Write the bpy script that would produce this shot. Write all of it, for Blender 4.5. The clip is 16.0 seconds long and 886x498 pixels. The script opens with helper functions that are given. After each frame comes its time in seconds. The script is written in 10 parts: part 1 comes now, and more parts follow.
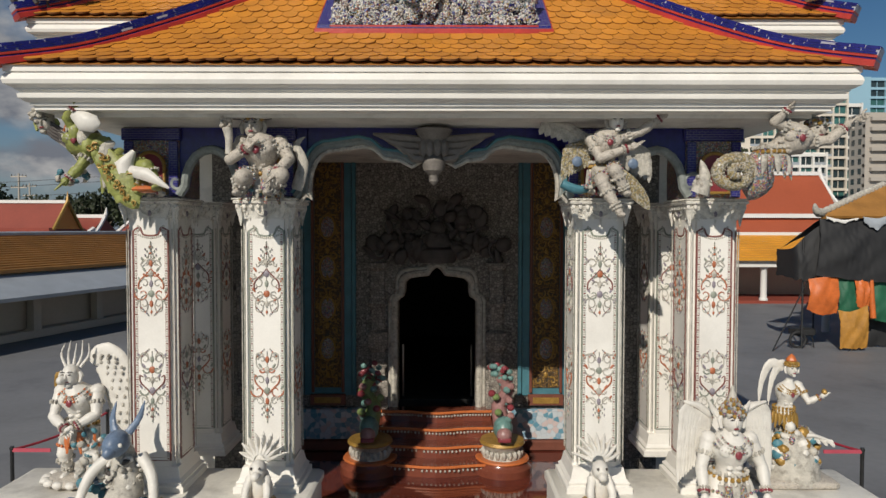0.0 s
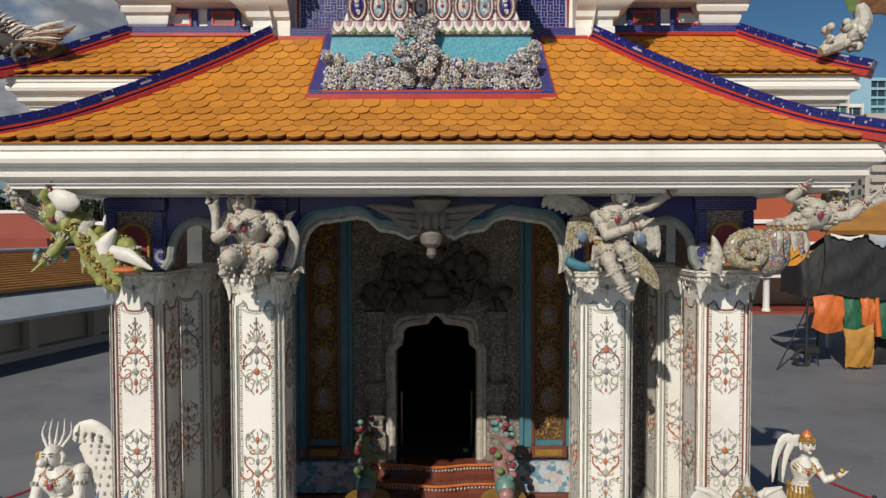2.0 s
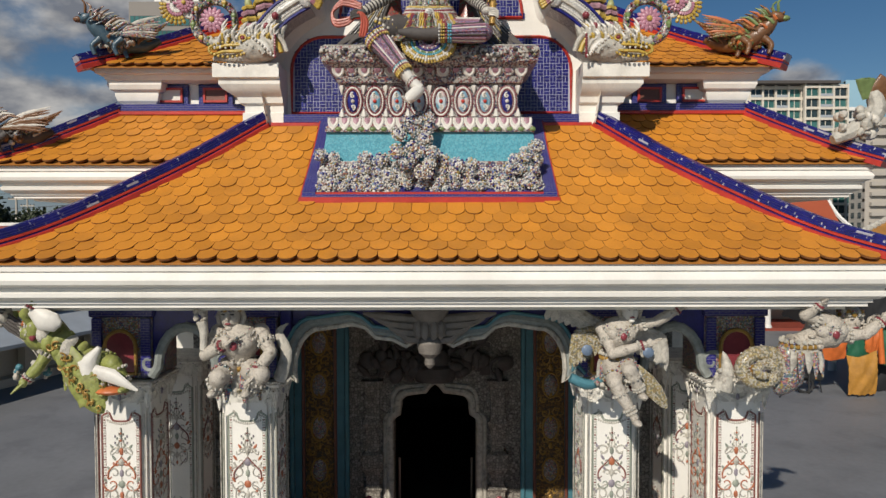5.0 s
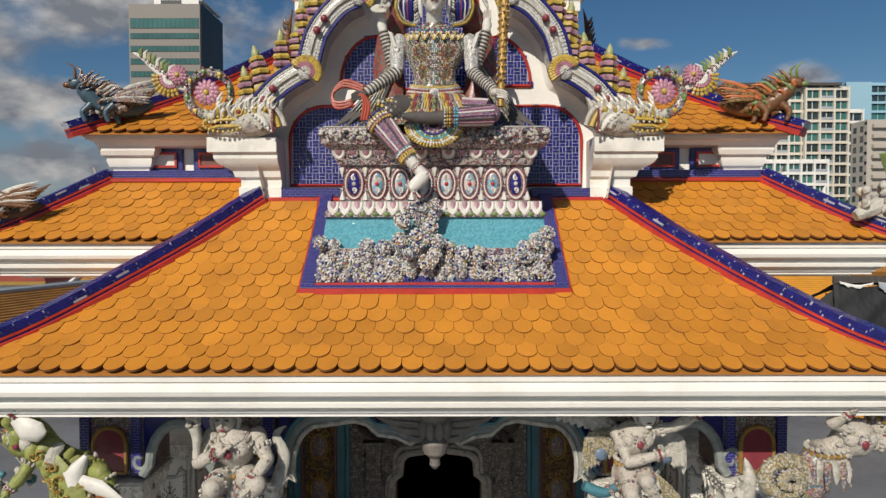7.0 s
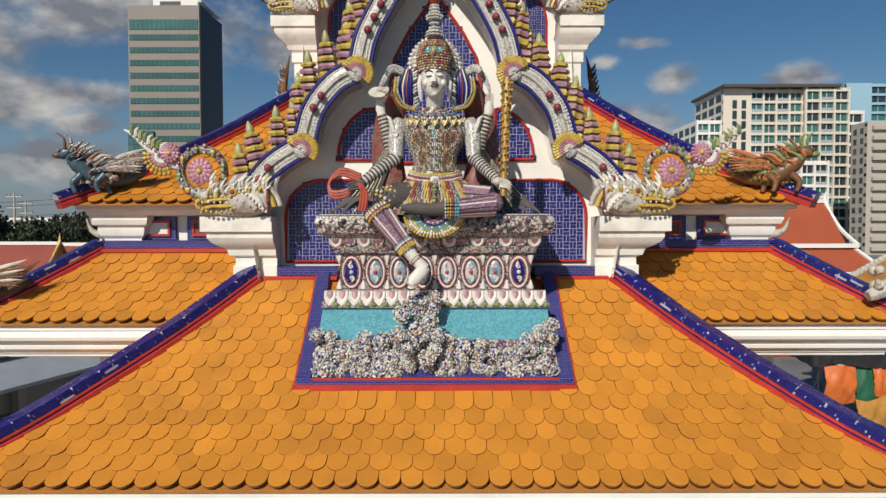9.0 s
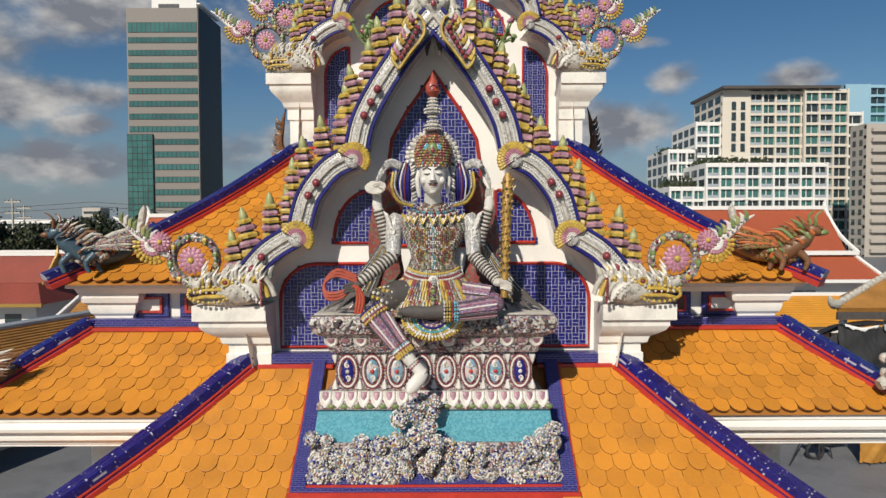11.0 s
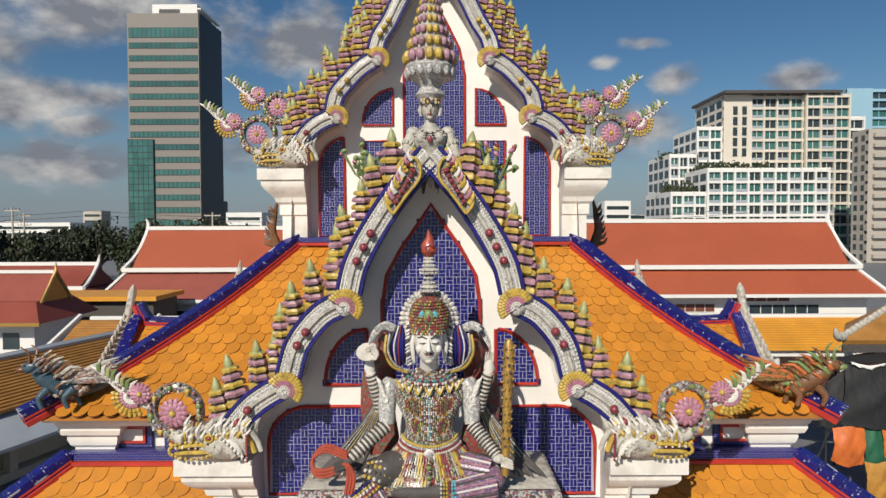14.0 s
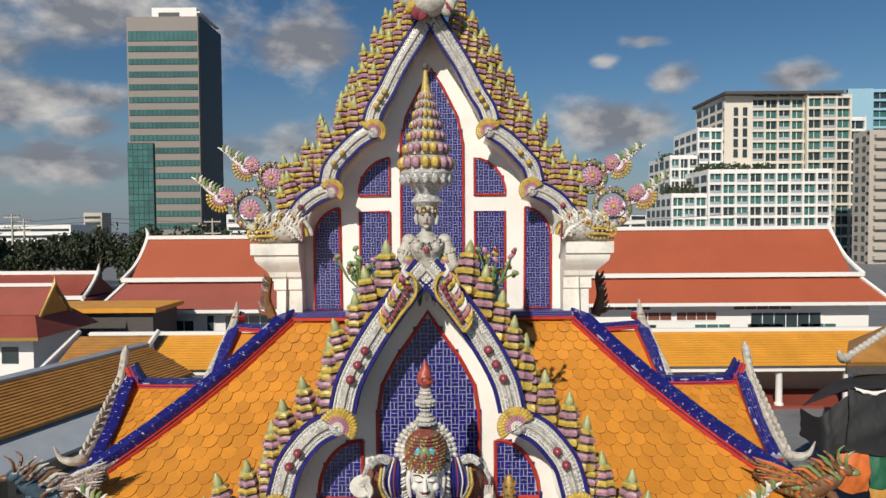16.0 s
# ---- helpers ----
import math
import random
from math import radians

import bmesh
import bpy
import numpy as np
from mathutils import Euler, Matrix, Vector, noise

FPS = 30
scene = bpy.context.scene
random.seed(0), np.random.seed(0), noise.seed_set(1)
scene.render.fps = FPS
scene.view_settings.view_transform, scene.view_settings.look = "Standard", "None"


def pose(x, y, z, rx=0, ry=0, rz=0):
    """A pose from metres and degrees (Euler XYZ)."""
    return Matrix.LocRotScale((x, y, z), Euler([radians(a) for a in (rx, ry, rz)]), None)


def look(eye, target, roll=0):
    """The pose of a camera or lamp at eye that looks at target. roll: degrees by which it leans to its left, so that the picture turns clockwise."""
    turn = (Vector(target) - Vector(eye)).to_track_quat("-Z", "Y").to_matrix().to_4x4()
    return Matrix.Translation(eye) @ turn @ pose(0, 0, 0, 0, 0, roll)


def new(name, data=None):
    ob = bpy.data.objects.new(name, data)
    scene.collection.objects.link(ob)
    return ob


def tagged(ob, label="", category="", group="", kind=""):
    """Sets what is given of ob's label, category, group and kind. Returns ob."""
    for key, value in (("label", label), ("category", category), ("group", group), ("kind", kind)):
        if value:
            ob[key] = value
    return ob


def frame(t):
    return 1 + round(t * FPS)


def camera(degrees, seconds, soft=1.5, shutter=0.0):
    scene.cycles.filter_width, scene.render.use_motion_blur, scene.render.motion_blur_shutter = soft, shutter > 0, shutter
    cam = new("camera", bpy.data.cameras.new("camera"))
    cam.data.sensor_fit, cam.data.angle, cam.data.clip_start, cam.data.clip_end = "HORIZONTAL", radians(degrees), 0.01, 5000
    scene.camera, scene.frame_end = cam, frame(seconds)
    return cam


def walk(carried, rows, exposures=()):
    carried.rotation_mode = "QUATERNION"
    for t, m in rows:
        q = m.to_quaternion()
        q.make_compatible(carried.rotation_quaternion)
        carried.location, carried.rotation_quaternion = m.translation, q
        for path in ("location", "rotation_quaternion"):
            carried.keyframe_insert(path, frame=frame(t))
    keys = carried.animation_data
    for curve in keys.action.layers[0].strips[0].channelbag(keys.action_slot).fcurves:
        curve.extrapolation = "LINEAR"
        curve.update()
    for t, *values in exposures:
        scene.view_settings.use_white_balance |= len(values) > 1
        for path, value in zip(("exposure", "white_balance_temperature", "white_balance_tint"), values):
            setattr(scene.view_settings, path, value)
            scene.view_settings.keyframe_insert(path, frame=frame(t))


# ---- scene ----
cam = camera(68.4, 16.0)
# seconds, eye, target, roll
PATH = [
    (0.0, (0.091, 0.008, 4.652), (0.091, 2.007, 4.587), 0.1),
    (0.5, (0.087, 0.146, 4.809), (0.087, 2.145, 4.745), 0.0),
    (1.0, (0.080, 0.245, 4.998), (0.080, 2.244, 4.933), 0.0),
    (1.5, (0.107, 0.298, 5.178), (0.106, 2.297, 5.113), -0.0),
    (2.0, (0.109, 0.331, 5.348), (0.108, 2.330, 5.283), -0.1),
    (2.5, (0.111, 0.340, 5.508), (0.111, 2.338, 5.443), -0.1),
    (3.0, (0.119, 0.368, 5.665), (0.119, 2.367, 5.599), -0.1),
    (3.5, (0.113, 0.455, 5.815), (0.113, 2.454, 5.750), -0.1),
    (4.0, (0.138, 0.499, 5.963), (0.138, 2.498, 5.899), -0.1),
    (6.5, (0.073, 0.831, 6.895), (0.074, 2.830, 6.831), -0.1),
    (7.0, (0.071, 0.910, 7.093), (0.071, 2.909, 7.029), -0.1),
    (7.5, (0.098, 0.964, 7.297), (0.099, 2.963, 7.232), -0.1),
    (8.0, (0.093, 1.007, 7.479), (0.093, 3.006, 7.414), -0.1),
    (8.5, (0.063, 1.066, 7.677), (0.062, 3.065, 7.611), -0.0),
    (9.0, (0.065, 1.125, 7.868), (0.066, 3.124, 7.801), -0.1),
    (11.5, (0.073, 1.375, 8.881), (0.076, 3.374, 8.813), -0.2),
    (12.0, (0.081, 1.434, 9.081), (0.084, 3.433, 9.015), -0.2),
    (12.5, (0.104, 1.500, 9.304), (0.107, 3.499, 9.238), -0.2),
    (13.0, (0.110, 1.558, 9.520), (0.111, 3.556, 9.454), -0.2),
    (13.5, (0.079, 1.641, 9.736), (0.080, 3.640, 9.672), -0.2),
    (14.0, (0.108, 1.706, 9.946), (0.108, 3.705, 9.881), -0.2),
    (14.5, (0.113, 1.784, 10.171), (0.113, 3.783, 10.106), -0.3),
    (15.0, (0.100, 1.816, 10.419), (0.098, 3.815, 10.353), -0.4),
    (15.5, (0.106, 1.869, 10.651), (0.105, 3.868, 10.584), -0.3),
    (16.0, (0.142, 1.948, 10.888), (0.140, 3.947, 10.821), -0.4),
]
walk(cam, [(t, look(eye, target, roll)) for t, eye, target, roll in PATH], [(0.0, -0.32), (4.0, -0.25), (9.0, -0.12), (16.0, -0.02)])
# ---- world and sun ----
SUN_WAY = Vector((0.42, 1.0, -0.76))
sun_data = bpy.data.lights.new("sun", "SUN")
sun_data.energy, sun_data.angle, sun_data.color = 4.8, radians(0.6), (1.0, 0.93, 0.82)
sun = new("sun", sun_data)
sun.matrix_world = look((-20, -45, 40), Vector((-20, -45, 40)) + SUN_WAY)

world = bpy.data.worlds.new("sky")
scene.world = world
world.use_nodes = True
wn, wl = world.node_tree.nodes, world.node_tree.links
wn.clear()


def wnode(kind, **values):
    n = wn.new(kind)
    for key, value in values.items():
        if key == "op":
            n.operation = value
        else:
            n.inputs[int(key[1:])].default_value = value
    return n


sky = wn.new("ShaderNodeTexSky")
sky.sky_type, sky.sun_disc = "NISHITA", False
sky.sun_elevation, sky.sun_rotation = radians(35), radians(203)
sky.air_density, sky.dust_density, sky.ozone_density = 1.0, 0.1, 2.5
coord = wn.new("ShaderNodeTexCoord")
cloud_noise = wn.new("ShaderNodeTexNoise")
cloud_noise.inputs["Scale"].default_value = 9.0
cloud_noise.inputs["Detail"].default_value = 9.0
cloud_noise.inputs["Roughness"].default_value = 0.58
stretch = wn.new("ShaderNodeMapping")
stretch.inputs["Scale"].default_value = (1.0, 1.0, 1.7)
wl.new(coord.outputs["Generated"], stretch.inputs["Vector"])
wl.new(stretch.outputs[0], cloud_noise.inputs["Vector"])
# banks of cumulus: side, height over the horizon (both as slopes from the eye), half width, half height
CLOUDS = [(-0.55, 0.16, 0.07, 0.025), (-0.68, 0.28, 0.13, 0.07), (-0.60, 0.10, 0.16, 0.04), (-0.36, 0.30, 0.14, 0.07),
          (-0.21, 0.28, 0.10, 0.09), (0.25, 0.15, 0.11, 0.06), (0.35, 0.225, 0.045, 0.03), (0.31, 0.28, 0.05, 0.014),
          (0.245, 0.25, 0.03, 0.018), (0.54, 0.23, 0.07, 0.03), (-0.62, 0.40, 0.30, 0.10), (-0.2, 0.12, 0.2, 0.05), (-0.56, 0.34, 0.2, 0.08), (-0.62, 0.2, 0.2, 0.05)]
parted = wn.new("ShaderNodeSeparateXYZ")
wl.new(coord.outputs["Generated"], parted.inputs[0])
ahead = wnode("ShaderNodeMath", op="MAXIMUM", i1=0.05)
wl.new(parted.outputs["Y"], ahead.inputs[0])
side = wnode("ShaderNodeMath", op="DIVIDE")
rise = wnode("ShaderNodeMath", op="DIVIDE")
for n, out in ((side, "X"), (rise, "Z")):
    wl.new(parted.outputs[out], n.inputs[0])
    wl.new(ahead.outputs[0], n.inputs[1])
total = None
for cx, cz, rx, rz in CLOUDS:
    terms = []
    for n, c, r in ((side, cx, rx), (rise, cz, rz)):
        a = wnode("ShaderNodeMath", op="SUBTRACT", i1=c)
        wl.new(n.outputs[0], a.inputs[0])
        b = wnode("ShaderNodeMath", op="DIVIDE", i1=r)
        wl.new(a.outputs[0], b.inputs[0])
        p = wnode("ShaderNodeMath", op="MULTIPLY")
        wl.new(b.outputs[0], p.inputs[0])
        wl.new(b.outputs[0], p.inputs[1])
        terms.append(p)
    s = wnode("ShaderNodeMath", op="ADD")
    wl.new(terms[0].outputs[0], s.inputs[0])
    wl.new(terms[1].outputs[0], s.inputs[1])
    g = wnode("ShaderNodeMath", op="MULTIPLY", i1=-0.9)
    wl.new(s.outputs[0], g.inputs[0])
    e = wnode("ShaderNodeMath", op="EXPONENT")
    wl.new(g.outputs[0], e.inputs[0])
    if total is None:
        total = e
    else:
        j = wnode("ShaderNodeMath", op="MAXIMUM")
        wl.new(total.outputs[0], j.inputs[0])
        wl.new(e.outputs[0], j.inputs[1])
        total = j
mass = wnode("ShaderNodeMath", op="MULTIPLY_ADD", i1=0.52)
wl.new(total.outputs[0], mass.inputs[0])
wl.new(cloud_noise.outputs["Fac"], mass.inputs[2])
cover = wn.new("ShaderNodeMapRange")
cover.interpolation_type = "SMOOTHSTEP"
cover.inputs["From Min"].default_value, cover.inputs["From Max"].default_value = 0.68, 1.02
wl.new(mass.outputs[0], cover.inputs["Value"])
tone = wn.new("ShaderNodeValToRGB")
tone.color_ramp.elements[0].position, tone.color_ramp.elements[0].color = 0.42, (4.0, 4.3, 5.0, 1)
tone.color_ramp.elements[1].position, tone.color_ramp.elements[1].color = 0.66, (11.5, 11.2, 10.8, 1)
puff = wn.new("ShaderNodeTexNoise")
puff.inputs["Scale"].default_value = 14.0
puff.inputs["Detail"].default_value = 6.0
wl.new(stretch.outputs[0], puff.inputs["Vector"])
wl.new(puff.outputs["Fac"], tone.inputs[0])
mixed = wn.new("ShaderNodeMix")
mixed.data_type = "RGBA"
wl.new(cover.outputs[0], mixed.inputs[0])
depth = wn.new("ShaderNodeHueSaturation")
depth.inputs["Saturation"].default_value, depth.inputs["Value"].default_value = 1.25, 1.2
wl.new(sky.outputs[0], depth.inputs["Color"])
haze = wn.new("ShaderNodeMix")
haze.data_type = "RGBA"
haze_fall = wn.new("ShaderNodeMapRange")
haze_fall.inputs["From Min"].default_value, haze_fall.inputs["From Max"].default_value = 0.0, 0.22
haze_fall.inputs["To Min"].default_value, haze_fall.inputs["To Max"].default_value = 0.85, 0.0
wl.new(rise.outputs[0], haze_fall.inputs["Value"])
wl.new(haze_fall.outputs[0], haze.inputs[0])
wl.new(depth.outputs[0], haze.inputs[6])
haze.inputs[7].default_value = (3.2, 4.3, 5.9, 1)
wl.new(haze.outputs[2], mixed.inputs[6])
wl.new(tone.outputs[0], mixed.inputs[7])
background = wn.new("ShaderNodeBackground")
background.inputs["Strength"].default_value = 0.05
wl.new(mixed.outputs[2], background.inputs["Color"])
wl.new(background.outputs[0], wn.new("ShaderNodeOutputWorld").inputs[0])


# ---- materials ----
def mat(name, col, rough=0.55, var=0.18, scale=3.0, bump=0.15, bscale=45.0, metal=0.0, rand=0.0, dirt=None, dirt_amount=0.35,
        dirt_scale=1.2, coat=0.0, island=0.0):
    """A painted, glazed or stony surface: colour that varies at two scales, stains, and a fine relief."""
    m = bpy.data.materials.new(name)
    m.use_nodes = True
    nt = m.node_tree
    b = nt.nodes["Principled BSDF"]
    b.inputs["Roughness"].default_value, b.inputs["Metallic"].default_value = rough, metal
    b.inputs["Coat Weight"].default_value = coat
    geo = nt.nodes.new("ShaderNodeNewGeometry")
    n1, n2 = nt.nodes.new("ShaderNodeTexNoise"), nt.nodes.new("ShaderNodeTexNoise")
    n1.inputs["Scale"].default_value, n1.inputs["Detail"].default_value = scale, 6
    n2.inputs["Scale"].default_value, n2.inputs["Detail"].default_value = bscale, 4
    for n in (n1, n2):
        nt.links.new(geo.outputs["Position"], n.inputs["Vector"])
    add = nt.nodes.new("ShaderNodeMath")
    add.operation = "MULTIPLY_ADD"
    add.inputs[1].default_value = 0.5
    nt.links.new(n2.outputs["Fac"], add.inputs[0])
    nt.links.new(n1.outputs["Fac"], add.inputs[2])
    last = add
    if rand:
        info = nt.nodes.new("ShaderNodeObjectInfo")
        r = nt.nodes.new("ShaderNodeMath")
        r.operation = "MULTIPLY_ADD"
        r.inputs[1].default_value = rand
        nt.links.new(info.outputs["Random"], r.inputs[0])
        nt.links.new(last.outputs[0], r.inputs[2])
        last = r
    if island:
        r = nt.nodes.new("ShaderNodeMath")
        r.operation = "MULTIPLY_ADD"
        r.inputs[1].default_value = island
        nt.links.new(geo.outputs["Random Per Island"], r.inputs[0])
        nt.links.new(last.outputs[0], r.inputs[2])
        last = r
    rng = nt.nodes.new("ShaderNodeMapRange")
    rng.inputs["From Min"].default_value, rng.inputs["From Max"].default_value = 0.45, 1.05 + rand + island
    rng.inputs["To Min"].default_value, rng.inputs["To Max"].default_value = 1 - var, 1 + var
    nt.links.new(last.outputs[0], rng.inputs["Value"])
    mul = nt.nodes.new("ShaderNodeMix")
    mul.data_type, mul.blend_type = "RGBA", "MULTIPLY"
    mul.inputs[0].default_value = 1
    mul.inputs[6].default_value = (*col, 1)
    nt.links.new(rng.outputs[0], mul.inputs[7])
    out = mul.outputs[2]
    if dirt:
        n3 = nt.nodes.new("ShaderNodeTexNoise")
        n3.inputs["Scale"].default_value, n3.inputs["Detail"].default_value = dirt_scale, 8
        n3.inputs["Roughness"].default_value = 0.65
        nt.links.new(geo.outputs["Position"], n3.inputs["Vector"])
        r3 = nt.nodes.new("ShaderNodeMapRange")
        r3.inputs["From Min"].default_value, r3.inputs["From Max"].default_value = 0.5, 0.72
        r3.inputs["To Max"].default_value = dirt_amount
        nt.links.new(n3.outputs["Fac"], r3.inputs["Value"])
        d = nt.nodes.new("ShaderNodeMix")
        d.data_type = "RGBA"
        nt.links.new(r3.outputs[0], d.inputs[0])
        nt.links.new(out, d.inputs[6])
        d.inputs[7].default_value = (*dirt, 1)
        out = d.outputs[2]
    nt.links.new(out, b.inputs["Base Color"])
    if bump:
        bm_ = nt.nodes.new("ShaderNodeBump")
        bm_.inputs["Strength"].default_value, bm_.inputs["Distance"].default_value = bump, 0.01
        nt.links.new(n2.outputs["Fac"], bm_.inputs["Height"])
        nt.links.new(bm_.outputs[0], b.inputs["Normal"])
    return m


def mosaic(name, palette, scale=28.0, grout=(0.45, 0.42, 0.38), rough=0.3, gap=0.06, bump=0.6):
    """Small set pieces of glazed ware in the palette's colours, with sunk grout."""
    m = bpy.data.materials.new(name)
    m.use_nodes = True
    nt = m.node_tree
    b = nt.nodes["Principled BSDF"]
    b.inputs["Roughness"].default_value = rough
    geo = nt.nodes.new("ShaderNodeNewGeometry")
    cells, edges = nt.nodes.new("ShaderNodeTexVoronoi"), nt.nodes.new("ShaderNodeTexVoronoi")
    edges.feature = "DISTANCE_TO_EDGE"
    for v in (cells, edges):
        v.inputs["Scale"].default_value = scale
        v.inputs["Randomness"].default_value = 0.8
        nt.links.new(geo.outputs["Position"], v.inputs["Vector"])
    sep = nt.nodes.new("ShaderNodeSeparateColor")
    nt.links.new(cells.outputs["Color"], sep.inputs[0])
    ramp = nt.nodes.new("ShaderNodeValToRGB")
    ramp.color_ramp.interpolation = "CONSTANT"
    while len(ramp.color_ramp.elements) < len(palette):
        ramp.color_ramp.elements.new(0.5)
    for i, c in enumerate(palette):
        ramp.color_ramp.elements[i].position = i / len(palette)
        ramp.color_ramp.elements[i].color = (*c, 1)
    nt.links.new(sep.outputs[0], ramp.inputs[0])
    step = nt.nodes.new("ShaderNodeMapRange")
    step.inputs["From Max"].default_value = gap
    nt.links.new(edges.outputs["Distance"], step.inputs["Value"])
    mx = nt.nodes.new("ShaderNodeMix")
    mx.data_type = "RGBA"
    nt.links.new(step.outputs[0], mx.inputs[0])
    mx.inputs[6].default_value = (*grout, 1)
    nt.links.new(ramp.outputs[0], mx.inputs[7])
    nt.links.new(mx.outputs[2], b.inputs["Base Color"])
    bp = nt.nodes.new("ShaderNodeBump")
    bp.inputs["Strength"].default_value, bp.inputs["Distance"].default_value = bump, 0.008
    nt.links.new(step.outputs[0], bp.inputs["Height"])
    nt.links.new(bp.outputs[0], b.inputs["Normal"])
    return m


def brickwork(name, one, two, joint):
    """Narrow glazed strips in courses, with pale joints."""
    m = bpy.data.materials.new(name)
    m.use_nodes = True
    nt = m.node_tree
    b = nt.nodes["Principled BSDF"]
    b.inputs["Roughness"].default_value = 0.3
    geo, parts, up, flat = nt.nodes.new("ShaderNodeNewGeometry"), nt.nodes.new("ShaderNodeSeparateXYZ"), nt.nodes.new("ShaderNodeMath"), nt.nodes.new("ShaderNodeCombineXYZ")
    nt.links.new(geo.outputs["Position"], parts.inputs[0])
    nt.links.new(parts.outputs["Y"], up.inputs[0])
    nt.links.new(parts.outputs["Z"], up.inputs[1])
    nt.links.new(parts.outputs["X"], flat.inputs[0])
    nt.links.new(up.outputs[0], flat.inputs[1])
    t = nt.nodes.new("ShaderNodeTexBrick")
    nt.links.new(flat.outputs[0], t.inputs["Vector"])
    for key, value in (("Scale", 1.0), ("Mortar Size", 0.0022), ("Brick Width", 0.058), ("Row Height", 0.024), ("Mortar Smooth", 0.2)):
        t.inputs[key].default_value = value
    for key, value in (("Color1", one), ("Color2", two), ("Mortar", joint)):
        t.inputs[key].default_value = (*value, 1)
    nt.links.new(t.outputs["Color"], b.inputs["Base Color"])
    bp = nt.nodes.new("ShaderNodeBump")
    bp.invert = True
    bp.inputs["Strength"].default_value, bp.inputs["Distance"].default_value = 0.5, 0.006
    nt.links.new(t.outputs["Fac"], bp.inputs["Height"])
    nt.links.new(bp.outputs[0], b.inputs["Normal"])
    return m


WHITE = mat("white_stucco", (0.78, 0.75, 0.69), 0.6, 0.08, 2.0, 0.12, 60, dirt=(0.42, 0.38, 0.32), dirt_amount=0.3)
WHITE_WORN = mat("weathered_white_stucco", (0.74, 0.71, 0.64), 0.65, 0.1, 2.5, 0.2, 50, dirt=(0.25, 0.23, 0.2), dirt_amount=0.55, dirt_scale=2.2)
CARVED = mat("carved_grey_white_stucco", (0.47, 0.44, 0.38), 0.65, 0.3, 14, 0.9, 70, dirt=(0.10, 0.085, 0.07), dirt_amount=0.8, dirt_scale=13)
CAPITAL = mat("carved_white_stucco", (0.70, 0.67, 0.60), 0.6, 0.2, 12, 0.8, 70, dirt=(0.2, 0.17, 0.14), dirt_amount=0.6, dirt_scale=16)
BOSS = mat("dark_grey_carving", (0.17, 0.15, 0.13), 0.6, 0.3, 12, 0.8, 60)
FACE = mat("clean_white_stucco", (0.66, 0.63, 0.57), 0.5, 0.08, 8, 0.15, 60, dirt=(0.35, 0.31, 0.27), dirt_amount=0.35, dirt_scale=9)
STATUE = mat("pale_painted_stucco", (0.58, 0.54, 0.47), 0.55, 0.25, 12, 0.6, 60, dirt=(0.15, 0.12, 0.10), dirt_amount=0.75, dirt_scale=11)
TILE_REST = mat("orange_glazed_tile_rest", (0.55, 0.215, 0.022), 0.46, 0.26, 1.6, 0.12, 50, island=0.5, dirt=(0.30, 0.13, 0.03), dirt_amount=0.45, dirt_scale=2.5)
TILE = mat("orange_glazed_tile", (0.55, 0.215, 0.022), 0.46, 0.26, 1.6, 0.12, 50, rand=0.5, dirt=(0.30, 0.13, 0.03), dirt_amount=0.4, dirt_scale=2.5)
# bare clay lip, coloured dark to draw the shadow line under each tile
TILE_EDGE = mat("unglazed_edge_shadow_line", (0.20, 0.075, 0.018), 0.75, 0.3, 8, 0.2)
UNDER = mat("dark_roof_bed", (0.36, 0.14, 0.02), 0.7, 0.2, 3, 0.3)
RED = mat("red_glazed_band", (0.42, 0.035, 0.022), 0.35, 0.25, 6, 0.2, 30)
BLUE = mat("cobalt_glazed_tile", (0.012, 0.011, 0.14), 0.3, 0.45, 12, 0.15, 40)
BLUE_MOSAIC = brickwork("cobalt_glazed_strips", (0.013, 0.012, 0.14), (0.022, 0.02, 0.19), (0.17, 0.17, 0.24))
GROUT = mat("pale_grout", (0.36, 0.36, 0.43), 0.8, 0.15, 8, 0.2)
GREY_MOSAIC = mosaic("grey_white_mosaic", [(0.5, 0.48, 0.45), (0.6, 0.58, 0.54), (0.4, 0.39, 0.37), (0.66, 0.64, 0.6), (0.34, 0.33, 0.32)], 75, (0.2, 0.19, 0.18))
MIXED = mosaic("coloured_mosaic", [(0.5, 0.47, 0.42), (0.1, 0.17, 0.22), (0.32, 0.09, 0.06), (0.36, 0.26, 0.06), (0.13, 0.2, 0.15), (0.46, 0.43, 0.38), (0.08, 0.08, 0.2), (0.3, 0.29, 0.28), (0.42, 0.17, 0.2)], 85, (0.10, 0.09, 0.08))
ROBE = mosaic("green_red_mosaic", [(0.08, 0.15, 0.08), (0.25, 0.04, 0.04), (0.3, 0.25, 0.08), (0.06, 0.06, 0.08), (0.4, 0.38, 0.33)], 80, (0.08, 0.08, 0.07))
PURPLE = mosaic("purple_banded_mosaic", [(0.2, 0.12, 0.22), (0.3, 0.17, 0.27), (0.4, 0.33, 0.4), (0.16, 0.1, 0.2), (0.36, 0.12, 0.14)], 90, (0.12, 0.1, 0.12))
TURQ = mosaic("turquoise_mosaic", [(0.10, 0.37, 0.46), (0.13, 0.43, 0.52), (0.09, 0.33, 0.42), (0.16, 0.46, 0.54)], 70, (0.2, 0.4, 0.45), 0.25)
YELLOW = mat("yellow_glaze", (0.48, 0.33, 0.06), 0.42, 0.3, 16, 0.3, dirt=(0.12, 0.08, 0.045), dirt_amount=0.8, dirt_scale=18)
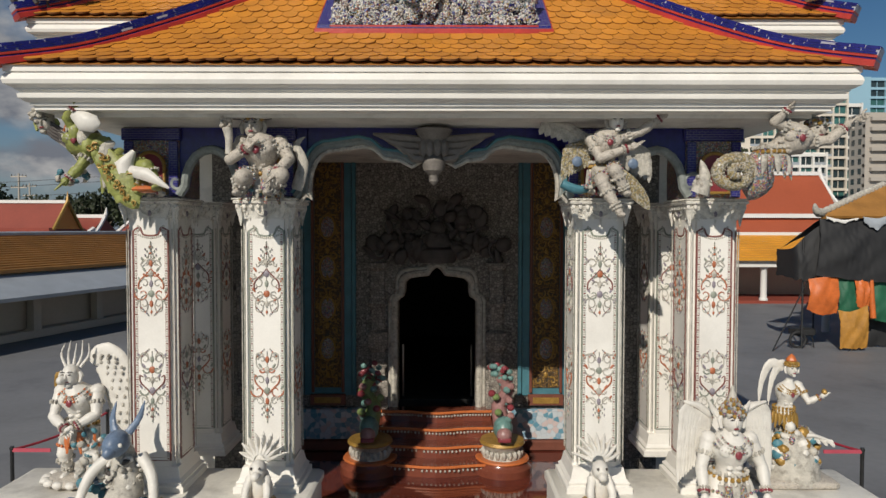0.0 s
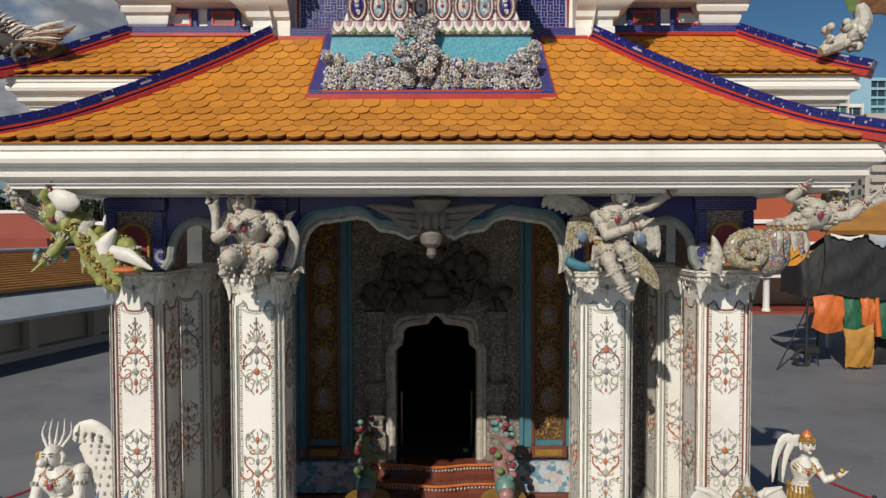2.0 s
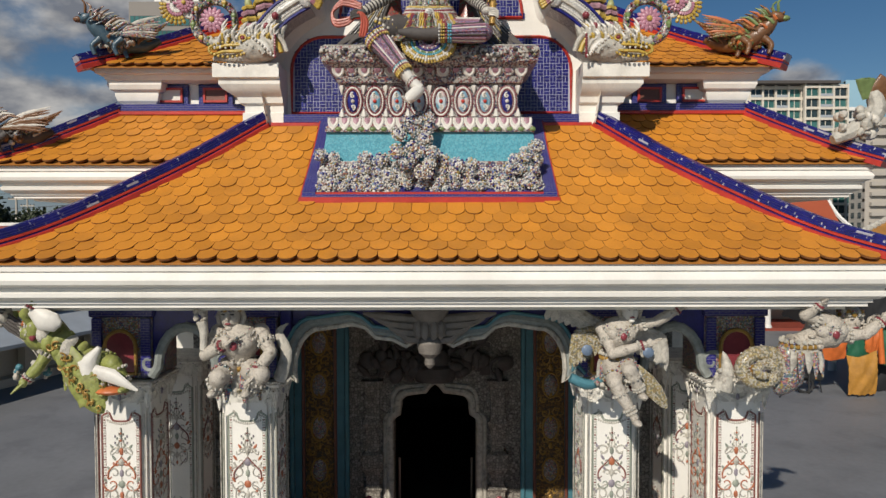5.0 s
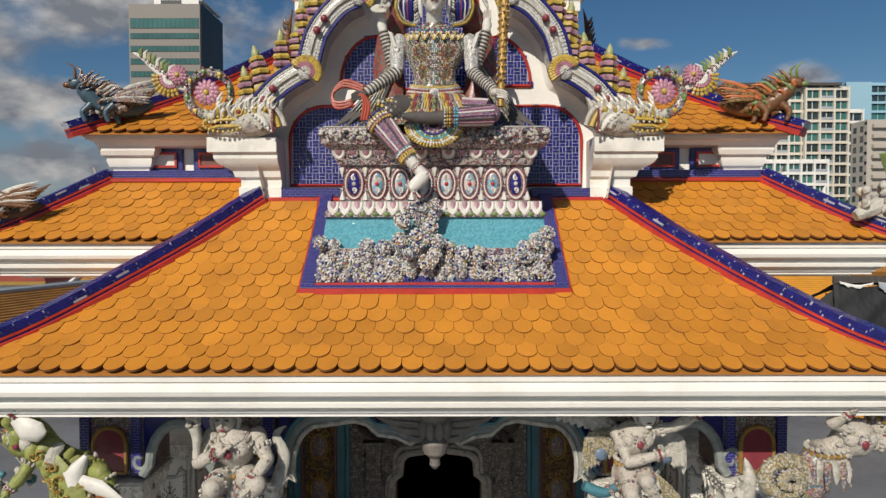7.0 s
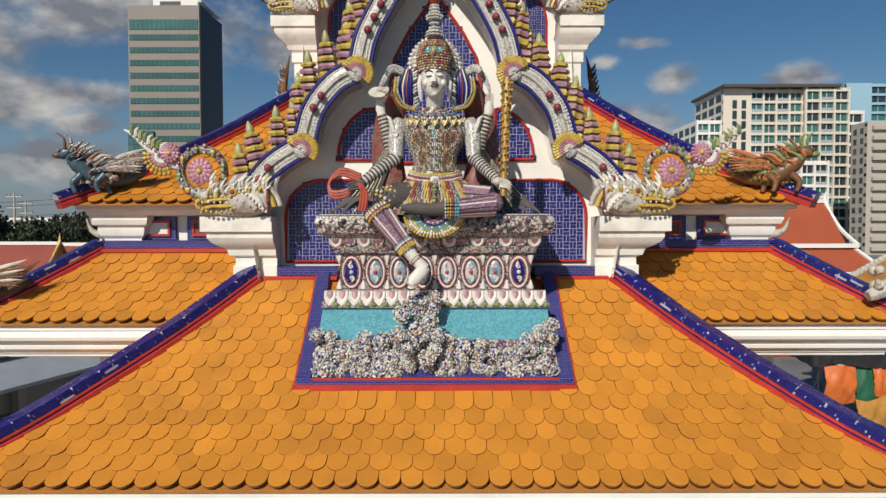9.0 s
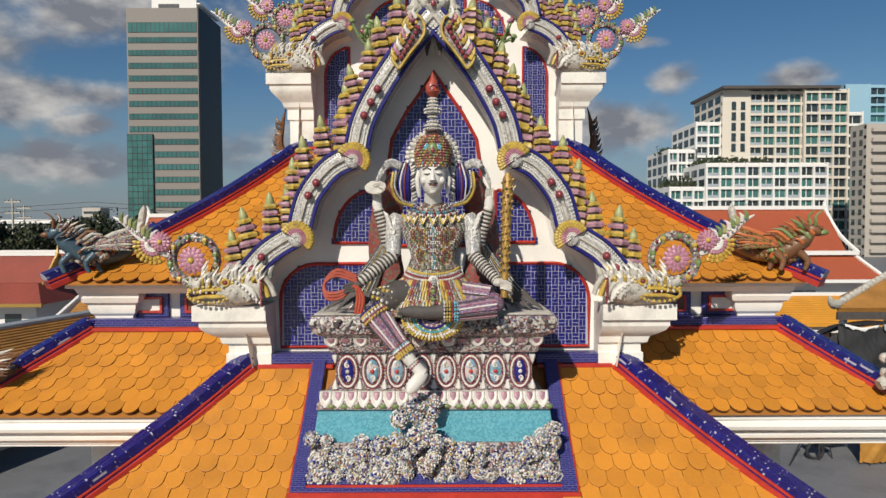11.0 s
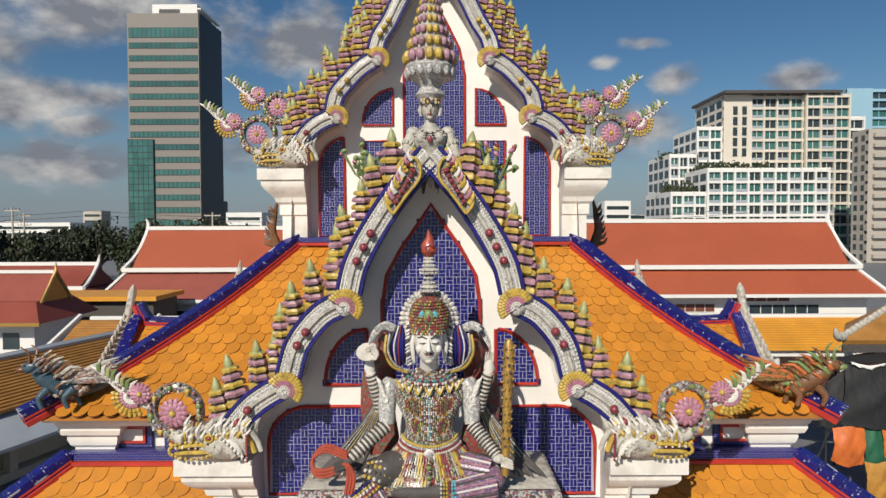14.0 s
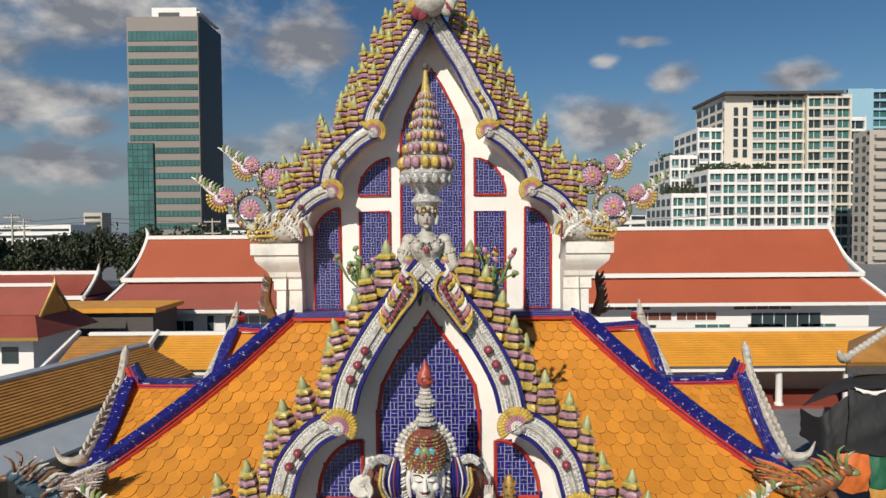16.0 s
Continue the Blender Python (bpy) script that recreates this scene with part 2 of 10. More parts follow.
PINK = mat("pink_glaze", (0.42, 0.19, 0.25), 0.42, 0.3, 16, 0.3, dirt=(0.2, 0.1, 0.1), dirt_amount=0.5, dirt_scale=14)
LILAC = mat("faded_lilac_glaze", (0.36, 0.19, 0.23), 0.45, 0.3, 16, 0.3, dirt=(0.09, 0.05, 0.055), dirt_amount=0.8, dirt_scale=18)
GREEN = mat("green_glaze", (0.16, 0.22, 0.08), 0.4, 0.3, 14, 0.25)
LIME = mat("lime_green_paint", (0.25, 0.27, 0.07), 0.5, 0.35, 14, 0.6, dirt=(0.16, 0.13, 0.07), dirt_amount=0.8, dirt_scale=10)
MAROON = mat("maroon_glaze", (0.22, 0.04, 0.05), 0.3, 0.2, 10, 0.2)
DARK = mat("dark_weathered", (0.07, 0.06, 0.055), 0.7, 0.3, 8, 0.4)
GOLD = mat("old_gold_paint", (0.34, 0.20, 0.045), 0.42, 0.3, 14, 0.5, 60, metal=0.25)
TEAL = mat("teal_paint", (0.06, 0.18, 0.22), 0.55, 0.2, 5, 0.2)
BROWN = mat("brown_red_paint", (0.16, 0.055, 0.035), 0.45, 0.25, 6, 0.25)
STEP_RED = mat("polished_red_stone", (0.17, 0.05, 0.03), 0.18, 0.25, 4, 0.05, coat=0.4)
FLOOR_RED = mat("polished_dark_red_floor", (0.12, 0.03, 0.02), 0.06, 0.2, 2, 0.02, coat=0.6)
ORANGE_TRIM = mat("orange_trim", (0.5, 0.14, 0.04), 0.4, 0.2, 8, 0.2)
LATTICE = mosaic("grey_lattice_relief", [(0.26, 0.235, 0.2), (0.32, 0.29, 0.25), (0.2, 0.18, 0.155)], 24, (0.06, 0.05, 0.043), 0.6, 0.12)
GOLD_FIELD = mosaic("dark_gold_relief", [(0.3, 0.17, 0.04), (0.22, 0.12, 0.035), (0.12, 0.07, 0.03), (0.34, 0.2, 0.05), (0.07, 0.06, 0.04)], 34, (0.05, 0.035, 0.02), 0.5, 0.14, 0.9)
CHINA = mosaic("blue_white_china", [(0.5, 0.55, 0.58), (0.2, 0.33, 0.42), (0.5, 0.55, 0.58), (0.55, 0.45, 0.43), (0.12, 0.28, 0.36)], 13, (0.4, 0.45, 0.48))
BLACK = mat("unlit_hall_black", (0.01, 0.01, 0.01), 0.8, 0.1, 2, 0)
CONCRETE = mat("grey_painted_terrace", (0.175, 0.178, 0.185), 0.62, 0.16, 0.35, 0.15, 6, dirt=(0.10, 0.10, 0.11), dirt_amount=0.7, dirt_scale=0.5)
ROPE = mat("red_velvet_rope", (0.35, 0.02, 0.04), 0.7, 0.2, 20, 0.3)
THRONE = mosaic("throne_mosaic", [(0.5, 0.47, 0.43), (0.42, 0.39, 0.36), (0.22, 0.05, 0.05), (0.52, 0.49, 0.45), (0.05, 0.05, 0.14), (0.3, 0.13, 0.12), (0.48, 0.45, 0.41), (0.1, 0.1, 0.09)], 70, (0.13, 0.12, 0.11))


# ---- builders ----
class Build:
    """Gathers simple solids into one mesh."""

    def __init__(self):
        self.v, self.f, self.m = [], [], []

    def add(self, vs, fs, mi=0):
        n = len(self.v)
        self.v += [tuple(p) for p in vs]
        self.f += [tuple(n + i for i in f) for f in fs]
        self.m += list(mi) if isinstance(mi, (list, tuple)) else [mi] * len(fs)
        return self

    def box(self, lo, hi, mi=0, ch=0.0):
        (a, b, c), (d, e, g) = lo, hi
        if ch <= 0:
            vs = [(a, b, c), (d, b, c), (d, e, c), (a, e, c), (a, b, g), (d, b, g), (d, e, g), (a, e, g)]
            return self.add(vs, [(0, 3, 2, 1), (4, 5, 6, 7), (0, 1, 5, 4), (1, 2, 6, 5), (2, 3, 7, 6), (3, 0, 4, 7)], mi)
        poly = [(a + ch, b), (d - ch, b), (d, b + ch), (d, e - ch), (d - ch, e), (a + ch, e), (a, e - ch), (a, b + ch)]
        mx, my = (a + d) / 2, (b + e) / 2
        rings = []
        for z, s in ((c, ch), (c + ch, 0), (g - ch, 0), (g, ch)):
            rings.append([(x - s * (1 if x > mx else -1), y - s * (1 if y > my else -1), z) for x, y in poly])
        return self.rings(rings, mi)

    def rings(self, rings, mi=0, caps=True, closed=True):
        n, vs, fs = len(rings[0]), [p for r in rings for p in r], []
        ms = []
        for i in range(len(rings) - 1):
            for j in range(n if closed else n - 1):
                k = (j + 1) % n
                fs.append((i * n + j, i * n + k, (i + 1) * n + k, (i + 1) * n + j))
                ms.append(mi[i] if isinstance(mi, (list, tuple)) else mi)
        if caps and closed:
            fs += [tuple(reversed(range(n))), tuple((len(rings) - 1) * n + j for j in range(n))]
            ms += [mi[0], mi[-1]] if isinstance(mi, (list, tuple)) else [mi, mi]
        return self.add(vs, fs, ms)

    def prism(self, poly, axis, lo, hi, mi=0):
        def put(p, h):
            return {"x": (h, p[0], p[1]), "y": (p[0], h, p[1]), "z": (p[0], p[1], h)}[axis]
        return self.rings([[put(p, lo) for p in poly], [put(p, hi) for p in poly]], mi)

    def lathe(self, prof, c=(0, 0, 0), n=12, mi=0, sx=1.0, sy=1.0, turn=0.0):
        rings = [[(c[0] + sx * r * math.cos(turn + 2 * math.pi * j / n), c[1] + sy * r * math.sin(turn + 2 * math.pi * j / n), c[2] + z)
                  for j in range(n)] for r, z in prof]
        return self.rings(rings, mi)

    def square(self, prof, c=(0, 0, 0), mi=0, sx=1.0, sy=1.0):
        """A four-sided turned shape; r is the half width."""
        q = math.sqrt(2)
        return self.lathe([(r * q, z) for r, z in prof], c, 4, mi, sx, sy, math.pi / 4)

    def tube(self, pts, radii, mi=0, n=8, flat=1.0):
        pts = [Vector(p) for p in pts]
        if not isinstance(radii, (list, tuple)):
            radii = [radii] * len(pts)
        rings = []
        u0 = None
        for i, p in enumerate(pts):
            d = (pts[min(i + 1, len(pts) - 1)] - pts[max(i - 1, 0)]).normalized()
            if u0 is None:
                u0 = d.cross(Vector((0, 1, 0.01)))
                if u0.length < 0.1:
                    u0 = d.cross(Vector((1, 0, 0)))
            u = (u0 - d * u0.dot(d)).normalized()
            u0, w = u, d.cross(u)
            rings.append([p + radii[i] * (u * math.cos(2 * math.pi * j / n) + flat * w * math.sin(2 * math.pi * j / n)) for j in range(n)])
        return self.rings(rings, mi)

    def ell(self, c, r, mi=0, nu=12, nv=8, rot=None):
        if not isinstance(r, (list, tuple)):
            r = (r, r, r)
        m = Euler([radians(a) for a in rot]).to_matrix() if rot else Matrix.Identity(3)
        rings = []
        for i in range(nv + 1):
            a = math.pi * (0.02 + 0.96 * i / nv)
            rings.append([Vector(c) + m @ Vector((r[0] * math.sin(a) * math.cos(2 * math.pi * j / nu), r[1] * math.sin(a) * math.sin(2 * math.pi * j / nu), -r[2] * math.cos(a)))
                          for j in range(nu)])
        return self.rings(rings, mi)

    def move(self, m):
        self.v = [tuple(m @ Vector(p)) for p in self.v]
        return self

    def mesh(self, name, mats, smooth=True, angle=40):
        me = bpy.data.meshes.new(name)
        me.from_pydata(self.v, [], self.f)
        for x in mats if isinstance(mats, (list, tuple)) else [mats]:
            me.materials.append(x)
        me.polygons.foreach_set("material_index", self.m)
        bm = bmesh.new()
        bm.from_mesh(me)
        bmesh.ops.recalc_face_normals(bm, faces=bm.faces)
        bm.to_mesh(me)
        bm.free()
        if smooth:
            me.polygons.foreach_set("use_smooth", [True] * len(me.polygons))
            me.set_sharp_from_angle(angle=radians(angle))
        me.update()
        return me


def thing(name, label, category, at=(0, 0, 0), group="", kind=""):
    ob = new(name)
    ob.location = at
    ob.empty_display_size = 0.1
    return tagged(ob, label, category, group, kind)


def part(name, b, mats, parent=None, label="", smooth=True, angle=40):
    """Links a Build, or a mesh, as one object under a thing; its numbers are the parent's own."""
    ob = new(name, b.mesh(name, mats, smooth, angle) if isinstance(b, Build) else b)
    if parent:
        ob.parent = parent
    return tagged(ob, label)


def solid(name, b, mats, label, category, group="", kind="", smooth=True, angle=40):
    return tagged(part(name, b, mats, None, "", smooth, angle), label, category, group, kind)


def curve(points, n=6):
    """A smooth line through a few control points."""
    ps = [Vector(p) for p in points]
    out = []
    for i in range(len(ps) - 1):
        a, b, c, d = ps[max(i - 1, 0)], ps[i], ps[i + 1], ps[min(i + 2, len(ps) - 1)]
        for k in range(n):
            t = k / n
            out.append(0.5 * (2 * b + (c - a) * t + (2 * a - 5 * b + 4 * c - d) * t * t + (3 * b - a - 3 * c + d) * t ** 3))
    return out + [ps[-1]]


def inside(p, poly):
    x, y = p
    hit = False
    for i in range(len(poly)):
        (a, b), (c, d) = poly[i - 1], poly[i]
        if (b > y) != (d > y) and x < (c - a) * (y - b) / (d - b) + a:
            hit = not hit
    return hit


def arc(cx, cz, r, a0, a1, n=8, rz=None):
    return [(cx + r * math.cos(radians(a0 + (a1 - a0) * i / n)), cz + (rz or r) * math.sin(radians(a0 + (a1 - a0) * i / n))) for i in range(n + 1)]


def flip(poly):
    return [(-x, z) for x, z in reversed(poly)]
# ---- ground and porch ----
solid("ground", Build().box((-900, -300, -1.0), (900, 1500, 0.0)), CONCRETE, "grey painted concrete terrace with dark weather stains", "terrace", kind="structure", smooth=False)
FLOOR = 1.25
solid("floor", Build().box((-2.6, 5.6, FLOOR - 0.1), (2.6, 10.0, FLOOR)), FLOOR_RED, "polished dark red porch floor", "floor", kind="structure", smooth=False)
b = Build()
b.box((-4.3, 5.1, 0.0), (4.3, 10.2, FLOOR - 0.1), 0, 0.03)
solid("platform", b, WHITE_WORN, "raised white platform under the temple porch", "platform", kind="structure")
TOP = 2.03


def plinth(s):
    p = thing("plinth", "weathered white parapet plinth with a patterned band", "plinth", group="porch plinths")
    b = Build()
    x0, x1 = sorted((s * 1.22, s * 4.35))
    b.box((x0, 5.35, FLOOR - 0.1), (x1, 7.0, TOP - 0.12), 0, 0.02)
    part("body", b, WHITE_WORN, p)
    part("coping", Build().box((x0 - 0.02, 5.25, TOP - 0.118), (x1 + 0.02, 7.05, TOP), 0, 0.025), WHITE_WORN, p)
    b = Build()
    for i in range(48):
        x = x0 + (i + 0.5) * (x1 - x0) / 48
        b.lathe([(0.026, 0), (0.02, 0.012), (0.004, 0.02)], (0, 0, 0), 8)
        for k in range(len(b.v) - 24, len(b.v)):
            px, py, pz = b.v[k]
            b.v[k] = (x + px, 5.345 - pz, TOP - 0.19 + py)
    part("patterned_band", b, [CARVED], p)


plinth(-1), plinth(1)

# columns: a shaft with stepped corners, a framed panel, scroll ornament, a leafy capital and a flared base
COL_Z0, COL_Z1 = 2.03, 4.94


def redented(h, s=0.035):
    q = [(h, h - 2 * s), (h - s, h - 2 * s), (h - s, h - s), (h - 2 * s, h - s), (h - 2 * s, h)]
    out = []
    for k in range(4):
        c, d = math.cos(k * math.pi / 2), math.sin(k * math.pi / 2)
        out += [(x * c - y * d, x * d + y * c) for x, y in q]
    return out


def scroll(b, x, z, r, turn, hand, mi, y, w=0.009):
    pts = []
    for i in range(15):
        a = turn + hand * i * 0.42
        rr = r * (1 - i / 17)
        pts.append((x + rr * math.cos(a), y, z + rr * math.sin(a)))
    b.tube(pts, [w * (1 - 0.5 * i / 15) for i in range(15)], mi, 5)


def motif(b, z, h, y, kind, rnd):
    """A mirrored spray of scrolls and leaves about z, h high."""
    mi = [0, 1, 2, 0][kind % 4]
    for k in range(5):
        zz = z - h / 2 + h * (k + 0.5) / 5
        r = (0.055, 0.085, 0.10, 0.075, 0.045)[(k + kind) % 5]
        for s in (-1, 1):
            scroll(b, s * r * 0.9, zz, r * 0.75, math.pi / 2 - s * math.pi / 2, -s if k % 2 else s, mi if k % 2 else 0, y)
            b.ell((s * r * 1.5, y, zz + 0.04), (0.012, 0.006, 0.03), (mi + 1) % 4, 6, 4, (0, 35 * s, 0))
        b.ell((0, y, zz), (0.02 + 0.012 * (k % 2), 0.012, 0.036), (k + kind) % 4, 8, 5)
    b.tube([(0, y, z - h / 2 - 0.06), (0, y, z + h / 2 + 0.03)], [0.003, 0.006], 0, 5)
    b.ell((0, y, z - h / 2 - 0.03), (0.012, 0.008, 0.02), 1, 6, 4)


def garland(b, z, y, hue, way):
    """A cusped arch of paint with drops and tendrils round a spray."""
    c = 1 if hue % 2 else 4
    for s in (-1, 1):
        b.tube(curve([(0, y, z + 0.15 * way), (s * 0.05, y, z + 0.09 * way), (s * 0.115, y, z + 0.02 * way), (s * 0.12, y, z - 0.05 * way), (s * 0.09, y, z - 0.03 * way)], 4), [0.004 + 0.0006 * min(i, 16 - i) for i in range(17)], c, 5)
        b.tube(curve([(s * 0.02, y, z + 0.3 * way), (s * 0.035, y, z + 0.22 * way), (s * 0.09, y, z + 0.17 * way), (s * 0.1, y, z + 0.2 * way)], 4), 0.0045, 0, 5)
        b.tube(curve([(s * 0.03, y, z - 0.1 * way), (s * 0.1, y, z - 0.14 * way), (s * 0.105, y, z - 0.26 * way), (s * 0.05, y, z - 0.27 * way), (s * 0.03, y, z - 0.2 * way)], 4), 0.005, 0, 5)
        for k in range(7):
            b.ell((s * (0.03 + 0.013 * k), y - 0.003, z - (0.31 - 0.014 * k) * way), (0.007, 0.006, 0.01), (0, 3, c)[k % 3], 5, 4)
            b.ell((s * 0.018 * (1 + k % 3), y - 0.003, z + (0.24 + 0.02 * k) * way), (0.007, 0.006, 0.013), (0, 2, 3)[k % 3], 5, 4)
    for k in range(6):
        b.ell((0, y - 0.004, z + (0.3 + 0.022 * k) * way), (0.014 - 0.0015 * k, 0.008, 0.011), (c, 0, 2)[k % 3], 6, 4)


SCROLL_MATS = [CARVED, mat("rust_paint", (0.40, 0.13, 0.06), 0.5, 0.25, 10, 0.2), mat("grey_green_paint", (0.25, 0.27, 0.22), 0.5, 0.25, 10, 0.2), mat("grey_lilac_paint", (0.25, 0.22, 0.25), 0.5, 0.25, 10, 0.2), mat("dull_maroon_paint", (0.2, 0.075, 0.06), 0.5, 0.3, 14, 0.3)]


def panel_frame(b, h, z0, z1, y):
    """Double beaded border with a scooped head."""
    w = h - 0.085
    top = curve([(-w, z1), (-w * 0.62, z1 + 0.03), (-w * 0.45, z1 - 0.035), (0, z1 - 0.05), (w * 0.45, z1 - 0.035), (w * 0.62, z1 + 0.03), (w, z1)], 4)
    line = [(-w, y, z0)] + [(p[0], y, p[1]) for p in [tuple(q) for q in [Vector((t[0], t[1])) for t in top]]] + [(w, y, z0), (-w, y, z0)]
    b.tube(line, 0.012, 0, 6)
    b.tube([(x * 0.8 if abs(x) > w * 0.9 else x * 0.8, y_, z - 0.03 if z > z0 + 0.01 else z + 0.03) for x, y_, z in line], 0.006, 0, 5)
    n = int((z1 - z0) / 0.024)
    for i in range(n):
        for s in (-1, 1):
            b.ell((s * (w - 0.021), y - 0.004, z0 + 0.02 + i * 0.024), (0.012, 0.008, 0.0085), 1 + (i % 3 == 0), 6, 4)
    for s in (-1, 1):
        b.tube([(s * (w + 0.045), y - 0.012, z0), (s * (w + 0.045), y - 0.012, z1 + 0.02)], 0.006, 1, 5)
        b.tube([(s * (w - 0.042), y, z0 + 0.03), (s * (w - 0.042), y, z1 - 0.05)], 0.005, 0, 5)
        scroll(b, s * w * 0.78, z1 + 0.015, 0.032, 1.5, s, 1, y - 0.004, 0.010)
    for i in range(13):
        a = -1 + i / 6
        b.ell((a * w * 0.7, y - 0.004, z1 - 0.072 + 0.03 * a * a), (0.009, 0.008, 0.013), 1, 6, 4)


def column(x, y, hue, h=0.275, label=""):
    c = thing("column", label or "white stucco column with coloured scroll ornament in a beaded panel", "column", (x, y + h, COL_Z0), "porch columns")
    H = COL_Z1 - COL_Z0
    part("shaft", Build().prism(redented(h - 0.03), "z", 0.16, H - 0.15), WHITE, c, smooth=False)
    b = Build()
    b.square([(h + 0.05, 0), (h + 0.05, 0.06), (h + 0.02, 0.075), (h + 0.03, 0.1), (h + 0.0, 0.13), (h - 0.025, 0.24)])
    part("base", b, WHITE, c, "flared white base", angle=25)
    b = Build()
    b.square([(h - 0.028, 0), (h - 0.022, 0.06), (h - 0.005, 0.11), (h + 0.005, 0.14), (h + 0.03, 0.15), (h + 0.035, 0.17), (h + 0.02, 0.18), (h + 0.035, 0.19), (h + 0.035, 0.2)], (0, 0, H - 0.2))
    for k in range(4):
        m = Matrix.Rotation(k * math.pi / 2, 4, "Z")
        e = Build()
        for i in range(9):
            xx = (i - 4) * 0.068
            e.ell((xx, -h - 0.005, H - 0.075), (0.022, 0.014, 0.034), 0, 7, 5, (-14, 0, 0))
            e.ell((xx, -h - 0.022, H - 0.045), (0.013, 0.012, 0.012), 1 if i % 2 else 0, 6, 4)
            e.ell((xx + 0.034, -h - 0.038, H - 0.01), (0.016, 0.012, 0.009), 0, 6, 4)
            if i % 2:
                scroll(e, xx, H - 0.115, 0.026, 1.5, 1 if i % 4 == 1 else -1, 0, -h + 0.012, 0.007)
        for i in (-1, 1):
            e.tube([(i * (h - 0.02), -h + 0.005, H - 0.09), (i * (h - 0.035), -h + 0.02, H - 0.18), (i * (h - 0.03), -h + 0.025, H - 0.27)], [0.03, 0.02, 0.004], 0, 7)
            scroll(e, i * (h - 0.075), H - 0.155, 0.028, 1.5, i, 0, -h + 0.02, 0.008)
            e.ell((i * (h - 0.11), -h + 0.022, H - 0.19), (0.012, 0.01, 0.03), 0, 6, 4, (0, i * 25, 0))
        # hanging spray in the middle
        for i in (-1, 1):
            e.tube(curve([(i * 0.1, -h + 0.015, H - 0.1), (i * 0.07, -h + 0.012, H - 0.15), (i * 0.02, -h + 0.015, H - 0.17)], 3), [0.012] * 6 + [0.006], 0, 6)
            scroll(e, i * 0.035, H - 0.15, 0.026, 1.5, i, 0, -h + 0.018, 0.007)
        e.ell((0, -h + 0.01, H - 0.15), (0.018, 0.014, 0.03), 1, 8, 5)
        e.ell((0, -h + 0.015, H - 0.215), (0.012, 0.01, 0.035), 0, 6, 4)
        e.ell((0, -h + 0.02, H - 0.265), (0.007, 0.007, 0.014), 0, 6, 4)
        e.move(m)
        b.add(e.v, e.f, e.m)
    part("capital", b, [CAPITAL, SCROLL_MATS[3]], c, "carved leafy capital with touches of colour")
    for k in range(4):
        m = Matrix.Rotation(k * math.pi / 2, 4, "Z")
        b = Build()
        panel_frame(b, h - 0.02, 0.3, H - 0.32, -h + 0.035)
        b.move(m)
        part("panel_frame", b, [SCROLL_MATS[2] if hue != 1 else SCROLL_MATS[4], CARVED, SCROLL_MATS[4]], c, "beaded panel border")
        b = Build()
        motif(b, H * 0.71, 0.5, -h + 0.028, hue, None)
        motif(b, H * 0.38, 0.52, -h + 0.028, hue + 1, None)
        garland(b, H * 0.71, -h + 0.026, hue, 1)
        garland(b, H * 0.38, -h + 0.026, hue + 1, -1)
        b.move(m)
        part("scroll_ornament", b, SCROLL_MATS, c, "painted stucco scrolls")
    return c


for x, hue in ((-2.79, 1), (-1.65, 0), (1.64, 2), (2.765, 1)):
    column(x, 6.4, hue)
for x, hue in ((-2.72, 0), (2.72, 2)):
    column(x, 7.45, hue, 0.27, "white column with pale scroll ornament, in the porch's shade")

# side walls of the porch, behind the columns, and the back wall with the doorway
for s, n in ((-1, "wall_west"), (1, "wall_east")):
    x0, x1 = sorted((s * 2.3, s * 2.75))
    b = Build().box((x0, 8.05, FLOOR - 0.1), (x1, 9.99, 5.6))
    w = solid(n, b, LATTICE, "carved grey stucco side wall of the porch", "wall", kind="structure", smooth=False)
    b = Build()
    for i in range(3):
        e = Build()
        for j in range(5):
            motif(e, 2.2 + j * 0.65, 0.5, 0.0, i + j, None)
        e.move(Matrix.Translation((s * 2.29, 8.4 + i * 0.6, 0)) @ Matrix.Rotation(math.pi / 2, 4, "Z"))
        b.add(e.v, e.f, e.m)
    part("scroll_ornament", b, SCROLL_MATS, w)

DOOR_W, DOOR_Z0, DOOR_Z1 = 0.6, 1.90, 4.02


def door_outline(g=0.0):
    """Cusped arch over the doorway, from the right foot round to the left."""
    w = DOOR_W + g
    half = [(w, DOOR_Z0), (w, 3.5)] + arc(w - 0.13, 3.5, 0.13, 0, 80, 4)[1:] + arc(w - 0.28, 3.72 + g, 0.17, -10, 85, 5) + [(0.14, 3.92 + g), (0.1, 3.99 + g), (0.0, DOOR_Z1 + 0.03 + g)]
    return half + flip(half[:-1])


b = Build()
opening = door_outline(0.0)
b.rings([[(x, 10.0, z) for x, z in [(2.75, FLOOR - 0.1), (2.75, 6.0), (-2.75, 6.0), (-2.75, FLOOR - 0.1)]], [(x, 10.4, z) for x, z in [(2.75, FLOOR - 0.1), (2.75, 6.0), (-2.75, 6.0), (-2.75, FLOOR - 0.1)]]], 0, caps=False)
n = len(opening)
outer = []
for i, (x, z) in enumerate(opening):
    outer.append((2.75 if x > 0.3 else -2.75 if x < -0.3 else x * 9.16, max(z, FLOOR - 0.1) if abs(x) > 0.3 else 6.0))
outer[0], outer[-1] = (2.75, FLOOR - 0.1), (-2.75, FLOOR - 0.1)
for y in (10.0, 10.4):
    b.rings([[(x, y, z) for x, z in opening], [(x, y, z) for x, z in outer]], 0, caps=False, closed=False)
b.rings([[(x, 10.0, z) for x, z in opening], [(x, 10.4, z) for x, z in opening]], 0, caps=False, closed=False)
